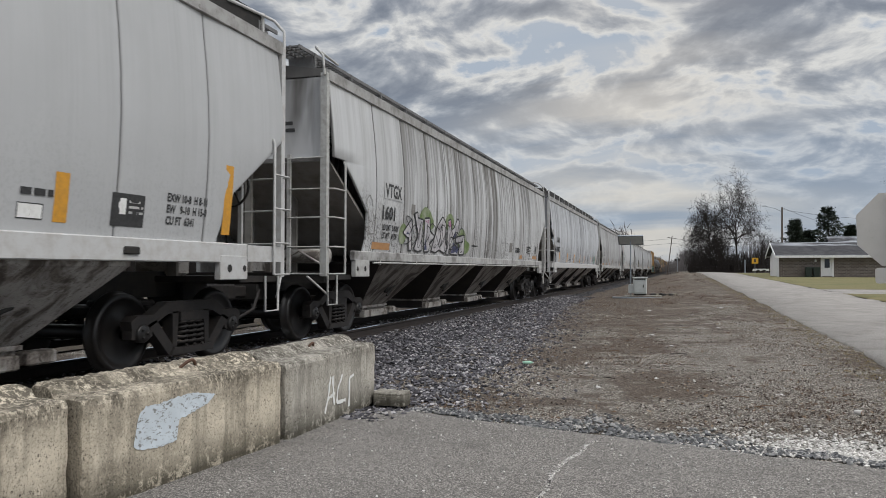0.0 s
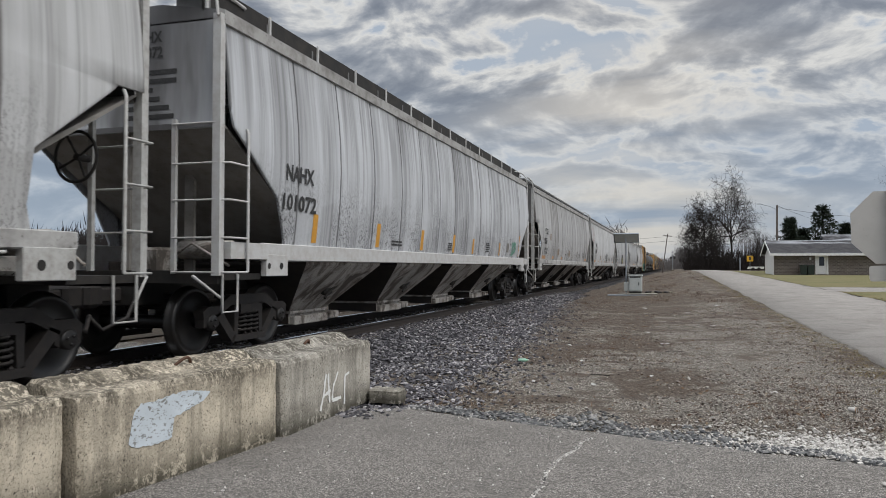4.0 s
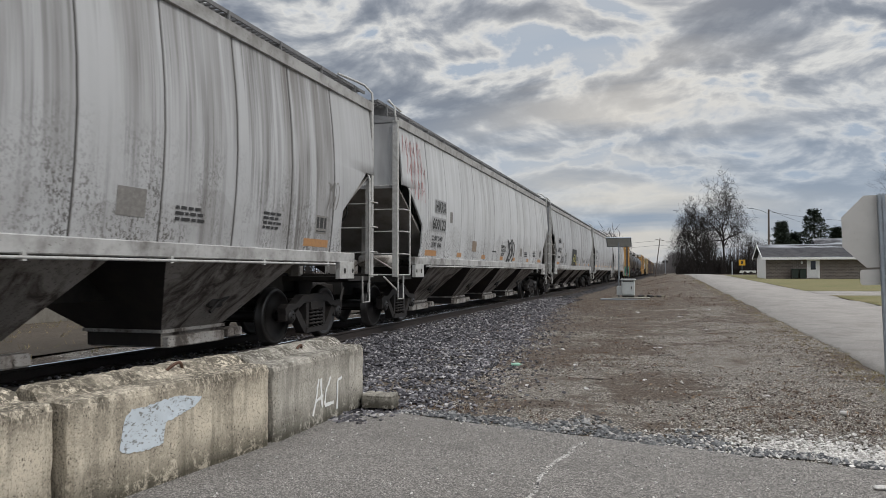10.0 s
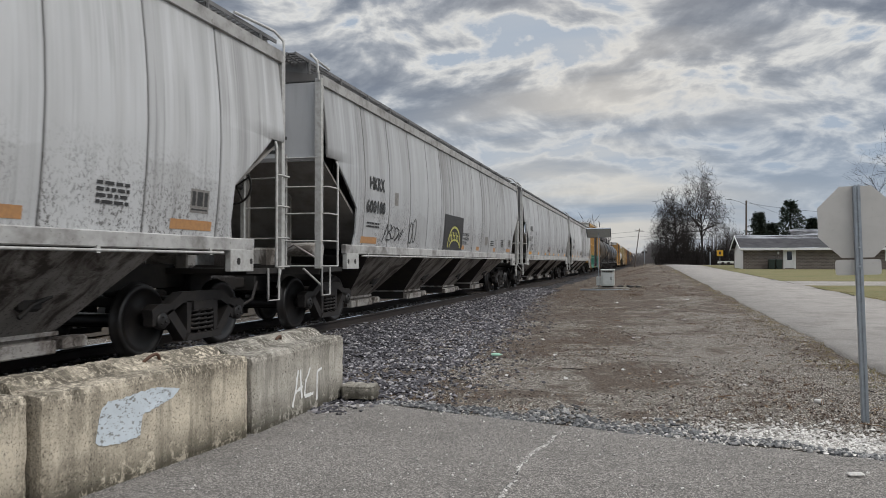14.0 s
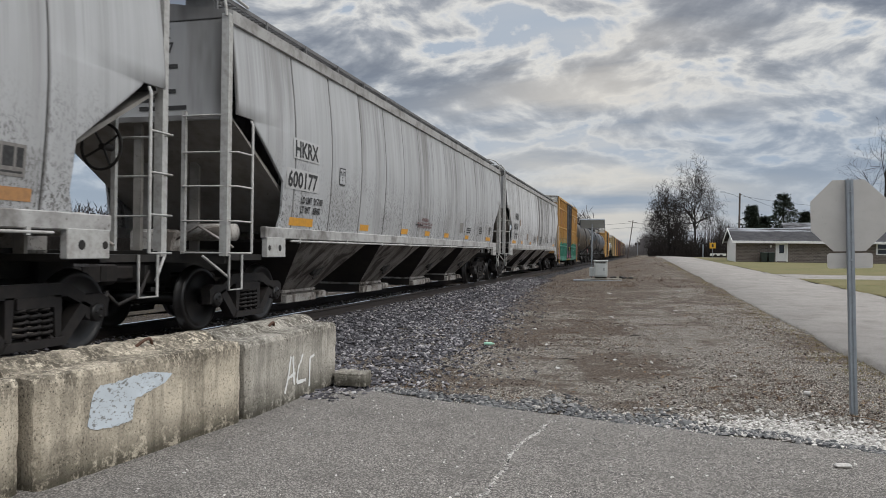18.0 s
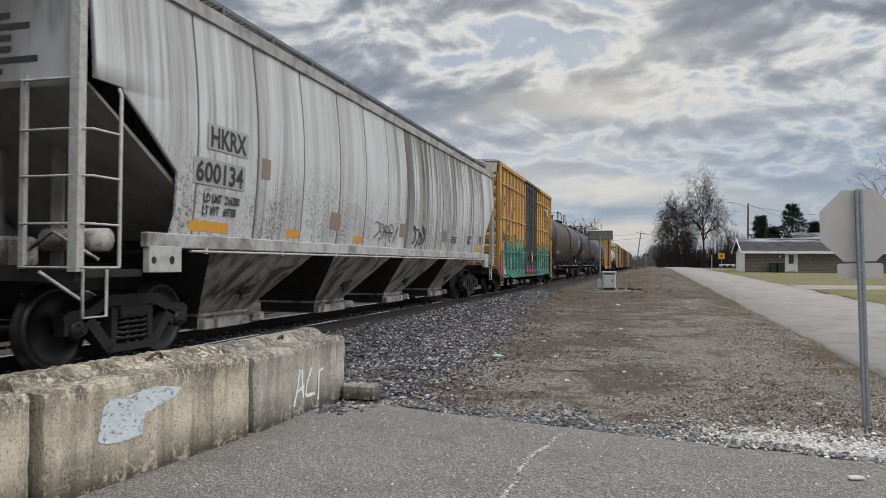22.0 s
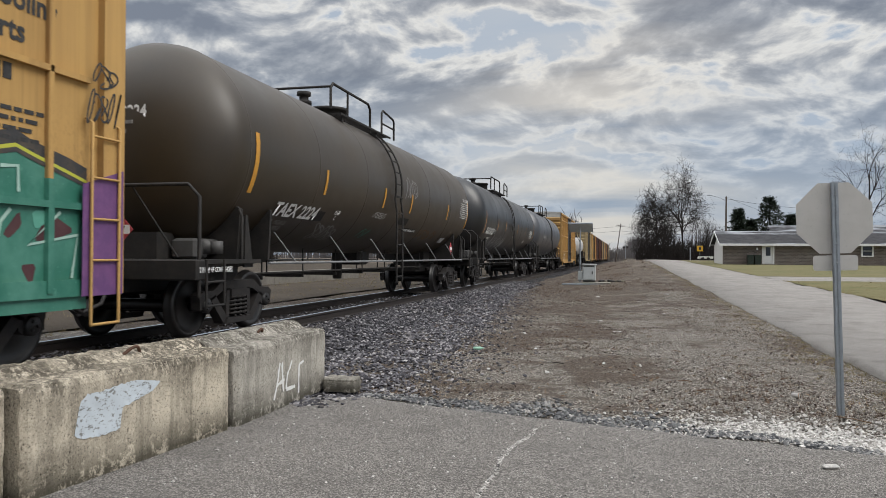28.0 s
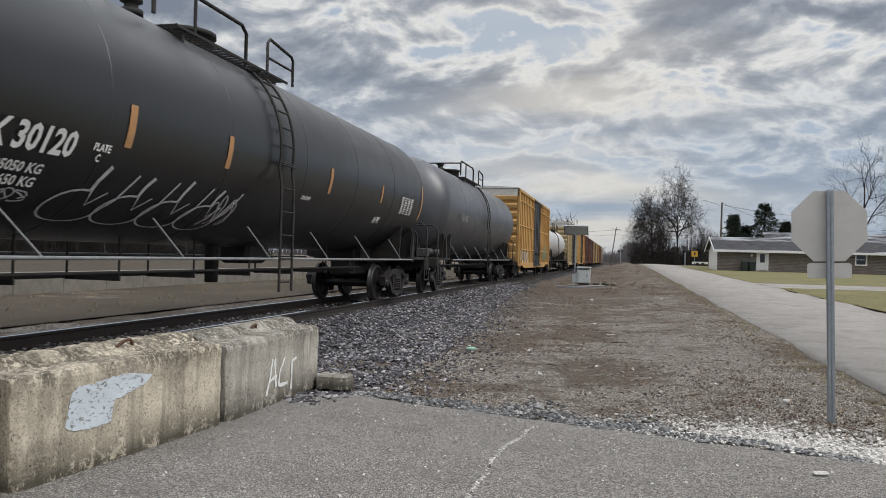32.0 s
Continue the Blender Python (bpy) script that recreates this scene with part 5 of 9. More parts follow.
    lay_on(part("paint_patch", g, M_plate, car, "dark edge of a repainted patch").data)


spray_piece(h)
strokes(M_ink, h, 5, 3.35, 7.6, 1.62, 2.25, 1.656, 11, 0.011, label="black scribbled shading in the letters")
patch(h, 3.66, 3.88, 2.33, 2.54, M_plate)
letters("EXW 10-8 H 3-9\nEW  9-4 H 15-1\nCUFT 6500", 0.12, side_at(16.26, 1.96, 1.632), M_ink, h, 0.75)
bars(h, 14.3, 1.86, 0.6, 2, seed=77)
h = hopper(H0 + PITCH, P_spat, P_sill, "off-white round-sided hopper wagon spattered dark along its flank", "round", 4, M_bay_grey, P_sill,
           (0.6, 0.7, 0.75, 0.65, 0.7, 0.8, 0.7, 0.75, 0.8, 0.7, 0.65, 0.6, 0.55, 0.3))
number(h, "NAHX", "101072", 1.38, 1.27, 2.43, 2.01, None, 0.32)
for y, w, t_ in ((2.3, 0.16, 2.0), (4.9, 0.16, 2.0), (7.48, 0.16, 2.0), (9.96, 0.16, 2.0), (11.8, 0.17, 1.96), (15.1, 0.15, 1.96), (18.2, 0.14, 2.3)):
    patch(h, y, y + w, 1.56, t_, M_yellow)
bars(h, 5.7, 1.68, 0.6, 2, seed=10)
bars(h, 9.5, 1.76, 0.4, 4, 0.03, 0.02, seed=12)
bars(h, 13.34, 1.88, 0.5, 5, 0.035, 0.025, seed=11)
patch(h, 16.19, 16.55, 1.68, 1.98, M_plate)
strokes(M_green_spray, h, 17, 16.97, 17.6, 1.6, 2.06, 1.63, 5, 0.018, label="green spray-painted tag")
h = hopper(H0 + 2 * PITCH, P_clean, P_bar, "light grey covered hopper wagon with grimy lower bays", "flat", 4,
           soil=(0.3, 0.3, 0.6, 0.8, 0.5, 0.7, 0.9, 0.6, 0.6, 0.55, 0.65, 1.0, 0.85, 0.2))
number(h, "VTGX", "1523", 2.13, 1.99, 2.62, 2.21, M_pale_plate)
weights(h, "216500", "69500")
standard_marks(h, M_orange, (5.97, 9.85), (4.44, 7.18))
patch(h, 3.57, 3.84, 2.39, 2.67, M_tan_patch)
strokes(M_plate, h, 18, 17.95, 18.4, 2.15, 2.75, 1.63, 4, 0.010)
h = hopper(H0 + 3 * PITCH, P_pale, P_bar, "pale grey covered hopper wagon with a red scrawl at its end", "flat", 4)
number(h, "HKRX", "600123", 2.33, 2.09, 2.63, 2.20, M_grey_plate)
weights(h, "216400", "69600")
q = random.Random(21)
for row, (z, n, u0) in enumerate(((3.72, 5, 0.16), (3.30, 5, 0.36), (2.86, 4, 0.56))):
    for i in range(n):
        g, u = Geo(), u0 + 0.24 * i
        ribbon(g, [(u, z + q.uniform(-.05, .1)), (u + 0.07, z + q.uniform(0.28, 0.42)), (u + 0.13, z + q.uniform(-.02, .1)), (u + 0.24, z + q.uniform(0.2, 0.36)), (u + 0.21, z - q.uniform(0.0, 0.22))], 0.011, 1.632 + 0.002 * (i % 2))
        lay_on(part("graffiti", g, M_red_spray, h, "red spray-painted scrawl").data)
standard_marks(h, M_orange)
patch(h, 3.57, 3.80, 2.42, 2.70, M_plate)
letters("DO NOT MOVE CAR\nWITH HATCHES OR\nGATES OPEN", 0.13, side_at(9.80, 1.98), M_ink, h, 0.62)
strokes(M_ink, h, 23, 10.8, 12.0, 1.56, 2.36, 1.645, 4, 0.032, label="black spray-painted scribble")
h = hopper(H0 + 4 * PITCH, P_grey, P_bar, "grey covered hopper wagon with a black painted panel", "flat", 4)
number(h, "HKRX", "600100", 2.02, 1.87, 2.65, 2.18, None)
bars(h, 1.95, 1.95, 0.8, 2, seed=25)
strokes(M_ink, h, 27, 2.9, 4.2, 1.62, 2.0, 1.64, 5, 0.015)
strokes(M_ink, h, 28, 4.7, 5.2, 1.62, 2.2, 1.64, 2, 0.015)
standard_marks(h, M_orange, (), (9.79, 11.86, 14.64))
patch(h, 7.75, 9.90, 1.54, 2.50, M_ink, 1.642, label="black painted panel")
g = Geo()
ribbon(g, [(8.90 + 0.70 * math.cos(radians(a)), 1.60 + 0.58 * math.sin(radians(a))) for a in range(0, 181, 12)], 0.03, 1.650)
ribbon(g, [(8.98 + 0.58 * math.cos(radians(a)), 1.60 + 0.22 * math.sin(radians(a))) for a in range(0, 181, 20)], 0.025, 1.650)
for i, u in enumerate((8.42, 8.60, 8.78, 8.96, 9.14, 9.32)):
    ribbon(g, [(u, 1.78 - 0.03 * (i in (0, 5))), (u - 0.02, 2.04 - 0.10 * (i in (0, 5)))], 0.028, 1.651)
for u in (8.42, 8.78, 9.14):
    ribbon(g, [(u, 1.95), (u + 0.18, 1.93)], 0.022, 1.652)
lay_on(part("graffiti", g, M_lime_, h, "yellow arched lettering on the black panel").data)
letters("DO NOT MOVE CAR\nWITH HATCHES OR\nGATES OPEN", 0.13, side_at(9.95, 1.98), M_ink, h, 0.62)
patch(h, 3.57, 3.80, 2.42, 2.70, M_plate)
h = hopper(H0 + 5 * PITCH, P_grey, P_bar, "light grey covered hopper wagon with a ruled plate mark", "flat", 4)
number(h, "HKRX", "600177", 1.75, 1.53, 2.66, 2.17, M_pale_plate)
weights(h, "217100", "68900", 2.05)
patch(h, 3.56, 3.83, 2.36, 2.67, M_ink, 1.641)
patch(h, 3.58, 3.81, 2.38, 2.65, P_grey, 1.644)
letters("PLATE\n   C", 0.1, side_at(3.59, 2.54, 1.649), M_ink, h, 0.8)
standard_marks(h, M_yellow, (), (4.80, 7.46, 9.40, 11.40, 14.0))
letters("WARNING", 0.125, side_at(8.98, 1.93), M_red_print, h, span=0.62)
letters("DO NOT APPLY VIBRATOR TO ANY PART OF CAR EXCEPT", 0.075, side_at(8.58, 1.845), M_red_print, h, span=1.45)
letters("VIBRATOR BRACKETS USE ON UNLOADED CAR ONLY", 0.075, side_at(8.66, 1.765), M_red_print, h, span=1.30)
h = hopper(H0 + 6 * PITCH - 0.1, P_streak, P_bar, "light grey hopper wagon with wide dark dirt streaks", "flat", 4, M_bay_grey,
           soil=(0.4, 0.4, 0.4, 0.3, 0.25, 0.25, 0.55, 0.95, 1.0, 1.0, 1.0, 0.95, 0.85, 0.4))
number(h, "HKRX", "600134", 2.03, 1.75, 2.63, 2.18, M_grey_plate)
weights(h, "216300", "69700", 1.95)
standard_marks(h, M_yellow, (5.78, 9.55), (4.23, 6.95))
patch(h, 3.34, 3.59, 2.37, 2.66, M_tan_patch)
strokes(M_plate, h, 36, 8.0, 9.4, 1.66, 2.0, 1.64, 5, 0.016)
strokes(M_ink, h, 37, 10.5, 11.5, 1.58, 2.06, 1.643, 4, 0.02)

# ---- boxcars ----
M_box = car_paint("boxcar_yellow", (0.53, 0.325, 0.115), 0.3, 0.4, (0.16, 0.09, 0.04), (0.33, 0.19, 0.075))
M_box_dark = worn_paint("boxcar_black_door", (0.030, 0.032, 0.038), (0.10, 0.09, 0.085), 0.5, 0.6, 4)
M_box_roof = worn_paint("galvanised_roof", (0.50, 0.49, 0.46), (0.25, 0.2, 0.15), 0.5, 0.5, 5)
M_teal = worn_paint("teal_spray", (0.03, 0.16, 0.112), (0.10, 0.28, 0.215), 0.85, 0.5, 1.6)
M_teal_dark = worn_paint("dark_teal_spray", (0.05, 0.09, 0.10), (0.09, 0.17, 0.15), 0.5, 0.6, 7)
M_black_spray = worn_paint("black_spray_haze", (0.04, 0.04, 0.042), (0.16, 0.11, 0.06), 0.5, 0.7, 5)
M_mint = worn_paint("mint_spray", (0.38, 0.55, 0.48), (0.2, 0.36, 0.3), 0.4, 0.6, 9)
M_teal_lt = worn_paint("light_teal_spray", (0.13, 0.38, 0.29), (0.05, 0.26, 0.19), 0.5, 0.6, 6)
M_blue_spray = worn_paint("blue_spray", (0.30, 0.42, 0.52), (0.5, 0.3, 0.1), 0.8, 0.6, 9)
M_maroon = worn_paint("maroon_spray", (0.07, 0.025, 0.03), (0.12, 0.06, 0.05), 0.4, 0.6, 7)
M_purple = worn_paint("purple_spray", (0.13, 0.055, 0.17), (0.25, 0.10, 0.25), 0.6, 0.6, 5)
M_magenta = worn_paint("pink_spray", (0.33, 0.08, 0.17), (0.2, 0.06, 0.12), 0.5, 0.6, 7)
M_lime = worn_paint("lime_spray", (0.50, 0.50, 0.05), (0.3, 0.4, 0.1), 0.3, 0.6, 9)
M_blue_sign = worn_paint("blue_emblem", (0.05, 0.06, 0.20), (0.2, 0.18, 0.25), 0.3, 0.6, 12)
M_red_sign = worn_paint("red_emblem", (0.42, 0.09, 0.06), (0.4, 0.2, 0.12), 0.3, 0.6, 12)
M_buff = car_paint("boxcar_buff", (0.46, 0.36, 0.20), 0.3, 0.3, (0.16, 0.12, 0.07), (0.3, 0.24, 0.14))
M_brown = car_paint("boxcar_brown", (0.16, 0.06, 0.04), 0.3, 0.3, (0.05, 0.03, 0.02), (0.12, 0.06, 0.04))


def blobs(mat, car, seed, y0, y1, z0, z1, x, n, name="graffiti", label="spray-painted letter shapes"):
    """Rounded, leaning letter-like shapes of spray paint, a few millimetres proud of the sheet."""
    q = random.Random(seed)
    g = Geo()
    for i in range(n):
        cy = y0 + (y1 - y0) * (i + q.uniform(0.3, 0.7)) / n
        w, hh = (y1 - y0) / n * q.uniform(0.35, 0.6), (z1 - z0) * q.uniform(0.3, 0.5)
        cz = q.uniform(z0 + hh, z1 - hh * 0.8)
        lean = q.uniform(-0.25, 0.35)
        m = 11
        poly = []
        for j in range(m):
            a = 2 * math.pi * j / m
            r = q.uniform(0.72, 1.15)
            zz = max(z0, min(z1, cz + hh * r * math.sin(a)))
            poly.append((cy + w * r * math.cos(a) + lean * (zz - cz), zz))
        g.prism(poly, "x", x - 0.003, x + 0.0015 * (i % 3))
    return part(name, g, mat, car, label)


def boxcar(s, L, paint, label, door=(6.66, 9.70), full=True, top=5.02):
    car = thing("boxcar", label, "freight wagon", pose(TRACK_X, s, RAIL_Z), "wagons of the train")
    W = 1.44
    g = Geo().box(W - 0.08, W - 0.04, 0.06, L - 0.06, 0.8, top - 0.02)
    g.box(-W + 0.04, -W + 0.08, 0.06, L - 0.06, 0.8, top - 0.02)
    part("side_sheet", g, paint, car)
    posts = [0.16 + 0.768 * i for i in range(1, int(L / 0.768))]
    mesh = fix_normals(Geo().bev(W - 0.045, W + 0.02, -0.035, 0.035, 0.8, top - 0.06, 0.012).mesh("side_post", paint))
    for y in posts:
        if door[0] - 0.1 < y < door[1] + 0.1 or y > L - 0.4:
            continue
        for sx in (0, 180):
            ob = part("side_post", mesh, None, car)
            ob.matrix_local = pose(0, y, 0, 0, 0, sx)
    for sx in (-1, 1):
        for z in (4.33, 2.99, 1.67):
            for a, b in ((0.5, door[0]), (door[1], L - 0.5)):
                part("side_rail", Geo().box(sx * (W - 0.01) - 0.03, sx * (W - 0.01) + 0.03, a, b, z - 0.03, z + 0.03), paint, car)
        part("top_rail", Geo().bev(sx * (W - 0.02) - 0.07, sx * (W - 0.02) + 0.07, 0.0, L, top - 0.13, top + 0.03, 0.02), paint, car)
        part("corner_post", Geo().box(sx * (W - 0.02) - 0.06, sx * (W - 0.02) + 0.06, 0.0, 0.34, 0.76, top - 0.1), paint, car)
        part("corner_post", Geo().box(sx * (W - 0.02) - 0.06, sx * (W - 0.02) + 0.06, L - 0.34, L, 0.76, top - 0.1), paint, car)
    g = Geo()
    for sx in (-1, 1):
        g.prism([(0.0, 0.92), (0.0, 0.76), (2.2, 0.76), (2.9, 0.60), (L - 2.9, 0.60), (L - 2.2, 0.76), (L, 0.76), (L, 0.92)], "x", sx * (W - 0.03) - 0.035, sx * (W - 0.03) + 0.035)
    part("side_sill", g, paint, car)
    g = Geo().prism([(-W - 0.03, top + 0.03), (W + 0.03, top + 0.03), (W - 0.1, top + 0.09), (0, top + 0.15), (-W + 0.1, top + 0.09)], "y", -0.03, L + 0.03)
    for i in range(int(L / 0.62)):
        y = 0.3 + 0.62 * i
        g.prism([(-W - 0.035, top + 0.05), (W + 0.035, top + 0.05), (W - 0.1, top + 0.115), (0, top + 0.175), (-W + 0.1, top + 0.115)], "y", y, y + 0.06)
    part("roof", g, M_box_roof, car)
    for y, d in ((0.0, 1), (L, -1)):
        g = Geo().box(-W + 0.02, W - 0.02, min(y + d * 0.04, y + d * 0.09), max(y + d * 0.04, y + d * 0.09), 0.80, top)
        part("end_wall", g, paint, car)
        rib = Geo()
        z = 1.15
        while z < top - 0.5:
            rib.prism([(y + d * 0.045, z), (y - d * 0.045, z + 0.09), (y - d * 0.045, z + 0.26), (y + d * 0.045, z + 0.36)], "x", -W + 0.12, W - 0.12)
            z += 0.44
        part("end_corrugation", rib, paint, car)
        g = Geo().box(-W + 0.02, W - 0.02, min(y, y + d * 0.04), max(y, y + d * 0.04), top - 0.38, top + 0.02)
        part("end_cap", g, M_box_roof, car, "pale end panel under the roof")
        g = Geo().box(-1.4, 1.4, min(y - d * 0.06, y + d * 0.25), max(y - d * 0.06, y + d * 0.25), 0.78, 0.98)
        g.bev(-0.3, 0.3, min(y - d * 0.3, y + d * 0.6), max(y - d * 0.3, y + d * 0.6), 0.62, 0.98, 0.03)
        part("end_sill", g, M_dark, car)
        g = Geo()
        for zz in (1.12, 1.55, 1.98, 2.41):
            g.tube([(W + 0.07, y + d * 0.12, zz), (W + 0.07, y + d * 0.55, zz)], 0.015, 6)
        for yy in (0.12, 0.55):
            g.tube([(W + 0.07, y + d * yy, 0.45), (W + 0.07, y + d * yy, 2.55), (W - 0.01, y + d * yy, 2.6)], 0.018, 6)
        g.tube([(W + 0.07, y + d * 0.12, 0.45), (W + 0.07, y + d * 0.55, 0.45)], 0.018, 6)
        part("side_ladder", g, paint, car)
        g = Geo()
        for zz in (1.2, 1.62, 2.05):
            g.tube([(0.75, y - d * 0.12, zz), (1.35, y - d * 0.12, zz)], 0.015, 6)
        g.box(-1.2, 1.2, min(y - d * 0.3, y), max(y - d * 0.3, y), 1.13, 1.17)
        g.tube([(-1.1, y - d * 0.28, 2.5), (1.1, y - d * 0.28, 2.5)], 0.015, 6)
        part("end_ladder", g, paint, car)
        coupler(car, y - d * 0.28, -d)
    part("floor_frame", Geo().box(-1.3, 1.3, 0.1, L - 0.1, 0.86, 1.05), M_dark, car)
    part("centre_sill", Geo().box(-0.2, 0.2, 0.1, L - 0.1, 0.6, 0.9), M_dark, car)
    a, b = door
    mid = (a + b) / 2
    for y0, y1 in ((a + 0.02, mid - 0.01), (mid + 0.01, b - 0.02)):
        leaf = part("door", Geo().bev(W - 0.03, W + 0.05, y0, y1, 0.80, top - 0.16, 0.02), M_box_dark, car, "black plug door")
        for z in (1.0, 1.9, 2.95, 4.0, 4.65):
            part("door_rib", Geo().box(W + 0.048, W + 0.075, y0 + 0.06, y1 - 0.06, z - 0.03, z + 0.03), M_box_dark, leaf)
        g = Geo()
        for f in (0.3, 0.72):
            yy = y0 + (y1 - y0) * f
            g.tube([(W + 0.10, yy, 0.75), (W + 0.10, yy, top - 0.25)], 0.02, 6)
            g.box(W + 0.05, W + 0.12, yy - 0.05, yy + 0.05, 1.35, 1.55)
        part("lock_rod", g, M_dark, leaf)
    part("door_track", Geo().box(W + 0.0, W + 0.09, a - 0.3, b + 0.9, top - 0.14, top - 0.05), M_box_dark, car)
    part("door_track", Geo().box(W + 0.0, W + 0.10, a - 0.1, b + 0.9, 0.72, 0.80), M_box_dark, car)
    bogie(car, 1.75, full)
    bogie(car, L - 1.75, full)
    TRAIN.append((car, s))
    return car


BX = 1.44
c = boxcar(161.6, 15.8, M_box, "yellow boxcar with black doors and teal graffiti along its lower side", (6.46, 9.68), True, 5.06)
letters("FBOX 502218", 0.21, Matrix.Translation((-0.15, -0.006, 4.74)) @ ON_END, M_ink, c, 0.85)
letters("FBOX", 0.40, side_at(1.90, 2.50, BX - 0.034), M_ink, c, 0.95)
letters("502218", 0.40, side_at(1.34, 2.08, BX - 0.034), M_ink, c, span=2.6)
letters("next\nload", 0.25, side_at(1.14, 3.75, BX - 0.034), M_ink, c, 0.85)
letters("any\nroad", 0.26, side_at(3.36, 3.72, BX - 0.034), M_ink, c, 0.85)
# crossed-bar emblem
g = Geo()
for a, b in (((1.90, 3.16), (3.12, 4.32)), ((1.90, 4.32), (3.12, 3.16))):
    ribbon(g, [a, b], 0.085, BX - 0.034)
part("emblem", g, M_red_sign, c, "crossed red bars")
g = Geo()
ribbon(g, [(1.98, 4.44), (2.51, 3.94), (3.04, 4.44)], 0.06, BX - 0.032)
ribbon(g, [(1.98, 3.04), (2.51, 3.54), (3.04, 3.04)], 0.06, BX - 0.032)
ribbon(g, [(1.80, 4.16), (2.24, 3.74), (1.80, 3.32)], 0.05, BX - 0.032)
part("emblem", g, M_blue_sign, c, "blue bars beside the red cross")
letters("Rail car Pooling", 0.29, side_at(13.08, 3.46, BX - 0.034), M_ink, c, span=1.78)
letters("Experts", 0.29, side_at(13.6, 3.16, BX - 0.034), M_ink, c, span=0.86)
bars(c, 13.62, 2.78, 0.85, 1, 0.15, 0.05, None, BX - 0.036, 43)
patch(c, 12.97, 14.96, 3.76, 4.30, M_box_dark, BX - 0.034, "emblem_panel", "dark panel with pale bars")
g = Geo()
for i in range(3):
    y = 13.06 + 0.64 * i
    g.prism([(y, 4.24), (y + 0.5, 4.24), (y + 0.5, 4.13), (y + 0.36, 4.13), (y + 0.40, 3.83), (y + 0.20, 3.83), (y + 0.20, 4.13), (y, 4.13)], "x", BX - 0.032, BX - 0.029)
    for z in (3.93, 3.98, 4.03, 4.08):
        g.box(BX - 0.032, BX - 0.029, y + 0.42, y + 0.62, z, z + 0.025)
part("emblem_bar", g, M_white, c, "pale shapes on the dark panel")
bars(c, 13.9, 2.5, 0.8, 6, 0.04, 0.05, None, BX - 0.036, 41)
bars(c, 1.15, 1.15, 0.4, 4, 0.03, 0.02, M_red_spray, BX - 0.030, 42)
strokes(M_ink, c, 44, 15.2, 15.72, 2.55, 2.95, BX + 0.046, 5, 0.011)
strokes(M_ink, c, 46, 15.28, 15.66, 2.95, 3.2, BX + 0.046, 3, 0.010)
strokes(M_red_print, c, 47, 0.05, 0.30, 2.7, 3.9, BX + 0.046, 4, 0.008)
strokes(M_ink, c, 45, 0.36, 0.7, 2.05, 2.5, BX + 0.09, 4, 0.012)


def shape(poly, mat, x, label):
    """One patch of spray paint: its outline softened, a few millimetres proud."""
    out = []
    for k_, b in enumerate(poly):
        a, d = poly[k_ - 1], poly[(k_ + 1) % len(poly)]
        out += [tuple(b[n] + (o[n] - b[n]) * 0.16 for n in (0, 1)) for o in (a, d)]
    return part("graffiti", Geo().prism(out, "x", x - 0.003, x), mat, c, label)


def line(pts, r, mat, x, label):
    return part("graffiti", ribbon(Geo(), pts, r, x), mat, c, label)


# fill of both pieces, with the uneven upper edge of the letters
EDGE_A = [(0.98, 1.70), (1.14, 2.10), (1.50, 2.16), (1.77, 2.04), (1.89, 2.10), (2.38, 2.22), (2.74, 2.06), (3.33, 2.06), (3.53, 2.36), (3.97, 2.34), (4.16, 2.12), (4.85, 2.26), (5.18, 2.13), (5.58, 2.24), (5.76, 2.12), (6.30, 2.28), (6.42, 1.9)]
EDGE_B = [(9.80, 1.90), (10.3, 2.06), (10.67, 2.0), (11.04, 2.02), (11.22, 1.96), (11.44, 1.93), (11.71, 2.02), (11.94, 2.14), (12.31, 2.14), (12.61, 2.22), (12.88, 2.18), (13.08, 2.05), (13.38, 1.98), (13.73, 2.13), (13.94, 2.06), (14.36, 2.16), (14.56, 2.10), (15.05, 1.97), (15.3, 1.9)]
for edge_, lift in ((EDGE_A, 0.05), (EDGE_B, 0.20)):
    a, b = edge_[0][0], edge_[-1][0]
    for up, mat, x, lb in ((lift, M_black_spray, BX - 0.034, "black spray haze over the letters"), (0.05 if lift > 0.1 else 0.0, M_lime, BX - 0.0325, "lime outline along the letters"), (0.0, M_teal, BX - 0.031, "teal spray-painted lettering")):
        part("graffiti", Geo().prism([(b, 0.62), (a, 0.62)] + [(u, w + up + (0.05 * math.sin(u * 9) if up > 0.1 else 0.0)) for u, w in edge_], "x", x - 0.003, x), mat, c, lb)
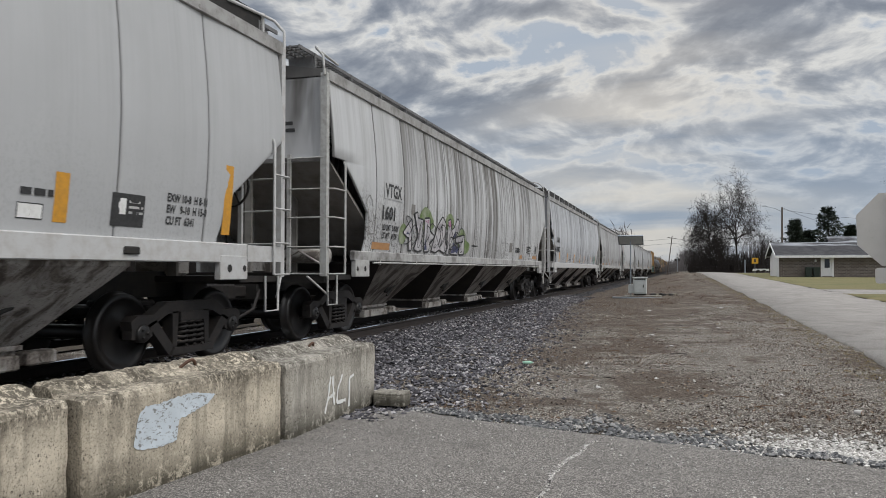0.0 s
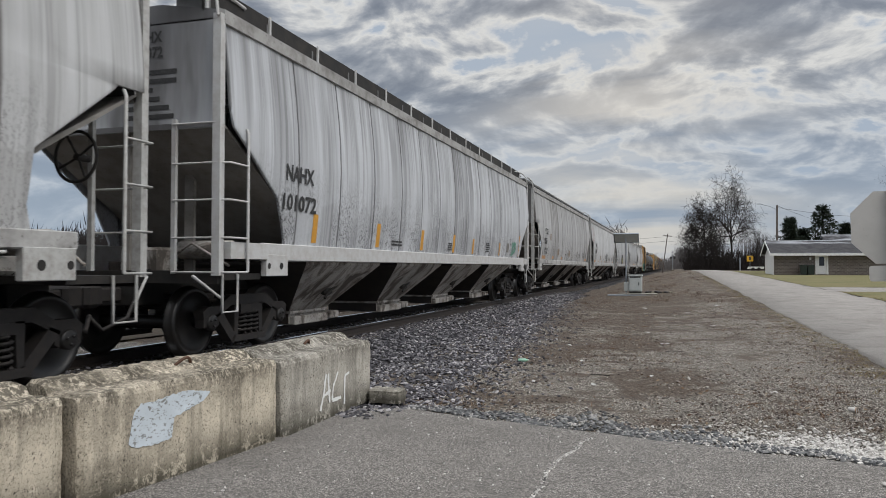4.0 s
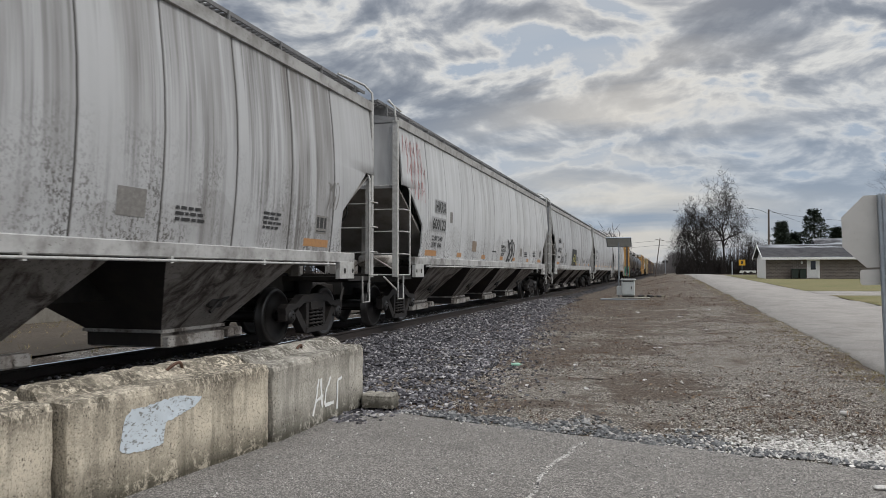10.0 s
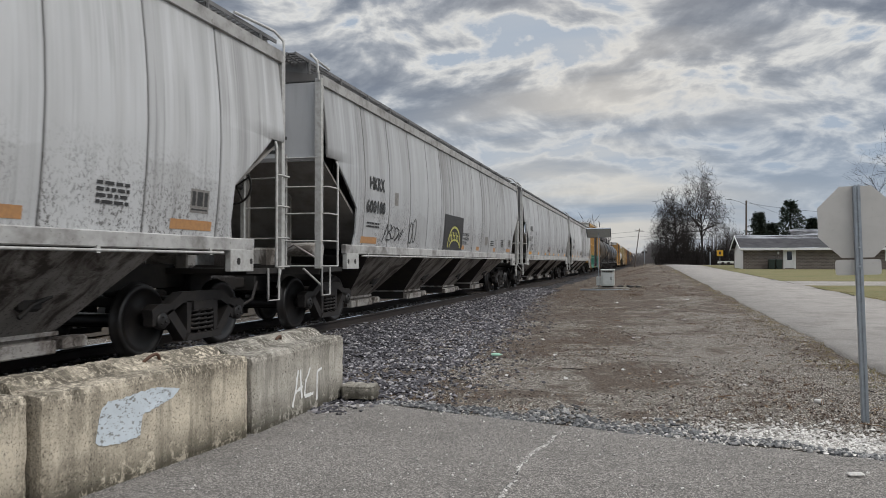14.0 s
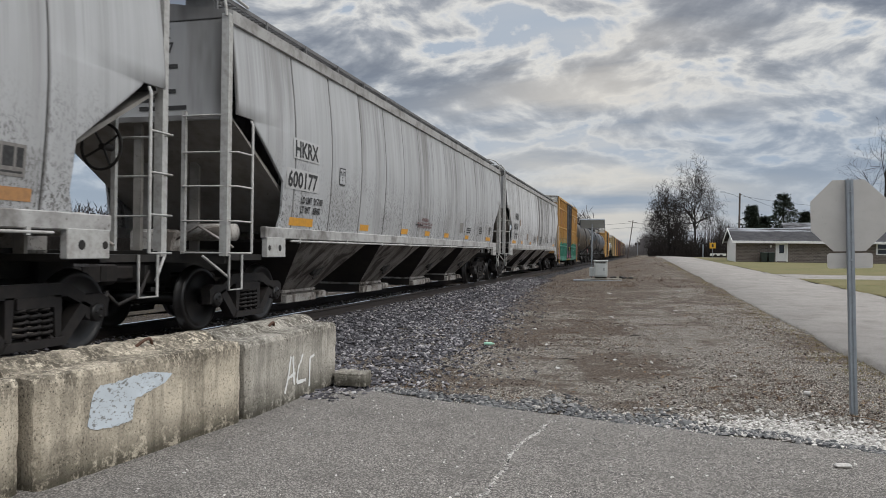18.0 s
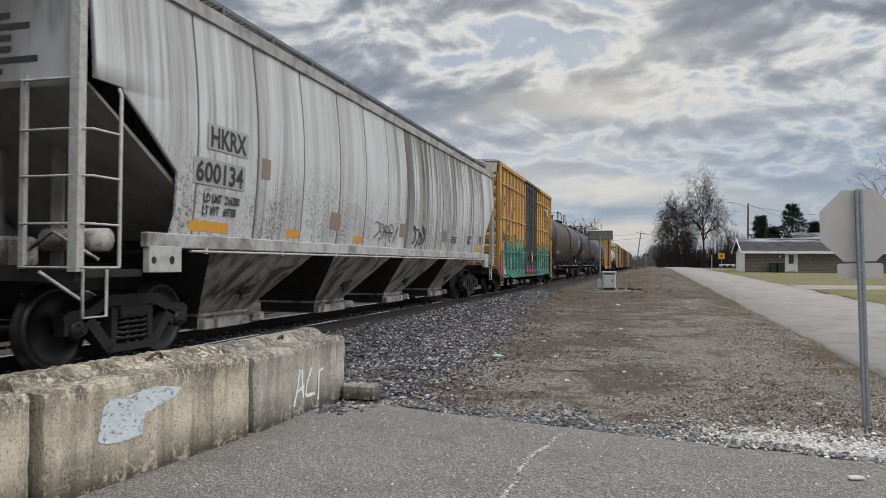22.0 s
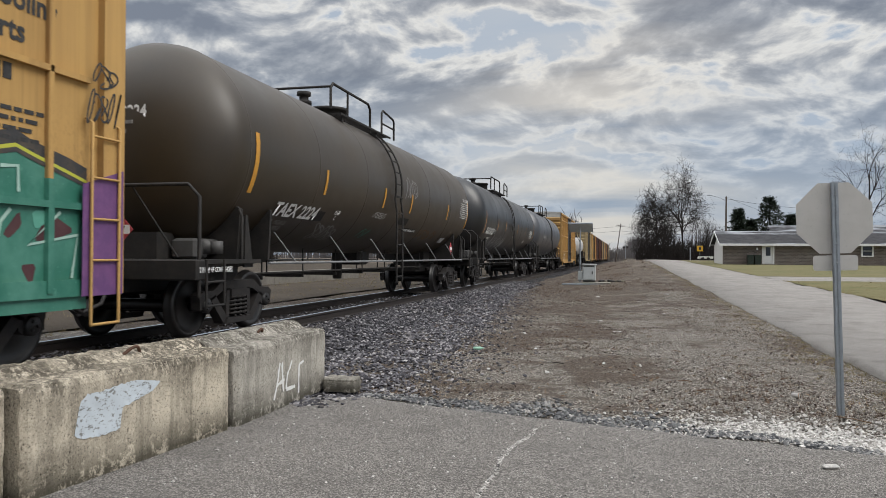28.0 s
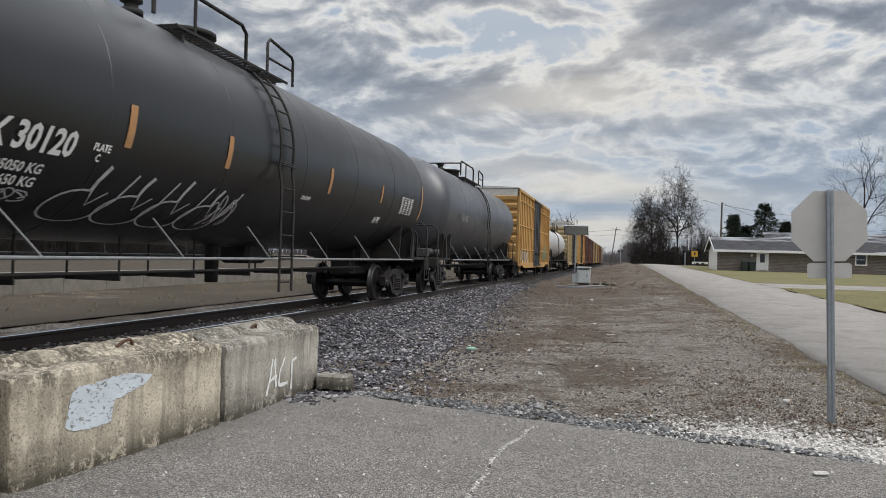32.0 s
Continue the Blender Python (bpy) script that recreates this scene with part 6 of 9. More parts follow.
# dark gaps between the letters
for poly in (((1.56, 2.13), (1.77, 2.04), (1.78, 1.71), (1.6, 1.74)), ((3.97, 2.34), (4.11, 2.17), (4.12, 1.8), (3.89, 1.92)), ((4.91, 2.24), (5.18, 2.08), (5.08, 1.85)), ((6.28, 2.2), (6.40, 2.1), (6.42, 1.67), (6.27, 1.77)),
             ((3.39, 1.17), (3.64, 1.11), (3.94, 0.93), (3.92, 0.72), (3.70, 0.72), (3.61, 0.9)), ((4.09, 1.19), (4.47, 1.26), (4.53, 0.88), (4.19, 0.97)), ((5.55, 1.25), (6.15, 1.25), (6.04, 0.95), (5.55, 1.0)), ((1.56, 1.16), (1.76, 1.18), (1.8, 1.01), (1.56, 1.01)),
             ((11.65, 1.60), (12.05, 1.62), (12.01, 1.42), (11.69, 1.33)), ((12.29, 1.42), (12.6, 1.45), (12.42, 1.07), (12.23, 1.08)), ((11.56, 1.06), (12.17, 1.05), (12.22, 0.88), (11.53, 0.89)), ((12.89, 1.66), (13.34, 1.58), (13.32, 1.32), (12.9, 1.5)), ((12.93, 1.18), (13.19, 1.16), (13.3, 0.91), (13.05, 0.81), (12.91, 0.95)),
             ((13.69, 1.45), (13.89, 1.49), (13.84, 1.03), (13.7, 1.16)), ((14.58, 1.31), (14.78, 1.59), (15.14, 1.42), (14.78, 1.3)), ((11.17, 1.47), (11.4, 1.5), (11.23, 1.18), (11.06, 0.92)), ((14.22, 1.37), (14.41, 1.59), (14.44, 1.45), (14.29, 1.32)), ((14.42, 1.08), (14.62, 1.09), (14.56, 0.86)), ((11.0, 1.96), (11.17, 1.94), (11.16, 1.74), (11.0, 1.73))):
    shape(poly, M_maroon, BX - 0.0285, "dark maroon gap between letters")
# shaded and lighter faces
for poly in (((1.02, 1.62), (1.20, 2.0), (1.54, 2.1), (1.56, 1.74)), ((2.13, 1.6), (2.54, 1.6), (2.48, 1.03)), ((3.30, 1.6), (3.56, 1.6), (3.5, 1.25), (3.2, 1.2)), ((4.6, 1.62), (4.95, 1.6), (4.9, 1.2), (4.55, 1.25)), ((5.1, 1.62), (5.5, 1.6), (5.45, 1.05), (5.2, 1.0)), ((12.05, 2.06), (12.3, 2.04), (12.36, 1.72), (12.1, 1.72)), ((13.1, 1.98), (13.4, 1.93), (13.62, 1.74), (13.1, 1.74)), ((14.0, 2.0), (14.15, 2.0), (14.16, 1.74), (13.95, 1.74)), ((10.4, 1.6), (10.7, 1.6), (10.65, 1.0), (10.45, 1.0))):
    shape(poly, M_teal_dark, BX - 0.0278, "dark teal letter shading")
for poly in (((2.4, 2.16), (2.7, 2.04), (2.66, 1.74), (2.3, 1.74)), ((4.2, 1.98), (4.62, 2.16), (4.7, 1.76), (4.24, 1.76)), ((2.7, 1.36), (2.98, 1.40), (2.85, 0.97), (2.66, 0.9)), ((5.3, 2.05), (5.54, 2.18), (5.7, 1.78), (5.3, 1.76)), ((11.5, 1.32), (12.2, 1.46), (12.16, 1.12), (11.52, 1.1)), ((12.62, 2.1), (12.8, 2.0), (12.82, 1.74), (12.6, 1.74)), ((14.55, 1.6), (14.9, 1.6), (14.6, 1.4)), ((13.95, 1.6), (14.15, 1.6), (14.15, 1.0), (13.95, 1.0))):
    shape(poly, M_teal_lt, BX - 0.0262, "lighter teal letter face")
for edge_ in (EDGE_A, EDGE_B):
    line([(u, w - 0.01) for u, w in edge_], 0.022, M_black_spray, BX - 0.0255, "dark outline along the letters")
# thin white highlights
for pts in (((0.94, 0.89), (1.03, 1.18), (1.0, 1.62), (1.17, 1.97), (1.14, 2.08)), ((1.83, 2.0), (1.81, 1.72)), ((3.44, 2.3), (3.58, 1.77), (3.86, 1.73)), ((4.16, 1.98), (4.21, 1.81), (4.65, 2.18), (4.83, 2.23)), ((5.04, 1.72), (5.24, 2.05), (5.50, 2.2)), ((2.54, 1.6), (2.69, 1.38), (2.99, 1.42), (2.85, 0.95), (2.63, 0.82)),
            ((3.34, 1.43), (3.72, 1.44), (3.72, 1.59)), ((4.09, 1.19), (4.48, 0.88), (4.94, 0.96)), ((1.38, 1.32), (1.47, 1.15), (1.77, 0.9)), ((6.30, 0.99), (6.40, 1.58)), ((12.11, 2.04), (12.23, 2.02), (12.34, 1.92), (12.36, 1.73)), ((11.63, 1.56), (11.65, 1.33), (12.22, 1.48), (12.17, 1.1), (11.52, 1.08), (11.49, 0.9)),
            ((12.93, 2.0), (13.18, 1.92), (13.62, 1.93), (13.64, 1.75)), ((12.9, 1.13), (12.88, 0.98), (13.01, 0.81), (13.3, 0.8)), ((14.18, 1.98), (14.38, 2.0), (14.39, 1.76)), ((14.30, 1.60), (14.19, 1.48), (14.16, 1.34)), ((13.69, 1.60), (13.7, 1.13), (13.9, 0.96)), ((14.92, 1.60), (14.51, 1.27), (15.16, 1.38), (15.08, 0.94)), ((11.28, 1.90), (11.42, 1.84)), ((12.85, 1.43), (13.27, 1.34)), ((10.2, 1.6), (10.28, 1.2), (10.5, 1.0)), ((10.8, 1.95), (10.72, 1.75))):
    line(pts, 0.018, M_mint, BX - 0.0215, "white highlight stroke")
for u, w, r_ in ((11.72, 1.40, 0.04), (12.30, 1.12, 0.035), (13.75, 2.06, 0.03), (11.62, 2.06, 0.035), (13.0, 1.52, 0.05)):
    part("graffiti", Geo().prism([(u + r_ * math.cos(i * 0.785), w + r_ * math.sin(i * 0.785)) for i in range(8)], "x", BX - 0.026, BX - 0.021), M_lime, c, "lime dot")
for i in range(1, 20):
    y = 0.16 + 0.768 * i
    if 1.0 < y < 6.4 or 9.8 < y < 15.2:
        part("graffiti", Geo().box(BX - 0.03, BX + 0.0225, y - 0.038, y + 0.038, 0.80, 1.90 + 0.2 * noise.noise((y * 1.7, 2, 0))), M_teal, c, "teal spray paint over a post")
for a, b, lo0, lo1, k0, k1 in ((1.0, 6.44, 0.76, 0.60, 2.2, 2.9), (9.72, 15.2, 0.60, 0.76, 12.9, 13.6)):
    part("graffiti", Geo().box(BX - 0.03, BX + 0.0225, a, b, 1.636, 1.704), M_teal, c, "teal spray paint over the side rail")
    part("graffiti", Geo().prism([(a, 0.924), (a, lo0 - 0.008), (k0, lo0 - 0.008), (k1, lo1 - 0.008), (b, lo1 - 0.008), (b, 0.924)], "x", BX + 0.0, BX + 0.0075), M_teal, c, "teal spray paint over the sill")
part("graffiti", Geo().prism([(0.02, 0.72), (0.98, 0.72), (0.98, 1.62), (0.45, 1.42), (0.02, 1.30)], "x", BX + 0.042, BX + 0.045), M_purple, c, "purple spray paint")
blobs(M_magenta, c, 62, 0.25, 1.0, 0.8, 1.6, BX + 0.048, 2, "graffiti", "pink spray paint")
part("graffiti", Geo().prism([(0.02, 1.30), (0.45, 1.42), (0.98, 1.62), (0.98, 1.80), (0.45, 1.66), (0.02, 1.50)], "x", BX + 0.042, BX + 0.044), M_black_spray, c, "black spray band above the purple")
part("graffiti", Geo().prism([(0.40, 1.66), (0.62, 1.72), (0.60, 2.02), (0.42, 1.98)], "x", BX + 0.042, BX + 0.044), M_yellow, c, "orange spray patch")
part("notice", Geo().box(BX + 0.012, BX + 0.016, 1.06, 1.52, 0.76, 0.98), M_pale_plate, c, "small pale notice on the sill")
part("graffiti", Geo().prism([(15.15, 0.75), (15.78, 0.75), (15.78, 2.1), (15.15, 1.9)], "x", BX + 0.042, BX + 0.045), M_purple, c, "purple spray paint")
part("graffiti", Geo().prism([(6.5, 0.80), (9.6, 0.80), (9.6, 0.98), (8.6, 1.12), (7.6, 1.0), (6.5, 1.1)], "x", BX + 0.052, BX + 0.056), M_magenta, c, "pink spray paint across the doors")
blobs(M_lime, c, 61, 7.6, 8.3, 1.15, 1.85, BX + 0.080, 3, "graffiti", "lime spray paint")
part("graffiti", Geo().prism([(12.28, 2.96), (12.78, 2.94), (12.66, 2.74), (12.80, 2.60), (12.58, 2.46), (12.66, 2.26), (12.50, 2.46), (12.46, 2.62), (12.30, 2.72)], "x", BX - 0.038, BX - 0.034), M_blue_spray, c, "pale blue spray drip")
c = boxcar(234.5, 17.2, M_box, "yellow boxcar with black doors behind the tank wagons", (7.4, 10.4), True, 4.9)
blobs(M_teal_dark, c, 71, 1.2, 4.5, 0.9, 1.7, BX - 0.026, 8)
blobs(M_teal, c, 73, 13.0, 16.6, 0.8, 2.2, BX - 0.024, 7)
strokes(M_white, c, 72, 1.2, 4.8, 0.85, 1.6, BX - 0.02, 8, 0.025)

# ---- tank wagons ----
def tank_paint(name, base, dust, gloss=0.3, spec=0.9):
    k = Mat(name, 0.35, spec=spec)
    n1 = k.noise(0.8, 5, 0.6)
    n2 = k.noise(1.0, 4, 0.6, (1, 5, 1))
    c = k.mix(k.ramp(n1, (0.35, 0.0), (0.7, 0.8)), base, dust)
    c = k.mix(k.math("MULTIPLY", k.ramp(n2, (0.52, 0.0), (0.75, 1.0)), 0.4), c, tuple(v * 0.6 for v in base))
    sp = k.ramp(k.noise(40, 3, 0.7), (0.62, 0.0), (0.7, 0.35))
    c = k.mix(sp, c, dust)
    k.color(c).bump(n1, 0.05, 0.02)
    k.rough(k.ramp(n1, (0.3, gloss), (0.7, gloss + 0.14)))
    return k.m


M_tank_b = tank_paint("tank_brown_black", (0.030, 0.0208, 0.0108), (0.050, 0.0355, 0.0195), 0.38, 0.65)
M_tank_k = tank_paint("tank_black", (0.0030, 0.0032, 0.0040), (0.006, 0.0066, 0.0084), 0.30, 0.85)
M_tank_g = tank_paint("tank_grey_black", (0.045, 0.048, 0.056), (0.07, 0.073, 0.083))
M_tank_w = tank_paint("tank_white", (0.55, 0.55, 0.54), (0.40, 0.38, 0.35))
M_placard = worn_paint("red_placard", (0.40, 0.05, 0.06), (0.3, 0.1, 0.1), 0.3, 0.5, 20)
M_rail_grey = worn_paint("dull_grey_pipe", (0.22, 0.225, 0.23), (0.08, 0.075, 0.07), 0.5, 0.5, 10)


def tank(s, paint, label, TL=17.7, R=1.56, ZC=2.80, frame=None, full=True, fit=7.9):
    car = thing("tank_wagon", label, "tank wagon", pose(TRACK_X, s, RAIL_Z), "wagons of the train")
    fr = frame or M_dark
    ya, yb = 1.2, TL - 1.2
    prof = [(ya - 0.78 * math.sin(a), R * math.cos(a)) for a in [math.pi / 2 * (1 - i / 9) for i in range(10)]]
    prof += [(ya + (yb - ya) * i / 8, R) for i in range(1, 9)]
    prof += [(yb + 0.78 * math.sin(math.pi / 2 * i / 9), R * math.cos(math.pi / 2 * i / 9)) for i in range(1, 10)]
    shell = part("tank_shell", Geo().lathe(prof, (0, 0, ZC), "y", 56), paint, car)
    for i in range(7):
        y = ya + 0.02 + (yb - ya - 0.04) * i / 6
        g = Geo().lathe([(y - 0.018, R), (y - 0.01, R + 0.005), (y + 0.01, R + 0.005), (y + 0.018, R)], (0, 0, ZC), "y", 56)
        part("weld_seam", g, paint, shell)
    # running rail, stub sills, saddles and end frames
    for y, d in ((0.0, 1), (TL, -1)):
        g = Geo().bev(-0.26, 0.26, min(y - d * 0.2, y + d * 3.2), max(y - d * 0.2, y + d * 3.2), 0.66, 1.02, 0.02)
        g.bev(-1.45, 1.45, min(y, y + d * 0.22), max(y, y + d * 0.22), 0.84, 1.12, 0.02)
        g.box(-1.45, 1.45, min(y + d * 0.2, y + d * 1.75), max(y + d * 0.2, y + d * 1.75), 1.06, 1.12)
        part("end_frame", g, fr, car)
        for sx in (-1, 1):
            g = Geo().prism([(y + d * 1.34, 1.0), (y + d * 1.60, 1.0), (y + d * 1.42, 1.78), (y + d * 1.36, 1.78)], "x", sx * 1.38 - 0.02, sx * 1.38 + 0.02)
            part("side_gusset", g, fr, car)
            g = Geo().prism([(sx * 0.3, 0.9), (sx * 1.28, 1.1), (sx * 1.32, 1.9), (sx * 1.2, 1.95), (sx * 0.8, 1.5), (sx * 0.3, 1.42)], "y", min(y + d * 2.3, y + d * 2.36), max(y + d * 2.3, y + d * 2.36))
            part("saddle_plate", g, fr, car)
            g = Geo().prism([(sx * 0.25, 1.02), (sx * 1.28, 1.05), (sx * 1.34, 1.86), (sx * 1.22, 1.94), (sx * 0.85, 1.62), (sx * 0.25, 1.45)], "y", min(y + d * 1.3, y + d * 1.38), max(y + d * 1.3, y + d * 1.38))
            part("saddle_plate", g, fr, car)
        g = Geo().box(-0.5, 0.5, min(y + d * 0.5, y + d * 3.1), max(y + d * 0.5, y + d * 3.1), 1.0, 1.5)
        part("saddle", g, fr, car, "welded cradle under the tank")
        g = Geo()
        g.tube([(-1.42, y + d * 0.1, 1.1), (-1.42, y + d * 0.1, 1.95), (-1.25, y + d * 0.1, 2.12), (1.25, y + d * 0.1, 2.12), (1.42, y + d * 0.1, 1.95), (1.42, y + d * 0.1, 0.62)], 0.026, 8)
        g.tube([(1.5, y + d * 0.15, 0.5), (1.5, y + d * 0.15, 1.12)], 0.018, 6)
        g.tube([(1.5, y + d * 0.6, 0.5), (1.5, y + d * 0.6, 1.12)], 0.018, 6)
        for z in (0.5, 0.82):
            g.tube([(1.5, y + d * 0.15, z), (1.5, y + d * 0.6, z)], 0.018, 6)
        g.tube([(1.43, y + d * 1.2, 1.1), (1.43, y + d * 1.2, 1.75), (1.35, y + d * 1.25, 1.85)], 0.02, 6)
        g.tube([(0.4, y + d * 0.1, 2.1), (1.0, y + d * 0.25, 1.15)], 0.014, 5)
        part("end_handrail", g, fr, car)
        g = Geo()
        if d == 1:
            g.bev(0.55, 0.95, 0.75, 1.1, 1.12, 1.42, 0.04)
            g.lathe([(-0.2, 0.0), (-0.2, 0.12), (0.25, 0.12), (0.25, 0.0)], (0.9, 1.15, 1.30), "y", 12)
            g.lathe([(0, 0), (0, 0.09), (0.18, 0.09), (0.18, 0)], (1.2, 0.9, 1.2), "z", 10)
            part("brake_valve", g, worn_paint("valve_grey", (0.07, 0.068, 0.066), (0.03, 0.028, 0.026), 0.5) if "valve_grey" not in bpy.data.materials else bpy.data.materials["valve_grey"], car, "grey brake valve on the end platform")
        coupler(car, y - d * 0.18, -d)
    g = Geo()
    for sx in (-1, 1):
        g.tube([(sx * 1.50, 1.9, 1.06), (sx * 1.50, TL - 1.9, 1.06)], 0.024, 6)
        for i in range(6):
            y = 2.9 + i * (TL - 5.8) / 5
            g.tube([(sx * 1.50, y, 1.06), (sx * 1.27, y - 0.35, 1.55)], 0.014, 5)
    part("side_handrail", g, M_rail_grey if paint is not M_tank_w else fr, car, "pale handrail along the tank's foot")
    g = Geo().tube([(0.5, 3.2, 0.85), (0.5, TL - 3.2, 0.85)], 0.025, 6)
    g.tube([(-0.3, 3.2, 0.78), (-0.3, TL - 3.2, 0.78)], 0.03, 6)
    for i in range(7):
        y = 3.6 + i * (TL - 7.2) / 6
        g.box(-0.32, 0.52, y - 0.012, y + 0.012, 0.74, 0.8)
        g.tube([(0.5, y, 0.76), (0.5, y, 1.5)], 0.016, 5)
        g.tube([(-0.3, y, 0.76), (-0.3, y, 1.5)], 0.016, 5)
    g.bev(-0.3, 0.3, TL / 2 + 0.3, TL / 2 + 1.1, 0.95, 1.5, 0.06)
    g.lathe([(0.62, 0.0), (0.62, 0.11), (1.5, 0.13)], (0, TL / 2 - 0.4, 0), "z", 12)
    part("brake_rigging", g, M_dark, car, "brake rods and outlet valve below the tank")
    # top fittings
    yc = fit
    top = ZC + R
    g = Geo().lathe([(top - 0.12, 0.42), (top + 0.22, 0.42), (top + 0.22, 0.46), (top + 0.29, 0.46), (top + 0.31, 0.3), (top + 0.32, 0.0)], (0, yc - 0.05, 0), "z", 20)
    part("manway", g, fr, car)
    g = Geo().lathe([(top - 0.05, 0.12), (top + 0.12, 0.12), (top + 0.12, 0.17), (top + 0.2, 0.17), (top + 0.22, 0.1), (top + 0.3, 0.1), (top + 0.32, 0.16), (top + 0.4, 0.15), (top + 0.42, 0.0)], (0, yc - 1.45, 0), "z", 14)
    part("safety_valve", g, fr, car)
    for sx in (-1, 1):
        g = Geo()
        for i in range(26):
            y = yc - 1.9 + i * 3.4 / 26
            g.box(sx * 0.80 - 0.24, sx * 0.80 + 0.24, y, y + 0.03, top - 0.20, top - 0.175)
        for a in (0.57, 0.80, 1.03):
            g.box(sx * a - 0.012, sx * a + 0.012, yc - 1.9, yc + 1.5, top - 0.21, top - 0.17)
        for y in (yc - 1.7, yc + 0.5):
            g.box(sx * 0.8 - 0.2, sx * 0.8 + 0.2, y, y + 0.05, top - 0.5, top - 0.2)
        part("platform", g, M_dark, car, "open steel grating platform")
    g = Geo()
    for sx in (-1, 1):
        g.tube([(sx * 1.0, yc - 2.35, top - 0.18), (sx * 1.0, yc - 2.35, top + 0.26), (sx * 1.0, yc - 2.25, top + 0.36), (sx * 1.0, yc - 0.1, top + 0.36), (sx * 1.0, yc + 0.05, top + 0.26), (sx * 1.0, yc + 0.05, top - 0.3)], 0.03, 8)
        g.tube([(sx * 1.12, yc + 0.55, top - 0.25), (sx * 1.12, yc + 0.55, top + 0.26), (sx * 1.12, yc + 0.63, top + 0.34), (sx * 1.12, yc + 1.45, top + 0.26), (sx * 1.12, yc + 1.52, top + 0.2), (sx * 1.12, yc + 1.52, top - 0.25)], 0.026, 8)
        g.tube([(sx * 1.12, yc + 0.55, top + 0.02), (sx * 1.12, yc + 1.52, top + 0.02)], 0.02, 6)
        g.tube([(sx * 1.0, yc - 1.4, top - 0.2), (sx * 1.0, yc - 1.4, top + 0.36)], 0.024, 6)
    g.tube([(-1.0, yc - 2.35, top + 0.28), (1.0, yc - 2.35, top + 0.28)], 0.026, 6)
    part("platform_railing", g, M_dark, car, "black pipe railing round the top platform")
    g = Geo()
    for yy in (yc + 0.08, yc + 0.53):
        arc = [(math.sin(a) * (R + 0.09), yy, ZC + math.cos(a) * (R + 0.09)) for a in [0.75 + i * 0.1 for i in range(11)]]
        g.tube(arc + [(R + 0.11, yy, 2.2), (R + 0.11, yy, 0.55)], 0.022, 6)
    for i in range(12):
        if i < 6:
            a = 0.85 + i * 0.17
            p = (math.sin(a) * (R + 0.09), ZC + math.cos(a) * (R + 0.09))
        else:
            p = (R + 0.11, 2.55 - (i - 6) * 0.37)
        g.tube([(p[0], yc + 0.08, p[1]), (p[0], yc + 0.53, p[1])], 0.015, 6)
    part("ladder", g, M_dark, car, "black steel ladder up the tank's side")
    bogie(car, 1.75, full)
    bogie(car, TL - 1.75, full)
    TRAIN.append((car, s))
    return car


TR, TZ = 1.568, 2.80


def shell(deg, out=0.0):
    """Place across the shell (x, z) for a height named in degrees on a round of 1.488 m about 2.90 m."""
    s = (2.90 + 1.488 * math.sin(radians(deg)) - TZ) / TR
    a = math.asin(max(-1.0, min(1.0, s)))
    return (TR + out) * math.cos(a), TZ + (TR + out) * math.sin(a), a


def wrap(me):
    """Bends flat strokes, whose z runs along the shell, onto it."""
    for v in me.vertices:
        x, z, a = shell(math.degrees(v.co.z / 1.489), v.co.x)
        v.co = (x, v.co.y, z)


def tank_strokes(mat, parent, seed, y0, y1, d0, d1, n, r, label):
    """Looping spray lines that follow the shell."""
    ob = strokes(mat, parent, seed, y0, y1, radians(d0) * 1.489, radians(d1) * 1.489, 0.0, n, r, "graffiti", label)
    wrap(ob.data)
    return ob


def on_tank(y, deg):
    """A place on the shell."""
    x, z, a = shell(deg, 0.008)
    return Matrix.Translation((x, y, z)) @ Matrix.Rotation(-a, 4, "Y") @ ON_SIDE


def tank_text(text, size, y, deg, car, mat=None, width=0.8, span=None):
    letters(text, size, on_tank(y, deg), mat or M_white, car, width, span=span)


def tank_stripe(y, w, d0, d1, car, mat):
    g = Geo()
    rings = [[(shell(a)[0], y, shell(a)[1]), (shell(a)[0], y + w, shell(a)[1])] for a in [d0 + (d1 - d0) * i / 6 for i in range(7)]]
    g.loft(rings, closed=False)
    part("reflector_stripe", g, mat, car, "amber reflective stripe")


def placard(car, x, z, y=0.66):
    ob = part("placard", Geo().prism([(0, -0.22), (0.22, 0), (0, 0.22), (-0.22, 0)], "y", 0, 0.012), M_placard, car, "red diamond hazard placard")
    ob.location = (x, y, z)
    g = Geo().box(-0.17, 0.17, -0.004, 0.0, -0.06, 0.06)
    part("number_panel", g, M_white, ob)
    letters("1987", 0.13, Matrix.Translation((-0.135, -0.006, -0.045)) @ ON_END, M_ink, ob, 0.9)


M_tag = worn_paint("pale_spray_tag", (0.36, 0.35, 0.34), (0.12, 0.11, 0.10), 0.6, 0.8, 12)
M_jet = worn_paint("jet_black_paint", (0.004, 0.004, 0.004), (0.012, 0.011, 0.010), 0.4, 0.6, 9)
M_tan_spray = worn_paint("faint_orange_spray", (0.16, 0.10, 0.05), (0.08, 0.05, 0.03), 0.5, 0.7, 9)
t = tank(178.9, M_tank_b, "brown-black tank wagon with amber stripes and white lettering")
tank_text("TAEX 2224", 0.37, 2.42, -45, t, None, span=1.72)

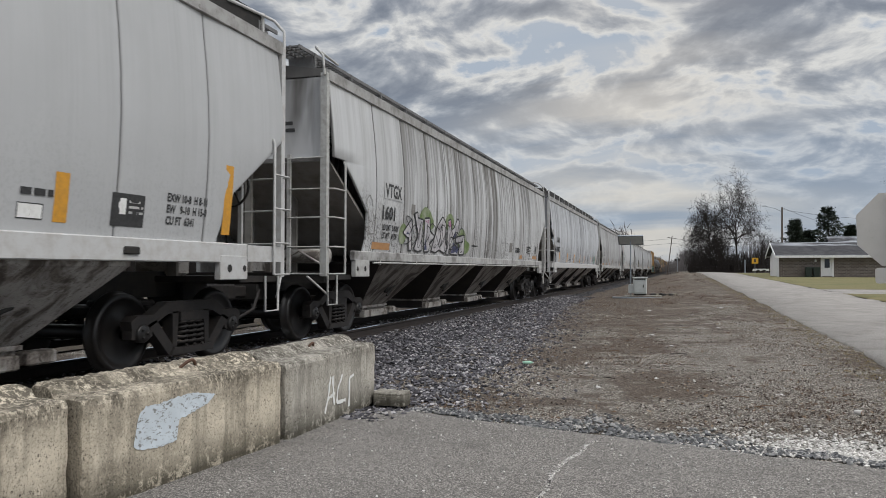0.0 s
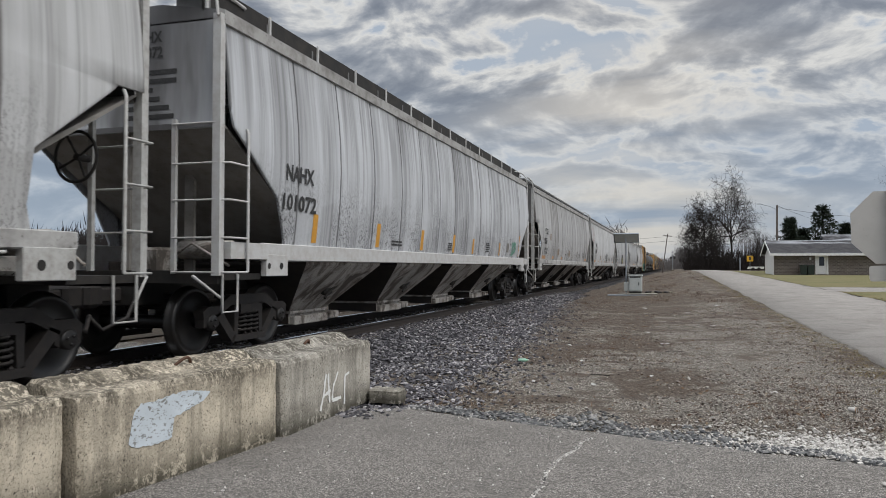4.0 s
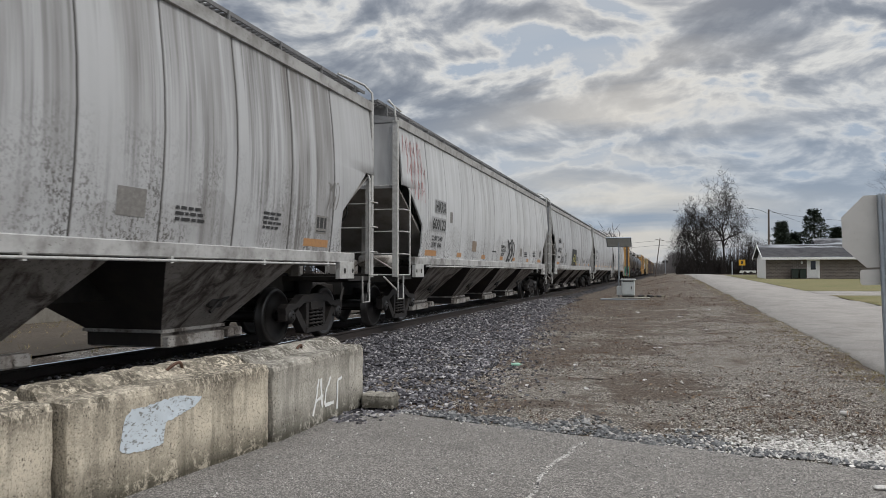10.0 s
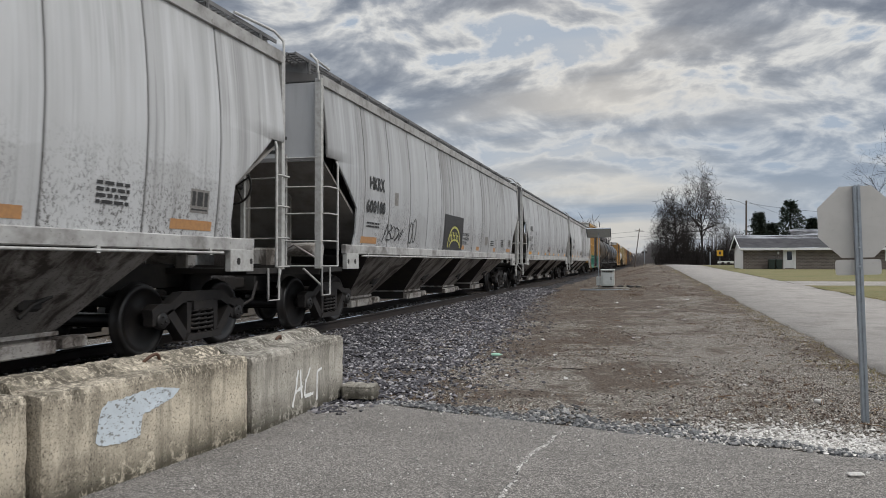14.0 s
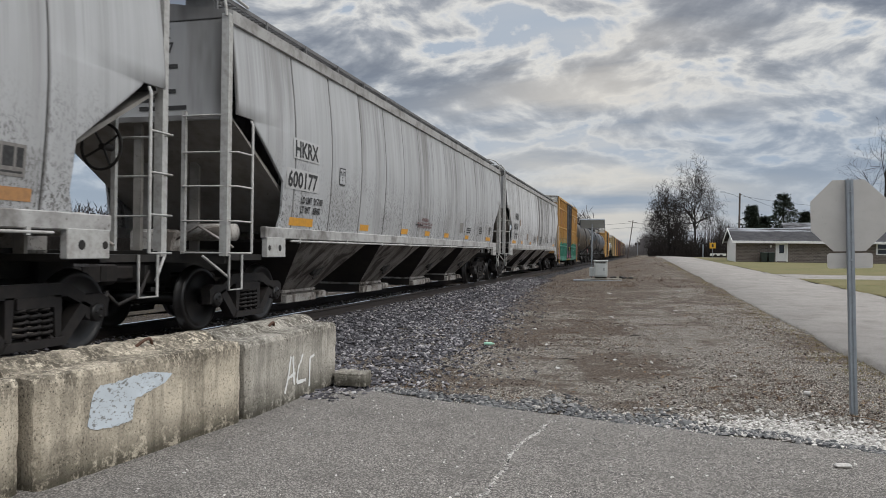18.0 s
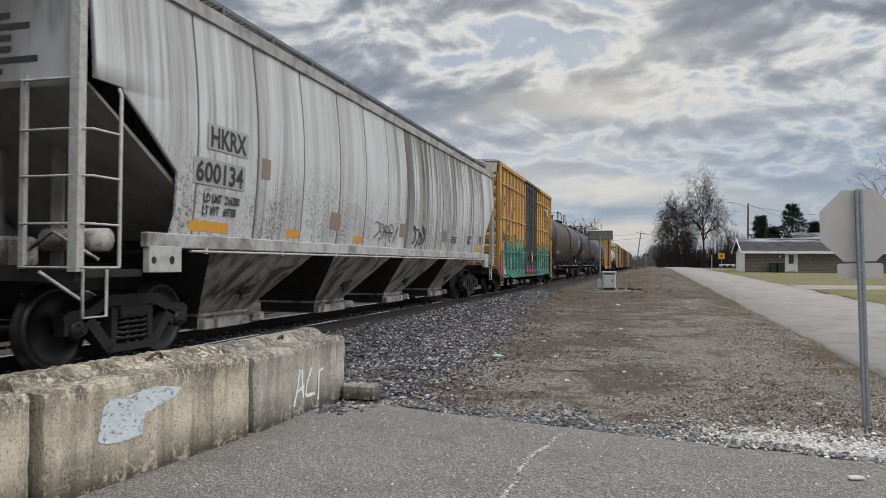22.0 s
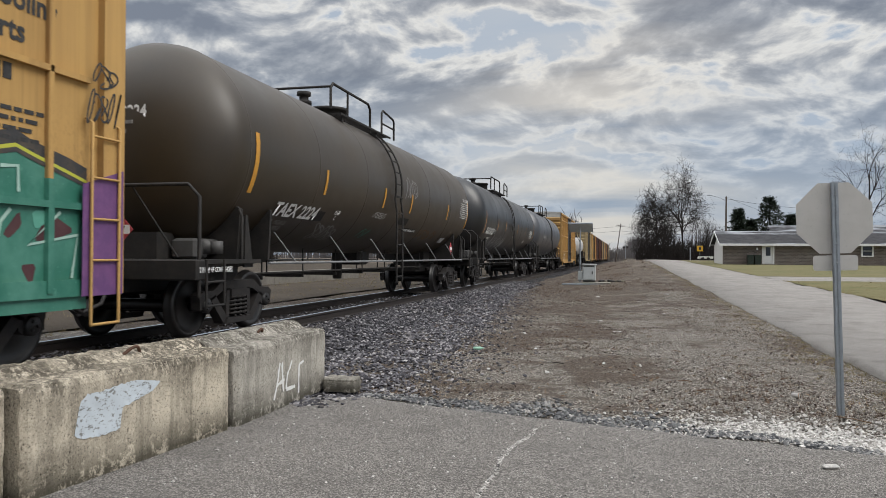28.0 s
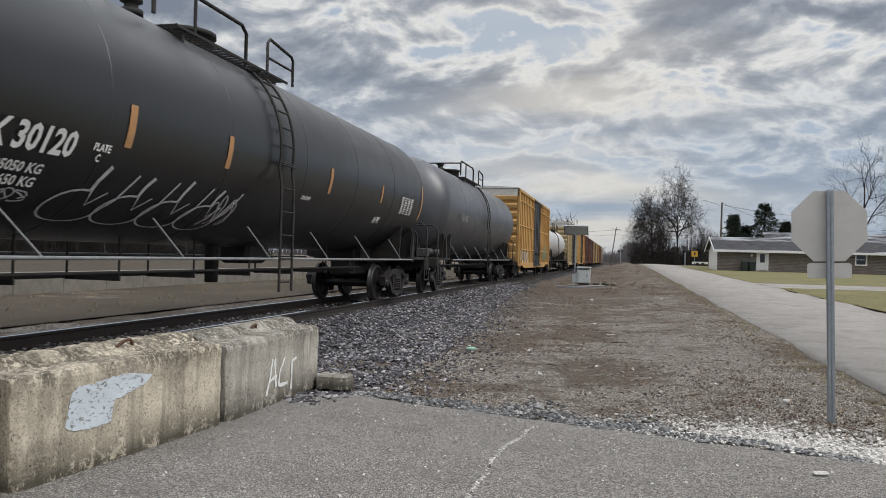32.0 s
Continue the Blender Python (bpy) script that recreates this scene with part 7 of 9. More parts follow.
for y, w, a, b in ((1.36, 0.12, -32, 4), (4.06, 0.09, -24, -6), (7.46, 0.09, -25, -7), (9.62, 0.10, -25, -6), (13.57, 0.09, -24, -6), (16.36, 0.12, -31, 5)):
    tank_stripe(y, w, a, b, t, M_yellow)
letters("TAEX 2224", 0.24, Matrix.Translation((-0.62, 0.455, 3.12)) @ ON_END, M_white, t, 0.85)
g = Geo()
for i in range(3):
    g.box(-0.5, 0.15 - 0.1 * i, 0.415, 0.44, 3.02 - 0.13 * i, 3.07 - 0.13 * i)
part("small_print", g, M_plate, t)
placard(t, 0.24, 1.52, 0.04)
letters("2 INCH HF COMP SHOES", 0.1, side_at(0.05, 0.95, 1.462), M_white, t, 0.75)
tank_text("PLATE\n   C", 0.12, 4.92, -38, t)
tank_text("LD LMT  196200 LB\nLT WT   66700 LB", 0.13, 2.3, -53, t, M_plate, 0.8)
tank_strokes(M_tag, t, 91, 9.0, 10.1, -12, 10, 5, 0.011, "white spray tag")
tank_strokes(M_tan_spray, t, 93, 11.2, 13.2, -56, -40, 6, 0.02, "faint orange spray tag")


def shell_patch(car, y0, y1, d0, d1, mat, name, label):
    g = Geo()
    g.loft([[(shell(d0 + (d1 - d0) * i / 5, 0.002)[0], y, shell(d0 + (d1 - d0) * i / 5, 0.002)[1]) for y in (y0, y1)] for i in range(6)], closed=False)
    return part(name, g, mat, car, label)


tank_strokes(M_teal, t, 94, 6.9, 7.5, -62, -48, 3, 0.014, "teal spray tag")
tank_strokes(M_tag, t, 99, 7.05, 7.95, -36, -29, 4, 0.010, "small pale spray tag")
shell_patch(t, 3.98, 4.50, -46, -37, M_jet, "paint_patch", "black painted patch beside the number")
shell_patch(t, 9.04, 9.80, -39, -31, M_jet, "paint_patch", "black painted patch")
shell_patch(t, 9.72, 10.86, -47, -42, M_jet, "stencil_plate", "black stencil plate")
tank_text("VENT TANK WHEN UNLOADING", 0.10, 9.78, -46, t, M_white, 0.72)
shell_patch(t, 14.2, 14.7, -60, -50, M_pale_plate, "notice", "small pale notice")
placard_g = part("placard", Geo().prism([(0, -0.2), (0.2, 0), (0, 0.2), (-0.2, 0)], "x", 0, 0.012), M_placard, t, "red diamond hazard placard")
placard_g.location = (1.36, 14.74, 1.42)
part("placard_number", Geo().box(0.012, 0.015, -0.12, 0.12, -0.05, 0.05), M_white, placard_g)
tank_strokes(M_plate, t, 92, 4.5, 5.6, -72, -46, 5, 0.02, "faint grey spray tag")
tank_text("DOT 111A100W1", 0.13, 15.36, 2.5, t)
g = Geo()
for i in range(8):
    x, z, a = shell(0.5 - i * 2.6, 0.003)
    g.box(x - 0.004, x + 0.004, 15.34, 16.40, z - 0.006, z + 0.006)
for i in range(6):
    y = 15.34 + 1.05 * i / 5
    g.loft([[(shell(a, 0.003)[0], y - 0.008, shell(a)[1]), (shell(a, 0.003)[0], y + 0.008, shell(a)[1])] for a in range(-18, 2, 3)], closed=False)
part("data_table", g, M_white, t, "white ruled inspection table")
t = tank(197.7, M_tank_k, "black tank wagon with white numbers and chalky graffiti", fit=7.55)
tank_text("TAEX 30120", 0.39, 1.68, -33, t, None, span=1.66)
tank_text("95050 KG\n34650 KG", 0.16, 2.47, -43, t, None, 0.9)
tank_text("PLATE\n   C", 0.12, 3.60, -28, t)
for y, w, a, b in ((1.22, 0.12, -33, 3), (4.06, 0.12, -24, -5), (6.2, 0.12, -23, -5), (9.93, 0.12, -24, -5), (13.0, 0.10, -22, -6), (16.40, 0.12, -30, 5)):
    tank_stripe(y, w, a, b, t, M_orange)
letters("TAEX 30120", 0.22, Matrix.Translation((-0.62, 0.46, 3.26)) @ ON_END, M_white, t, 0.85)
g = Geo()
for i in range(2):
    g.box(-0.55, 0.02 - 0.12 * i, 0.42, 0.44, 3.13 - 0.12 * i, 3.18 - 0.12 * i)
for i in range(6):
    g.box(-0.10, 0.17 + 0.1 * (i % 3), 0.40, 0.42, 2.42 - 0.095 * i, 2.46 - 0.095 * i)
part("small_print", g, M_white, t)
placard(t, 0.24, 1.52, 0.04)
M_chalk = worn_paint("chalky_white_spray", (0.55, 0.55, 0.56), (0.25, 0.25, 0.26), 0.6, 0.8, 14)


def shell_loops(car):
    """Four big looping strokes with tall rising tails."""
    g = Geo()
    for i in range(4):
        y = 3.40 + 0.82 * i
        cy, r_ = y + 0.42, 0.42
        p = [(y + 0.62, -34 - 2 * (i % 2)), (y + 0.52, -42), (y + 0.50, -48)]
        ribbon(g, [(u, radians(w) * 1.489) for u, w in p], 0.03, 0.0)
        p = [(y + 0.50, -48)] + [(cy + r_ * math.cos(radians(a)), -62 + 14 * math.sin(radians(a))) for a in range(100, 356, 17)] + [(y + 0.98, -52), (y + 1.06, -42), (y + 1.14, -36)]
        ribbon(g, [(u, radians(w) * 1.489) for u, w in p], 0.018, 0.0005)
        ribbon(g, [(y + 0.52, radians(-48) * 1.489), (y + 0.58, radians(-58) * 1.489), (y + 0.78, radians(-48) * 1.489)], 0.016, 0.001)
    ob = part("graffiti", g, M_chalk, car, "white chalky spray-painted loops")
    wrap(ob.data)


shell_loops(t)
tank_strokes(M_chalk, t, 98, 6.4, 7.0, -68, -38, 4, 0.012, "white chalky scribble")
tank_strokes(M_chalk, t, 96, 2.5, 3.1, -62, -52, 4, 0.012, "grey spray tag")
tank_text("2 INCH HF", 0.1, 8.9, -32, t)
tank_text("MFTS", 0.24, 13.0, -42, t)
g = Geo()
for i in range(8):
    for j in range(4):
        y = 14.62 + 0.27 * j
        g.loft([[(shell(-12 - 2.2 * i + e, 0.003)[0], yy, shell(-12 - 2.2 * i + e, 0.003)[1]) for yy in (y, y + 0.2 - 0.04 * ((i + j) % 3))] for e in (0, 1.2)], closed=False)
part("small_print", g, M_white, t, "white stencilled data table")
t = tank(216.5, M_tank_g, "dull grey-black tank wagon behind the black one", 16.4, 1.56, 2.80, None, True, 7.4)
tank_text("TAEX 3012", 0.30, 2.5, -20, t, M_plate, 0.78)
# wagons further back
c = boxcar(272.5, 16.5, M_buff, "buff boxcar far back in the train", (7.0, 10.0), False, 4.9)
t = tank(253.6, M_tank_w, "white tank wagon far back in the train", 17.6, 1.3, 2.6, None, False)
for i, (m, lb) in enumerate(((M_box, "yellow"), (M_brown, "red-brown"), (M_brown, "red-brown"), (M_buff, "buff"), (M_box, "yellow"), (M_brown, "red-brown"), (M_buff, "buff"))):
    boxcar(290.6 + 17.6 * i, 16.5, m, lb + " boxcar at the far end of the train", (7.0, 10.0), False, 4.8)

# ---- trees ----
def bark(name, a, b):
    k = Mat(name, 0.95, spec=0.15)
    k.color(k.ramp(k.noise(3, 5, 0.7, (3, 3, 0.5)), (0.35, a), (0.7, b)))
    return k.m


M_bark = bark("bark", (0.018, 0.015, 0.0135), (0.045, 0.038, 0.034))
M_twig = bark("twigs", (0.022, 0.019, 0.018), (0.045, 0.039, 0.036))
# Paler than the near twigs: distance haze is put into this colour.
M_twig_far = bark("hazed_far_twigs", (0.115, 0.108, 0.108), (0.16, 0.15, 0.15))


def bare_tree(name, x, y, height, seed, label, spread_=0.55, trunk_r=None, twig=None, levels=5, base=None, first=0.22, kids=(3, 5), tip=0.018, half=None, taper=0.45):
    """A leafless tree: tapered trunk, limbs that fork again and again, and a crown of fine twigs."""
    q = random.Random(seed)
    tree = thing(name, label, "tree", Matrix.Translation((x, y, (ground_z(x, y) if base is None else base) - 0.1)))
    wood, fine = Geo(), Geo()
    r0 = trunk_r or height * 0.016

    def grow(p, d, length, r, level):
        n = 6 if level < 2 else 4
        pts = [p]
        for i in range(n):
            d = (d + Vector((q.uniform(-1, 1), q.uniform(-1, 1), q.uniform(-0.62, 0.66 if level < 2 else 0.5))) * (0.07 if level == 0 else 0.24)).normalized()
            pts.append(pts[-1] + d * (length / n))
        r1 = max(tip * 0.6, r * (0.45 if level == 0 else 0.35))
        g = wood if level < 2 else fine
        g.tube(pts, r, (8, 6, 4, 3, 3, 3)[min(level, 5)], False, r1)
        if level >= levels:
            return
        m = q.randint(*kids) + (5 if level == 0 else 2 if level == 1 else 0)
        turn = q.uniform(0, 6.28)
        for i in range(m):
            t = (first + (1 - first) * (i + q.random()) / m) if level == 0 else 0.22 + 0.78 * (i + q.random()) / m
            j = min(n - 1, int(t * n))
            a = pts[j].lerp(pts[j + 1], min(1.0, t * n - j))
            way = (pts[j + 1] - pts[j]).normalized()
            side = way.orthogonal().normalized()
            side.rotate(Matrix.Rotation(turn + i * 2.4 + q.uniform(-.5, .5), 3, way))
            lean = radians(q.uniform(36, 74)) * (spread_ / 0.5) * (1.12 - 0.45 * t if level == 0 else 1.0)
            nd = (way * math.cos(lean) + side * math.sin(lean) + Vector((0, 0, 0.06))).normalized()
            grow(a, nd, length * q.uniform(0.50, 0.72) * (1.12 - taper * t if level == 0 else 1.0), max(tip, (r + (r1 - r) * t) * 0.66), level + 1)

    grow(Vector((0, 0, 0)), Vector((0, 0, 1)), height * 0.80, r0, 0)
    # the whole tree is brought to its height and breadth
    up = height / max(p[2] for p in fine.v)
    wide = up if half is None else half / sorted(math.hypot(p[0], p[1]) for p in fine.v)[int(len(fine.v) * 0.985)]
    for gg in (wood, fine):
        gg.v = [(p[0] * wide, p[1] * wide, p[2] * up) for p in gg.v]
    part("trunk", wood, M_bark if twig is None else twig, tree)
    part("crown", fine, twig or M_twig, tree, "bare twiggy crown")
    return tree


bare_tree("tree", 10.4, 150, 21.4, 11, "tall leafless tree with an open branching crown beside the road", 0.56, 0.58, None, 4, 1.0, 0.42, (5, 6), 0.046, 5.6, 0.12)
bare_tree("tree", 5.6, 152, 15.6, 23, "leafless tree with a dense dark crown", 0.60, 0.38, None, 4, 1.0, 0.14, (5, 6), 0.044, 5.4, 0.25)
bare_tree("tree", 3.0, 153, 9.5, 31, "leafless tree thick with twigs at the wood's edge", 0.55, 0.26, None, 4, 1.0, 0.12, (4, 5), 0.02, 3.0)
bare_tree("tree", 14.6, 150, 9.6, 41, "small leafless tree beside the tall one", 0.52, 0.2, None, 4, 1.0, 0.12, (3, 4), 0.016, 3.2)
bare_tree("tree", 17.0, 156, 8.0, 47, "small leafless tree by the road", 0.55, 0.18, None, 4, 1.0, 0.12, (3, 4), 0.016, 3.0)
bare_tree("tree", 27.0, 95, 16.8, 53, "large sparse leafless tree behind the brick house", 0.46, 0.24, None, 4, None, 0.22, (3, 4), 0.012, 6.4)
bare_tree("tree", 33.0, 97, 17.5, 59, "large sparse leafless tree behind the brick house", 0.46, 0.26, None, 4, None, 0.24, (3, 4), 0.012, 6.0)
bare_tree("tree", -33, 140, 17.5, 61, "leafless tree beyond the railway", 0.52, 0.3, M_twig_far, 4, None, 0.2, (3, 4), 0.022)

# scrub at the foot of the wood
def scrub(name, x, y, w, hgt, seed, label, mat, n=150):
    q = random.Random(seed)
    g = Geo()
    for i in range(n):
        a = (q.uniform(-w, w), q.uniform(-2, 2), 0)
        h1 = hgt * q.uniform(0.35, 1.0) * (1 - 0.5 * abs(a[0]) / w)
        p = [a]
        for k2 in range(4):
            p.append((p[-1][0] + q.uniform(-.35, .35) * h1 * 0.3, p[-1][1] + q.uniform(-.2, .2), h1 * (k2 + 1) / 4))
        g.tube(p, 0.05, 3, False, 0.02)
        for k2 in range(5):
            t = q.uniform(1, 3.9)
            j = int(t)
            b = Vector(p[j]).lerp(Vector(p[j + 1]), t - j)
            g.tube([b, b + Vector((q.uniform(-1, 1), q.uniform(-.5, .5), q.uniform(0.2, 1))) * h1 * 0.2], 0.03, 3, False, 0.015)
    ob = thing(name, label, "shrub", Matrix.Translation((x, y, ground_z(x, y) - 0.05)))
    part("thicket", g, mat, ob)
    return ob


scrub("shrub", 6.0, 147, 4.2, 7.5, 71, "dense leafless thicket at the foot of the trees", M_twig, 360)
scrub("shrub", 11.0, 149, 3.6, 4.5, 72, "dense leafless thicket under the tall tree", M_twig, 260)
scrub("shrub", 16.0, 151, 4.5, 5.5, 73, "brown leafless brush by the road", M_twig, 220)
scrub("shrub", -6.5, 230, 6, 6, 74, "grey leafless brush near the crossing", M_twig_far, 160)
scrub("shrub", 1.0, 240, 5, 5, 75, "grey leafless brush near the crossing", M_twig_far, 160)

# evergreens
k = Mat("cedar_needles", 0.9, spec=0.15)
k.color(k.ramp(k.island(), (0.0, (0.018, 0.027, 0.020)), (1.0, (0.055, 0.068, 0.048))))
M_cedar = k.m


def cedar(x, y, height, width, seed):
    """An evergreen of ragged, layered sprays round a trunk."""
    q = random.Random(seed)
    tree = thing("evergreen_tree", "dark green ragged evergreen behind the house", "tree", Matrix.Translation((x, y, ground_z(x, y) - 0.05)), "evergreens behind the house")
    part("trunk", Geo().tube([(0, 0, 0), (0.05, 0, height * 0.5), (0, 0.05, height * 0.97)], 0.2, 7, True, 0.03), M_bark, tree)
    v, f = [], []
    n = 74
    for b in range(n):
        t = (b + q.random()) / n
        a = b * 2.4 + q.uniform(-.5, .5)
        reach = width * (0.10 + 1.0 * (1.0 - t) ** 0.75) * q.uniform(0.55, 1.15)
        z0 = 0.8 + (height - 1.3) * t
        rise = q.uniform(-0.05, 0.3) + 0.3 * t
        for i in range(110):
            u = q.random() ** 0.6
            c = Vector((math.cos(a) * reach * u, math.sin(a) * reach * u, z0 + rise * reach * u * u * 0.7))
            w = 0.07 + 0.22 * (1 - u) + 0.13 * math.sin(math.pi * u)
            c += Vector((q.gauss(0, w), q.gauss(0, w), q.gauss(0, w * 0.62)))
            d = Vector((math.cos(a) + q.uniform(-.6, .6), math.sin(a) + q.uniform(-.6, .6), q.uniform(0.0, 1.0))).normalized() * q.uniform(0.14, 0.30)
            s = d.cross(Vector((q.uniform(-1, 1), q.uniform(-1, 1), 1))).normalized() * q.uniform(0.03, 0.08)
            o = len(v)
            v += [c - s, c + s, c + d * 0.7 + s * 0.6, c + d, c + d * 0.7 - s * 0.6]
            f.append((o, o + 1, o + 2, o + 3, o + 4))
    g = Geo()
    g.add(v, f)
    me = g.mesh("crown", M_cedar)
    part("crown", me, M_cedar, tree)
    return tree


cedar(18.1, 105, 8.9, 3.0, 5)
cedar(20.9, 106, 6.6, 2.0, 9)
cedar(14.2, 104.5, 7.35, 2.2, 8)
cedar(16.1, 107, 6.0, 1.9, 12)


# far woods on the skyline
def far_wood(name, x0, x1, y0, y1, hgt, n, seed, label, mat=None):
    q = random.Random(seed)
    v, f = [], []
    for i in range(n):
        t = q.random()
        x, y = x0 + (x1 - x0) * t + q.uniform(-4, 4), y0 + (y1 - y0) * t + q.uniform(-6, 6)
        h1 = hgt * (0.6 + 0.4 * noise.noise((t * 14, seed, 0)) + 0.25 * q.random())
        z0 = ground_z(x, y)
        for k2 in range(7):
            zz = z0 + h1 * q.uniform(0.05, 0.98)
            w = 1.0 + 1.6 * math.sin(math.pi * min(1, (zz - z0) / h1)) 
            a = Vector((x + q.uniform(-w, w), y + q.uniform(-1, 1), zz))
            d = Vector((q.uniform(-1, 1), 0.2, q.uniform(0.5, 1.5))) * q.uniform(0.5, 1.3)
            o = len(v)
            v += [a, a + Vector((0.16, 0, 0)), a + d]
            f.append((o, o + 1, o + 2))
        o = len(v)
        v += [Vector((x - 0.2, y, z0)), Vector((x + 0.2, y, z0)), Vector((x + 0.05, y, z0 + h1))]
        f.append((o, o + 1, o + 2))
    g = Geo()
    g.add(v, f)
    return tagged(new(name, g.mesh(name, mat or M_twig_far)), label, "wood", kind="stuff")


far_wood("far_wood", -48, -75, -30, 140, 6.0, 4200, 8, "brown leafless brush beyond the field", M_twig)
far_wood("far_wood", -14, -24, 150, 520, 12, 2600, 3, "grey leafless woods along the railway")
far_wood("far_wood", 6, 2, 300, 620, 11, 1500, 4, "grey leafless woods far down the road")
far_wood("far_wood", 22, 160, 260, 330, 11, 1800, 5, "grey leafless woods on the skyline")
far_wood("far_wood", -160, -16, 330, 560, 12, 2000, 6, "grey leafless woods on the skyline")
far_wood("far_wood", -60, 60, 640, 660, 11, 1600, 7, "pale grey woods at the end of the railway")

# ---- the brick house ----
def brick_material():
    k = Mat("brown_brick", 0.9, spec=0.2)
    n = k.nt.nodes.new("ShaderNodeTexBrick")
    for i, cc in ((1, (0.088, 0.076, 0.068, 1)), (2, (0.150, 0.128, 0.114, 1)), (3, (0.22, 0.205, 0.19, 1))):
        n.inputs[i].default_value = cc
    n.inputs["Scale"].default_value = 1.0
    n.inputs["Brick Width"].default_value, n.inputs["Row Height"].default_value = 0.4, 0.15
    n.inputs["Mortar Size"].default_value = 0.016
    cm = k.nt.nodes.new("ShaderNodeCombineXYZ")
    s = k.nt.nodes.new("ShaderNodeSeparateXYZ")
    k.link(k.tc.outputs["Object"], s.inputs[0])
    k.link(k.math("ADD", s.outputs[0], s.outputs[1]), cm.inputs[0])
    k.link(s.outputs[2], cm.inputs[1])
    k.link(cm.outputs[0], n.inputs["Vector"])
    c = k.mix(k.ramp(k.noise(0.9, 5), (0.35, 0.0), (0.7, 0.5)), n.outputs["Color"], (0.13, 0.10, 0.085))
    k.color(c).bump(n.outputs["Fac"], 0.3, 0.01)
    return k.m


def shingle_material():
    k = Mat("grey_shingles", 0.9, spec=0.2)
    a = k.noise(1.2, 5, 0.65)
    b = k.noise(1.0, 3, 0.6, (1.2, 14, 14))
    c = k.mix(k.ramp(a, (0.35, 0.0), (0.65, 1.0)), (0.028, 0.028, 0.032), (0.062, 0.06, 0.062))
    c = k.mix(k.math("MULTIPLY", k.ramp(b, (0.5, 0.0), (0.6, 1.0)), 0.5), c, (0.07, 0.07, 0.075))
    # pale frost left in thin lines along the courses
    z = k.math("ADD", k.axis(2), k.math("MULTIPLY", k.noise(0.8, 4, 0.6, (0.5, 1, 1)), 0.5))
    line = k.math("ADD", k.ramp(k.math("DIVIDE", z, 5.0), (0.488, 1.0), (0.512, 0.0)), k.ramp(k.math("DIVIDE", z, 5.0), (0.700, 0.0), (0.735, 0.8)))
    fr = k.math("MULTIPLY", line, k.ramp(k.noise(1.0, 4, 0.6, (0.35, 2, 2)), (0.42, 0.0), (0.60, 0.85)))
    c = k.mix(fr, c, (0.42, 0.44, 0.47))
    k.color(c).bump(b, 0.3, 0.01)
    return k.m


M_brick, M_shingle = brick_material(), shingle_material()
M_trimw = worn_paint("white_trim", (0.70, 0.70, 0.69), (0.4, 0.39, 0.37), 0.3, 0.6, 5)
k = Mat("window_glass", 0.06, 0.0, 0.6)
k.color((0.02, 0.022, 0.026))
M_glass = k.m
M_bin = worn_paint("green_black_plastic", (0.012, 0.022, 0.018), (0.03, 0.04, 0.035), 0.4, 0.5, 6)


def wall_run(geo, x0, x1, y, th, z0, z1, holes):
    """A wall along x with openings (x0, x1, z0, z1)."""
    xs = sorted({x0, x1, *[h_[0] for h_ in holes], *[h_[1] for h_ in holes]})
    for a, b in zip(xs, xs[1:]):
        cut = [h_ for h_ in holes if h_[0] < (a + b) / 2 < h_[1]]
        if not cut:
            geo.box(a, b, y, y + th, z0, z1)
        else:
            if cut[0][2] > z0:
                geo.box(a, b, y, y + th, z0, cut[0][2])
            geo.box(a, b, y, y + th, cut[0][3], z1)
    return geo


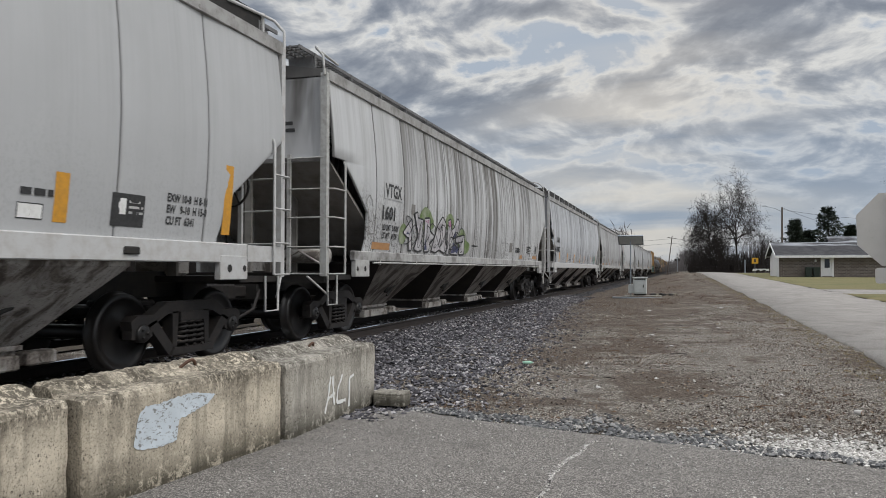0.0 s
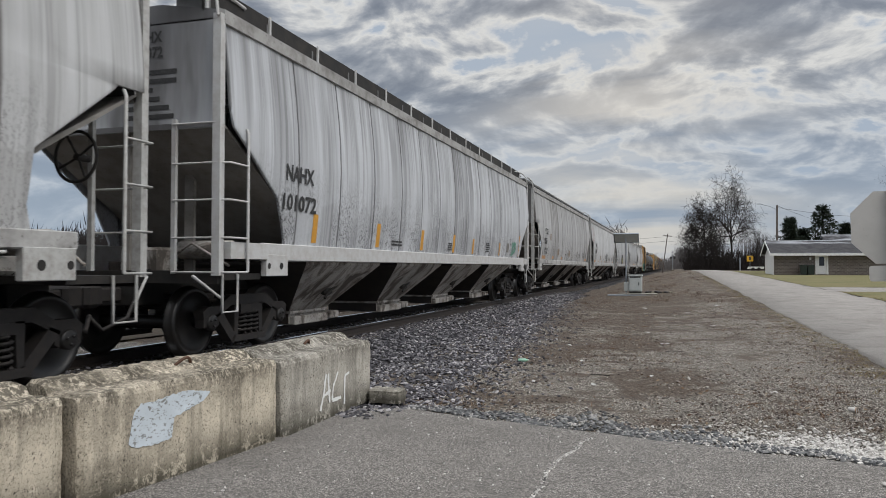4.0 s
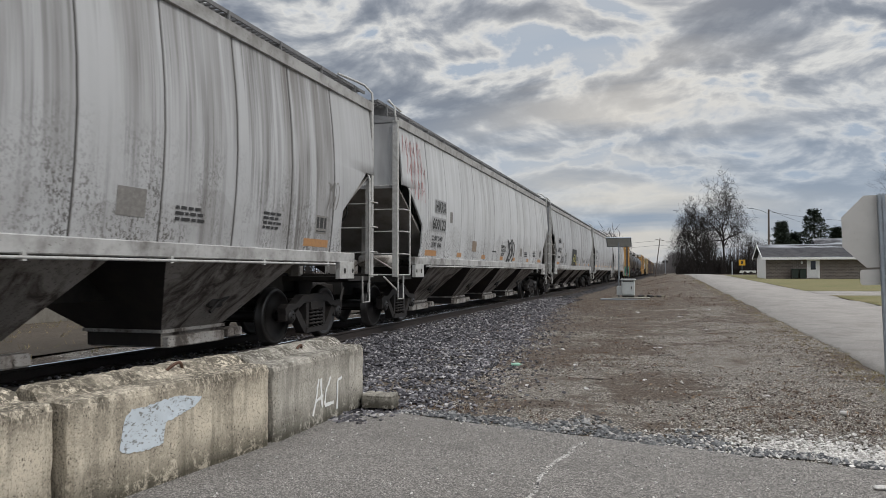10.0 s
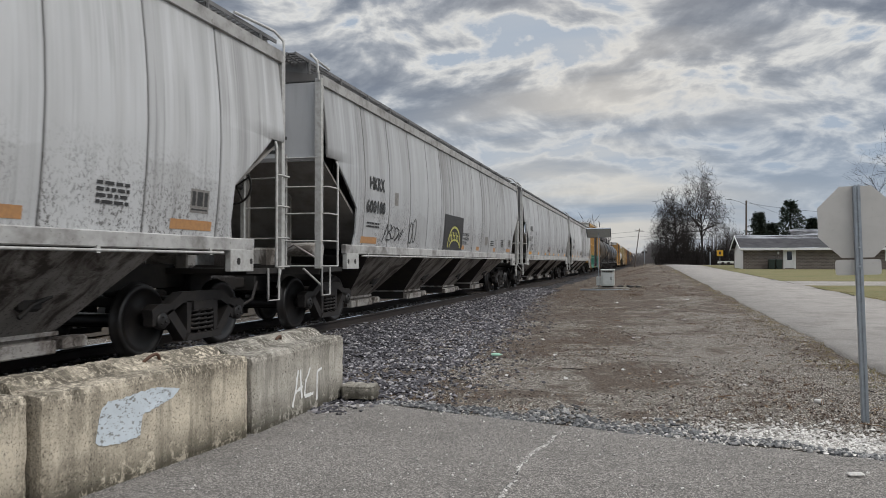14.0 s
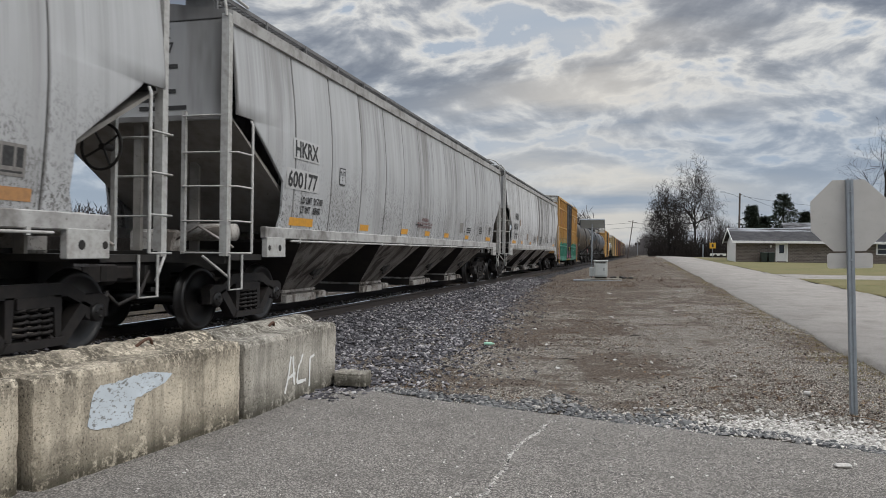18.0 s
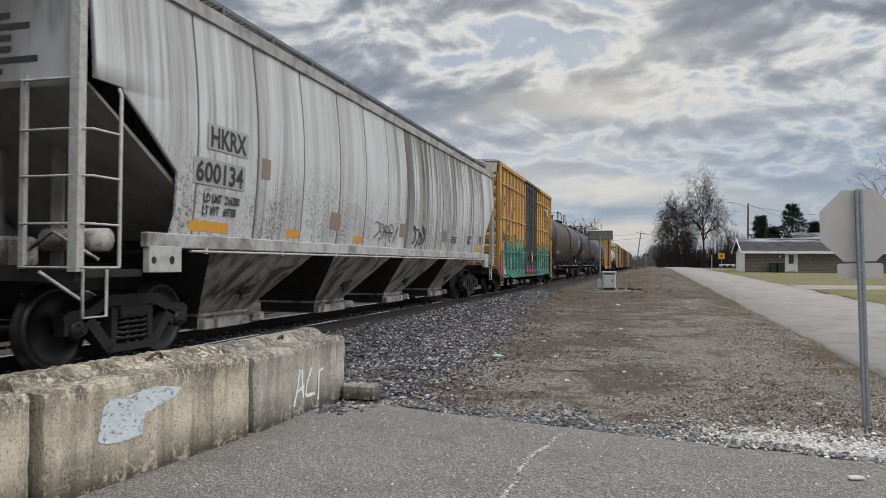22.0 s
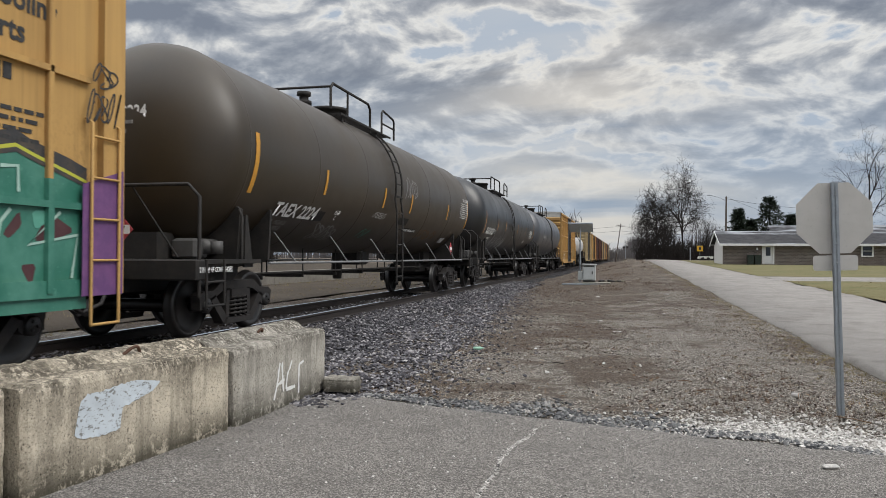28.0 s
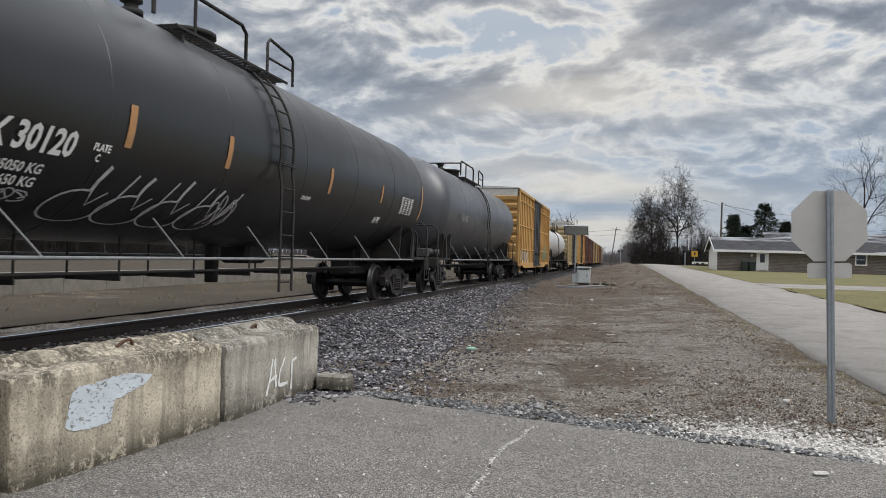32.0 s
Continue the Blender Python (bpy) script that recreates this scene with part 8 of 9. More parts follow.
def house():
    X, Y, Z = 9.9, 84.0, 0.70
    hs = thing("brick_house", "low brown brick house with a frosted grey roof", "house", pose(X, Y, Z))
    W, D, H = 24.0, 8.4, 2.15
    door, win = (3.95, 4.98, 0.12, 2.12), (13.35, 14.35, 0.95, 2.02)
    win2 = (18.2, 19.6, 0.95, 2.02)
    g = Geo()
    wall_run(g, 0, W, 0, 0.25, -0.6, H, [door, win, win2])
    g.box(0, W, D - 0.25, D, -0.6, H)
    part("wall", g, M_brick, hs)
    for x in (0.004, W - 0.254):
        g = Geo().prism([(0.25, -0.6), (D - 0.25, -0.6), (D - 0.25, H), (D / 2, H + 1.25), (0.25, H)], "x", x, x + 0.25)
        part("gable_wall", g, M_trimw, hs, "white gable end")
    sl = Geo()
    ov = 0.45
    ridge, eave = H + 1.45, H - 0.02
    for a, b in ((-ov, D / 2), (D + ov, D / 2)):
        sl.prism([(a, eave), (b, ridge), (b, ridge + 0.09), (a, eave + 0.09)], "x", -0.4, W + 0.4)
    part("roof", sl, M_shingle, hs, "grey shingle roof with pale frost")
    g = Geo().box(-0.42, W + 0.42, -ov - 0.07, -ov - 0.004, H - 0.17, H + 0.06)
    g.box(-0.42, W + 0.42, -ov, 0.0, H - 0.17, H - 0.14)
    part("fascia", g, M_trimw, hs, "white eaves board and gutter")
    g = Geo()
    for s_ in (0, 1):
        p0, p1 = (-ov, eave), (D / 2, ridge)
        if s_:
            p0 = (D + ov, eave)
        g.prism([(p0[0], p0[1] - 0.12), (p1[0], p1[1] - 0.12), (p1[0], p1[1] + 0.1), (p0[0], p0[1] + 0.1)], "x", -0.46, -0.405)
    part("barge_board", g, M_trimw, hs)
    dr = part("door", Geo().bev(door[0] + 0.06, door[1] - 0.06, 0.06, 0.11, door[2], door[3] - 0.06, 0.01), M_trimw, hs, "white door with a dark pane")
    part("door_pane", Geo().box(door[0] + 0.28, door[1] - 0.28, 0.045, 0.056, 0.95, 1.85), M_glass, dr)
    part("door_panel", Geo().bev(door[0] + 0.24, door[1] - 0.24, 0.04, 0.062, 0.25, 0.75, 0.01), M_trimw, dr)
    g = Geo()
    g.box(door[0] - 0.08, door[0] + 0.06, -0.03, 0.12, door[2] - 0.05, door[3])
    g.box(door[1] - 0.06, door[1] + 0.08, -0.03, 0.12, door[2] - 0.05, door[3])
    g.box(door[0] - 0.08, door[1] + 0.08, -0.03, 0.12, door[3] - 0.06, door[3] + 0.08)
    part("door_frame", g, M_trimw, hs)
    part("door_step", Geo().bev(door[0] - 0.2, door[1] + 0.2, -0.9, -0.04, -0.3, 0.06, 0.02), M_conc, hs)
    for wn in (win, win2):
        pane = part("window", Geo().box(wn[0] + 0.06, wn[1] - 0.06, 0.10, 0.12, wn[2] + 0.06, wn[3] - 0.06), M_glass, hs, "dark sash window")
        g = Geo()
        g.box(wn[0] - 0.07, wn[0] + 0.06, -0.03, 0.13, wn[2] - 0.06, wn[3] + 0.07)
        g.box(wn[1] - 0.06, wn[1] + 0.07, -0.03, 0.13, wn[2] - 0.06, wn[3] + 0.07)
        g.box(wn[0] + 0.06, wn[1] - 0.06, -0.03, 0.13, wn[3] - 0.06, wn[3] + 0.07)
        g.box(wn[0] + 0.06, wn[1] - 0.06, -0.05, 0.13, wn[2] - 0.07, wn[2] + 0.06)
        g.box(wn[0] + 0.06, wn[1] - 0.06, 0.06, 0.125, (wn[2] + wn[3]) / 2 - 0.03, (wn[2] + wn[3]) / 2 + 0.03)
        part("window_frame", g, M_trimw, pane)
    part("wall_lamp", Geo().bev(3.30, 3.48, -0.12, 0.0, 1.55, 1.80, 0.03), M_trimw, hs)
    # taller wing behind, its white gable to the road
    g = Geo().prism([(4.6, H + 0.55), (10.4, H + 0.55), (7.5, H + 2.15)], "x", 6.0, 6.2)
    part("wing_gable", g, M_trimw, hs, "white gable of the wing behind the main roof")
    g = Geo()
    for a, b in ((4.2, 7.5), (10.8, 7.5)):
        g.prism([(a, H + 0.42), (b, H + 2.2), (b, H + 2.3), (a, H + 0.52)], "x", 5.7, 23.8)
    part("wing_roof", g, M_shingle, hs, "dark shingle roof of the wing")
    part("wing_wall", Geo().box(6.2, 23.5, 8.5, 10.4, -0.6, H + 0.55), M_brick, hs)
    part("chimney", Geo().bev(20.4, 20.9, 4.8, 5.2, H + 1.0, H + 1.9, 0.02), M_trimw, hs)
    return hs


house()
for x in (12.55, 13.25):
    b = thing("wheeled_bin", "dark green wheeled rubbish bin by the house wall", "rubbish bin", pose(x, 83.4, 0.68), "bins by the house")
    g = Geo()
    g.loft([[(-.26, -.28, 0.08), (.26, -.28, 0.08), (.26, .28, 0.08), (-.26, .28, 0.08)], [(-.31, -.36, 0.98), (.31, -.36, 0.98), (.31, .36, 0.98), (-.31, .36, 0.98)]], smooth=False)
    part("body", g, M_bin, b)
    part("lid", Geo().bev(-.33, .33, -.39, .39, 0.98, 1.06, 0.03), M_bin, b)
    for sx in (-1, 1):
        part("wheel", Geo().lathe([(sx * .26, 0), (sx * .26, .1), (sx * .31, .1), (sx * .31, 0)], (0, .26, .1), "x", 12), M_bin, b)

# ---- poles, signs and wires ----
M_pole = worn_paint("weathered_pole_wood", (0.11, 0.09, 0.075), (0.05, 0.04, 0.035), 0.5, 0.9, 3)
M_galv = worn_paint("galvanised_steel", (0.30, 0.33, 0.36), (0.20, 0.21, 0.22), 0.6, 0.45, 14, 0.5)
M_signback = worn_paint("dull_aluminium", (0.47, 0.455, 0.43), (0.36, 0.345, 0.32), 0.5, 0.5, 3, 0.2)
M_wire = worn_paint("black_wire", (0.02, 0.02, 0.02), (0.04, 0.04, 0.04), 0.2, 0.6)


def stop_sign():
    ob = thing("stop_sign", "back of an octagonal road sign on a perforated steel post", "road sign", pose(1.955, 7.72, ground_z(1.955, 7.72), 0, -1.6, 3))
    g = Geo()
    g.box(-0.030, -0.024, -0.02, 0.02, -0.05, 2.20)
    g.box(0.024, 0.030, -0.02, 0.02, -0.05, 2.20)
    # front web with its row of holes
    z = 0.0
    while z < 2.19:
        g.box(-0.024, -0.006, -0.022, -0.017, z, z + 0.0254)
        g.box(0.006, 0.024, -0.022, -0.017, z, z + 0.0254)
        g.box(-0.006, 0.006, -0.022, -0.017, z, z + 0.012)
        z += 0.0254
    part("post", g, M_galv, ob, "galvanised perforated U-channel post")
    part("post_back", Geo().box(-0.024, 0.024, 0.012, 0.018, -0.05, 2.20), M_galv, ob)
    a = 0.335
    b = a * math.tan(math.pi / 8)
    poly = [(-b, -a), (b, -a), (a, -b), (a, b), (b, a), (-b, a), (-a, b), (-a, -b)]
    pl = part("sign_plate", Geo().prism(poly, "y", 0.022, 0.026), M_signback, ob, "bare metal back of the octagonal plate")
    pl.location = (0, 0, 1.865)
    q = []
    for cx, cz, a0 in ((0.17, 0.045, 0), (-0.17, 0.045, 90), (-0.17, -0.045, 180), (0.17, -0.045, 270)):
        q += [(cx + 0.027 * math.cos(radians(a0 + i * 22.5)), cz + 0.027 * math.sin(radians(a0 + i * 22.5))) for i in range(5)]
    pq = part("lower_plate", Geo().prism(q, "y", 0.022, 0.025), M_signback, ob, "small rounded metal plate below")
    pq.location = (0, 0, 1.44)
    for z in (1.62, 2.08, 1.44):
        part("bolt", Geo().lathe([(-0.03, 0.0), (-0.03, 0.009), (-0.022, 0.009)], (0, 0, z), "y", 6), M_galv, ob)
    return ob


stop_sign()


def utility_pole(x, y, z, height, lean, label, arm=True):
    ob = thing("utility_pole", label, "utility pole", pose(x, y, z, 0, lean, 0))
    part("pole", Geo().tube([(0, 0, -0.3), (0, 0, height)], 0.14, 8, True, 0.10), M_pole, ob)
    if arm:
        part("crossarm", Geo().bev(-1.1, 1.1, -0.06, 0.06, height - 0.6, height - 0.48, 0.01), M_pole, ob)
        for a in (-1, 0.9):
            part("insulator", Geo().lathe([(height - 0.48, 0.04), (height - 0.36, 0.05), (height - 0.34, 0.0)], (a, 0, 0), "z", 6), M_galv, ob)
    return ob


p = utility_pole(12.1, 100, 0.85, 8.3, 0.5, "wooden pole with a street lamp arm behind the house", False)
g = Geo().tube([(0, 0, 7.75), (-0.8, -0.1, 8.15), (-1.9, -0.2, 8.45)], 0.035, 6)
part("lamp_arm", g, M_galv, p)
part("lamp_head", Geo().bev(-2.35, -1.8, -0.32, -0.08, 8.42, 8.52, 0.03), M_galv, p)
utility_pole(-2.85, 200, 0.3, 9.9, 7.5, "leaning wooden pole by the railway crossing")


def wire(a, b, sag, r=0.012):
    a, b = Vector(a), Vector(b)
    pts = [a.lerp(b, i / 10) - Vector((0, 0, sag * 4 * (i / 10) * (1 - i / 10))) for i in range(11)]
    ob = part("overhead_wire", Geo().tube(pts, r, 3), M_wire)
    return tagged(ob, "thin black overhead wire between poles", "wire", "overhead wires")


wire((12.1, 100, 8.9), (34, 108, 8.4), 0.9, 0.02)
wire((12.2, 100, 9.1), (36, 150, 8.8), 1.2, 0.02)
wire((-60, 196, 8.2), (-1.7, 200, 9.4), 1.0, 0.03)
wire((-1.7, 200, 9.4), (40, 204, 9.0), 0.9, 0.03)
wire((-60, 197, 7.2), (-1.7, 200.1, 8.2), 1.0, 0.03)
wire((-1.7, 200.1, 8.2), (40, 205, 7.9), 0.9, 0.03)


def crossing_signal(x, y, z):
    ob = thing("crossing_signal", "railway crossing signal with crossed boards on a mast", "crossing signal", pose(x, y, z))
    part("mast", Geo().tube([(0, 0, 0), (0, 0, 4.9)], 0.08, 8), M_galv, ob)
    for a in (45, -45):
        e = part("crossbuck", Geo().box(-0.75, 0.75, -0.02, 0.02, -0.12, 0.12), M_trimw, ob)
        e.matrix_local = pose(0, -0.12 - 0.03 * (a > 0), 4.2, 0, a, 0)
    for sx in (-1, 1):
        part("signal_lamp", Geo().lathe([(-0.15, 0.0), (-0.15, 0.3), (-0.12, 0.3), (-0.05, 0.14), (0.1, 0.12), (0.1, 0)], (sx * 0.45, 0, 3.2), "y", 14), M_dark, ob)
    part("base", Geo().bev(-0.3, 0.3, -0.3, 0.3, -0.2, 0.2, 0.03), M_conc, ob)


crossing_signal(-0.35, 200, 0.75)
ob = thing("marker_post", "short white marker post by the road's end", "marker post", pose(4.2, 170, 1.0))
part("post", Geo().tube([(0, 0, -0.1), (0, 0, 1.15)], 0.06, 8), M_trimw, ob)
part("band", Geo().lathe([(0.85, 0.064), (1.0, 0.064)], (0, 0, 0), "z", 8), M_orange, ob)
k = Mat("yellow_sign_face", 0.5)
k.color(k.mix(k.ramp(k.noise(8, 4), (0.5, 0.0), (0.7, 0.3)), (0.62, 0.34, 0.02), (0.4, 0.25, 0.05)))
ob = thing("warning_sign", "square yellow warning sign on a post by the road", "road sign", pose(10.1, 112, 0.95))
part("post", Geo().box(-0.03, 0.03, -0.03, 0.03, -0.1, 2.2), M_galv, ob)
part("sign_plate", Geo().box(-0.42, 0.42, -0.05, -0.035, 1.35, 2.15), k.m, ob, "yellow sign plate")
g = Geo().box(-0.12, 0.12, -0.058, -0.05, 1.55, 1.98)
part("sign_mark", g, M_ink, ob)
ob = thing("flatbed_trailer", "small white flat trailer on the grass by the trees", "trailer", pose(11.4, 118, 1.0))
part("bed", Geo().bev(-1.1, 1.1, -0.5, 0.5, 0.25, 0.42, 0.03), M_trimw, ob)
part("side_board", Geo().box(-1.1, 1.1, -0.52, -0.48, 0.42, 0.6), M_trimw, ob)
for sx in (-0.4, 0.4):
    part("wheel", Geo().lathe([(-0.56, 0.0), (-0.56, 0.24), (-0.44, 0.24), (-0.44, 0.0)], (sx, 0, 0.24), "y", 12), M_dark, ob)
ob = thing("light_post", "pale bollard post among the trees", "post", pose(11.0, 140, 1.0))
part("post", Geo().tube([(0, 0, -0.1), (0, 0, 2.2)], 0.10, 8), M_galv, ob)

M_wall_old = worn_paint("old_dirty_concrete", (0.20, 0.185, 0.16), (0.09, 0.08, 0.068), 0.7, 0.9, 2.5)
# low concrete wall beyond the railway
ob = thing("low_wall", "long low weathered concrete wall beyond the railway", "wall", pose(-17.2, 0, 0.0))
for i in range(26):
    w = part("wall_block", Geo().bev(-0.2, 0.2, -6 + 2.0 * i, -4.012 + 2.0 * i, -0.1, 0.62, 0.02), M_wall_old, ob)

# ---- signal cabinet with a solar panel ----
CX, CY = -1.93, 40.0
cz = ground_z(CX, CY)
M_cab = worn_paint("cabinet_grey", (0.46, 0.48, 0.47), (0.3, 0.3, 0.28), 0.4, 0.5, 6)
M_solar = Mat("solar_glass", 0.22, 0.0, 0.6).color((0.13, 0.135, 0.145)).m
ob = thing("signal_cabinet", "small grey steel signal cabinet on a pale slab", "signal cabinet", pose(CX, CY, cz + 0.12))
part("body", Geo().bev(-0.33, 0.33, -0.3, 0.3, 0.08, 0.86, 0.015), M_cab, ob)
part("roof", Geo().bev(-0.37, 0.37, -0.35, 0.34, 0.86, 0.94, 0.02), M_cab, ob)
dr = part("door", Geo().bev(-0.26, 0.26, -0.325, -0.302, 0.14, 0.74, 0.008), M_cab, ob)
part("handle", Geo().box(0.16, 0.20, -0.35, -0.325, 0.4, 0.55), M_dark, dr)
for i in range(6):
    part("vent_slot", Geo().box(-0.26 + i * 0.09, -0.20 + i * 0.09, -0.309, -0.301, 0.78, 0.84), M_dark, ob)
part("side_box", Geo().bev(-0.58, -0.34, -0.2, 0.2, 0.1, 0.55, 0.015), M_cab, ob)
part("foot", Geo().box(-0.3, 0.3, -0.27, 0.27, 0.0, 0.08), M_dark, ob)
ob = thing("concrete_slab", "pale slab under the signal cabinet", "slab", pose(CX + 0.15, CY, cz), "")
part("slab", Geo().bev(-0.95, 0.95, -0.55, 0.55, -0.1, 0.10, 0.02), M_conc_grey, ob)
for i in range(3):
    part("board", Geo().bev(-1.5 + 1.1 * i, -0.3 + 1.0 * i, -0.9 - 0.05 * i, -0.72 - 0.05 * i, -0.03, 0.05, 0.01), M_galv, ob)
ob = thing("solar_panel_mast", "thin steel mast with a tilted solar panel", "solar panel", pose(CX - 0.47, CY, cz))
part("mast", Geo().tube([(0, -0.05, -0.1), (0, -0.05, 2.95)], 0.035, 8), M_galv, ob)
pn = part("panel", Geo().bev(-0.6, 0.62, -0.32, 0.32, -0.02, 0.02, 0.008), M_solar, ob, "dark glass solar panel")
pn.matrix_local = pose(0, 0.05, 2.98, -40, 0, 0)
g = Geo()
for a, b, c_, d in ((-0.63, 0.65, -0.35, -0.32), (-0.63, 0.65, 0.32, 0.35), (-0.63, -0.6, -0.32, 0.32), (0.62, 0.65, -0.32, 0.32)):
    g.box(a, b, c_, d, -0.03, 0.03)
part("panel_back", Geo().box(-0.58, 0.60, -0.30, 0.30, -0.032, -0.022), M_cab, pn, "pale backing sheet")
for i in range(1, 6):
    g.box(-0.6 + 0.2 * i, -0.592 + 0.2 * i, -0.32, 0.32, -0.028, 0.024)
part("panel_frame", g, M_galv, pn)
ob = thing("rubble_heap", "small heap of dark scrap beside the cabinet", "rubble", pose(CX + 1.1, CY + 1.5, cz))
q = random.Random(4)
for i in range(14):
    e = part("chunk", Geo().bev(-.14, .14, -.1, .1, -.06, .08, 0.03), M_iron if i % 3 else M_conc, ob)
    e.matrix_local = pose(q.uniform(-.6, .6), q.uniform(-.4, .4), 0.06 + 0.06 * q.random(), q.uniform(-20, 20), q.uniform(-20, 20), q.uniform(0, 180))

# ---- paint on the blocks, broken kerb piece ----
def face_in(u, w, seed):
    """How the cast face swells at (along, up)."""
    s = Vector((u * 3 + seed * 11, 0.0, w * 3))
    return noise.noise(s * 2.2) * 0.006 + noise.noise(s * 7) * 0.004


def outline(pts, u):
    """Height of a sloping outline, points of (along, up), at u."""
    for (a, za), (b, zb) in zip(pts, pts[1:]):
        if a <= u <= b:
            return za + (zb - za) * (u - a) / (b - a)
    return pts[-1][1]


def paint_patch(block_ob, low, high, mat, seed, label):
    """A thin rolled-on coat of paint on a block's front face, its edge a little uneven."""
    u0, u1 = low[0][0], low[-1][0]
    n = int((u1 - u0) / 0.011)
    rows = []
    for i in range(n + 1):
        u = u0 + (u1 - u0) * i / n
        a = outline(low, u) + 0.010 * noise.noise((u * 26, 1, seed)) + 0.006 * noise.noise((u * 80, 2, seed))
        b = outline(high, u) + 0.009 * noise.noise((u * 30, 5, seed)) + 0.006 * noise.noise((u * 90, 4, seed))
        a, b = min(a, b), max(a, b)
        rows.append([(u, face_in(u, w, seed) - 0.0045, w) for w in (a + (b - a) * j / 14 for j in range(15))])
    return part("paint_patch", Geo().loft(rows, closed=False), mat, block_ob, label)


paint_patch(b2, [(0.36, 0.31), (0.40, 0.28), (0.46, 0.27), (0.62, 0.26), (0.745, 0.275), (0.765, 0.41), (0.91, 0.44), (1.06, 0.475), (1.13, 0.53)],
            [(0.36, 0.32), (0.375, 0.40), (0.40, 0.50), (0.46, 0.555), (0.58, 0.55), (0.74, 0.57), (0.90, 0.575), (1.02, 0.555), (1.13, 0.535)], M_patch.m, 2, "pale blue paint patch")


def brush(block_ob, segs, r, mat, label):
    g = Geo()
    for k_, ((u0, w0), (u1, w1)) in enumerate(segs):
        d = Vector((u1 - u0, w1 - w0)).normalized()
        n = Vector((-d.y, d.x)) * r
        q = random.Random(k_)
        rows = []
        for i in range(9):
            t = i / 8
            u, w, e = u0 + (u1 - u0) * t, w0 + (w1 - w0) * t, q.uniform(.6, 1.2)
            rows.append([(u + n.x * e * f, face_in(u, w, 3) - 0.005 - 0.0003 * k_, w + n.y * e * f) for f in (-1, 0, 1)])
        g.loft(rows, closed=False)
    part("spray_letters", g, mat, block_ob, label)


brush(b3, [((0.67, 0.10), (0.79, 0.43)), ((0.83, 0.43), (0.86, 0.15)), ((0.71, 0.23), (0.88, 0.26)), ((1.04, 0.42), (0.94, 0.29)), ((0.94, 0.29), (0.92, 0.16)), ((0.92, 0.16), (1.11, 0.16)), ((1.19, 0.08), (1.20, 0.36)), ((1.20, 0.36), (1.31, 0.38))], 0.017, M_white_paint.m, "white spray-painted letters, partly worn")


ob = thing("kerb_piece", "broken piece of weathered concrete kerb by the blocks", "concrete piece", pose(-3.14, 7.40, 0.0, 0, 0, 2), "")
part("piece", rough_block(0.36, 0.22, 0.14, 0.0, 9, M_conc_grey), M_conc, ob)

# ---- loose stones ----
def stone_verts(q, s, flat=0.6):
    p = [Vector((q.uniform(.7, 1), q.uniform(-.3, .3), q.uniform(-.3, .3))), Vector((-q.uniform(.7, 1), q.uniform(-.3, .3), q.uniform(-.3, .3))),
         Vector((q.uniform(-.3, .3), q.uniform(.6, 1), q.uniform(-.3, .3))), Vector((q.uniform(-.3, .3), -q.uniform(.6, 1), q.uniform(-.3, .3))),
         Vector((q.uniform(-.4, .4), q.uniform(-.4, .4), q.uniform(.6, 1))), Vector((q.uniform(-.4, .4), q.uniform(-.4, .4), -q.uniform(.6, 1))),
         Vector((q.uniform(.3, .7), q.uniform(.3, .7), q.uniform(.2, .6))), Vector((-q.uniform(.3, .7), -q.uniform(.3, .7), q.uniform(.2, .6)))]
    m = Euler((q.uniform(-.4, .4), q.uniform(-.4, .4), q.uniform(0, 6.28))).to_matrix()
    return [m @ Vector((a.x * s, a.y * s * 0.8, a.z * s * flat)) for a in p]


STONE_F = [(0, 6, 4), (6, 2, 4), (2, 1, 4), (1, 7, 4), (7, 3, 4), (3, 0, 4), (0, 2, 6), (2, 0, 5), (1, 2, 5), (3, 1, 5), (0, 3, 5), (1, 3, 7)]


def scatter(name, label, mat, n, place, size, seed, flat=0.6, sink=0.3):
    q = random.Random(seed)
    v, f = [], []
    for i in range(n):
        pl = place(q)
        if pl is None:
            continue
        x, y, z = pl
        s = size(q)
        o = len(v)
        c0 = Vector((x, y, z + s * flat * (0.8 - sink)))
        v += [c0 + a for a in stone_verts(q, s, flat)]
        f += [tuple(i_ + o for i_ in t) for t in STONE_F]
    g = Geo()
    g.add(v, f)
    return tagged(new(name, g.mesh(name, mat)), label, "stones", kind="stuff")


def stone_material(name, *stops):
    k = Mat(name, 0.9, spec=0.25)
    base = k.ramp(k.island(), *stops)
    n = k.noise(70, 4, 0.7)
    k.color(k.mix(k.math("MULTIPLY", k.ramp(n, (0.35, 0.0), (0.7, 1.0)), 0.45), base, (0.07, 0.06, 0.055))).bump(n, 0.35, 0.006)
    return k.m


M_st_dark = stone_material("ballast_stones", (0.0, (0.032, 0.032, 0.039)), (0.45, (0.086, 0.085, 0.097)), (0.8, (0.205, 0.20, 0.215)), (1.0, (0.50, 0.48, 0.48)))
M_st_blue = stone_material("blue_grey_stones", (0.0, (0.06, 0.065, 0.07)), (0.5, (0.14, 0.145, 0.15)), (0.85, (0.27, 0.27, 0.265)), (1.0, (0.46, 0.44, 0.41)))
M_st_pale = stone_material("pale_stones", (0.0, (0.30, 0.285, 0.26)), (0.5, (0.55, 0.53, 0.50)), (1.0, (0.78, 0.76, 0.72)))
M_st_mix = stone_material("mixed_gravel", (0.0, (0.09, 0.08, 0.07)), (0.45, (0.22, 0.20, 0.175)), (0.8, (0.40, 0.37, 0.33)), (1.0, (0.66, 0.63, 0.58)))


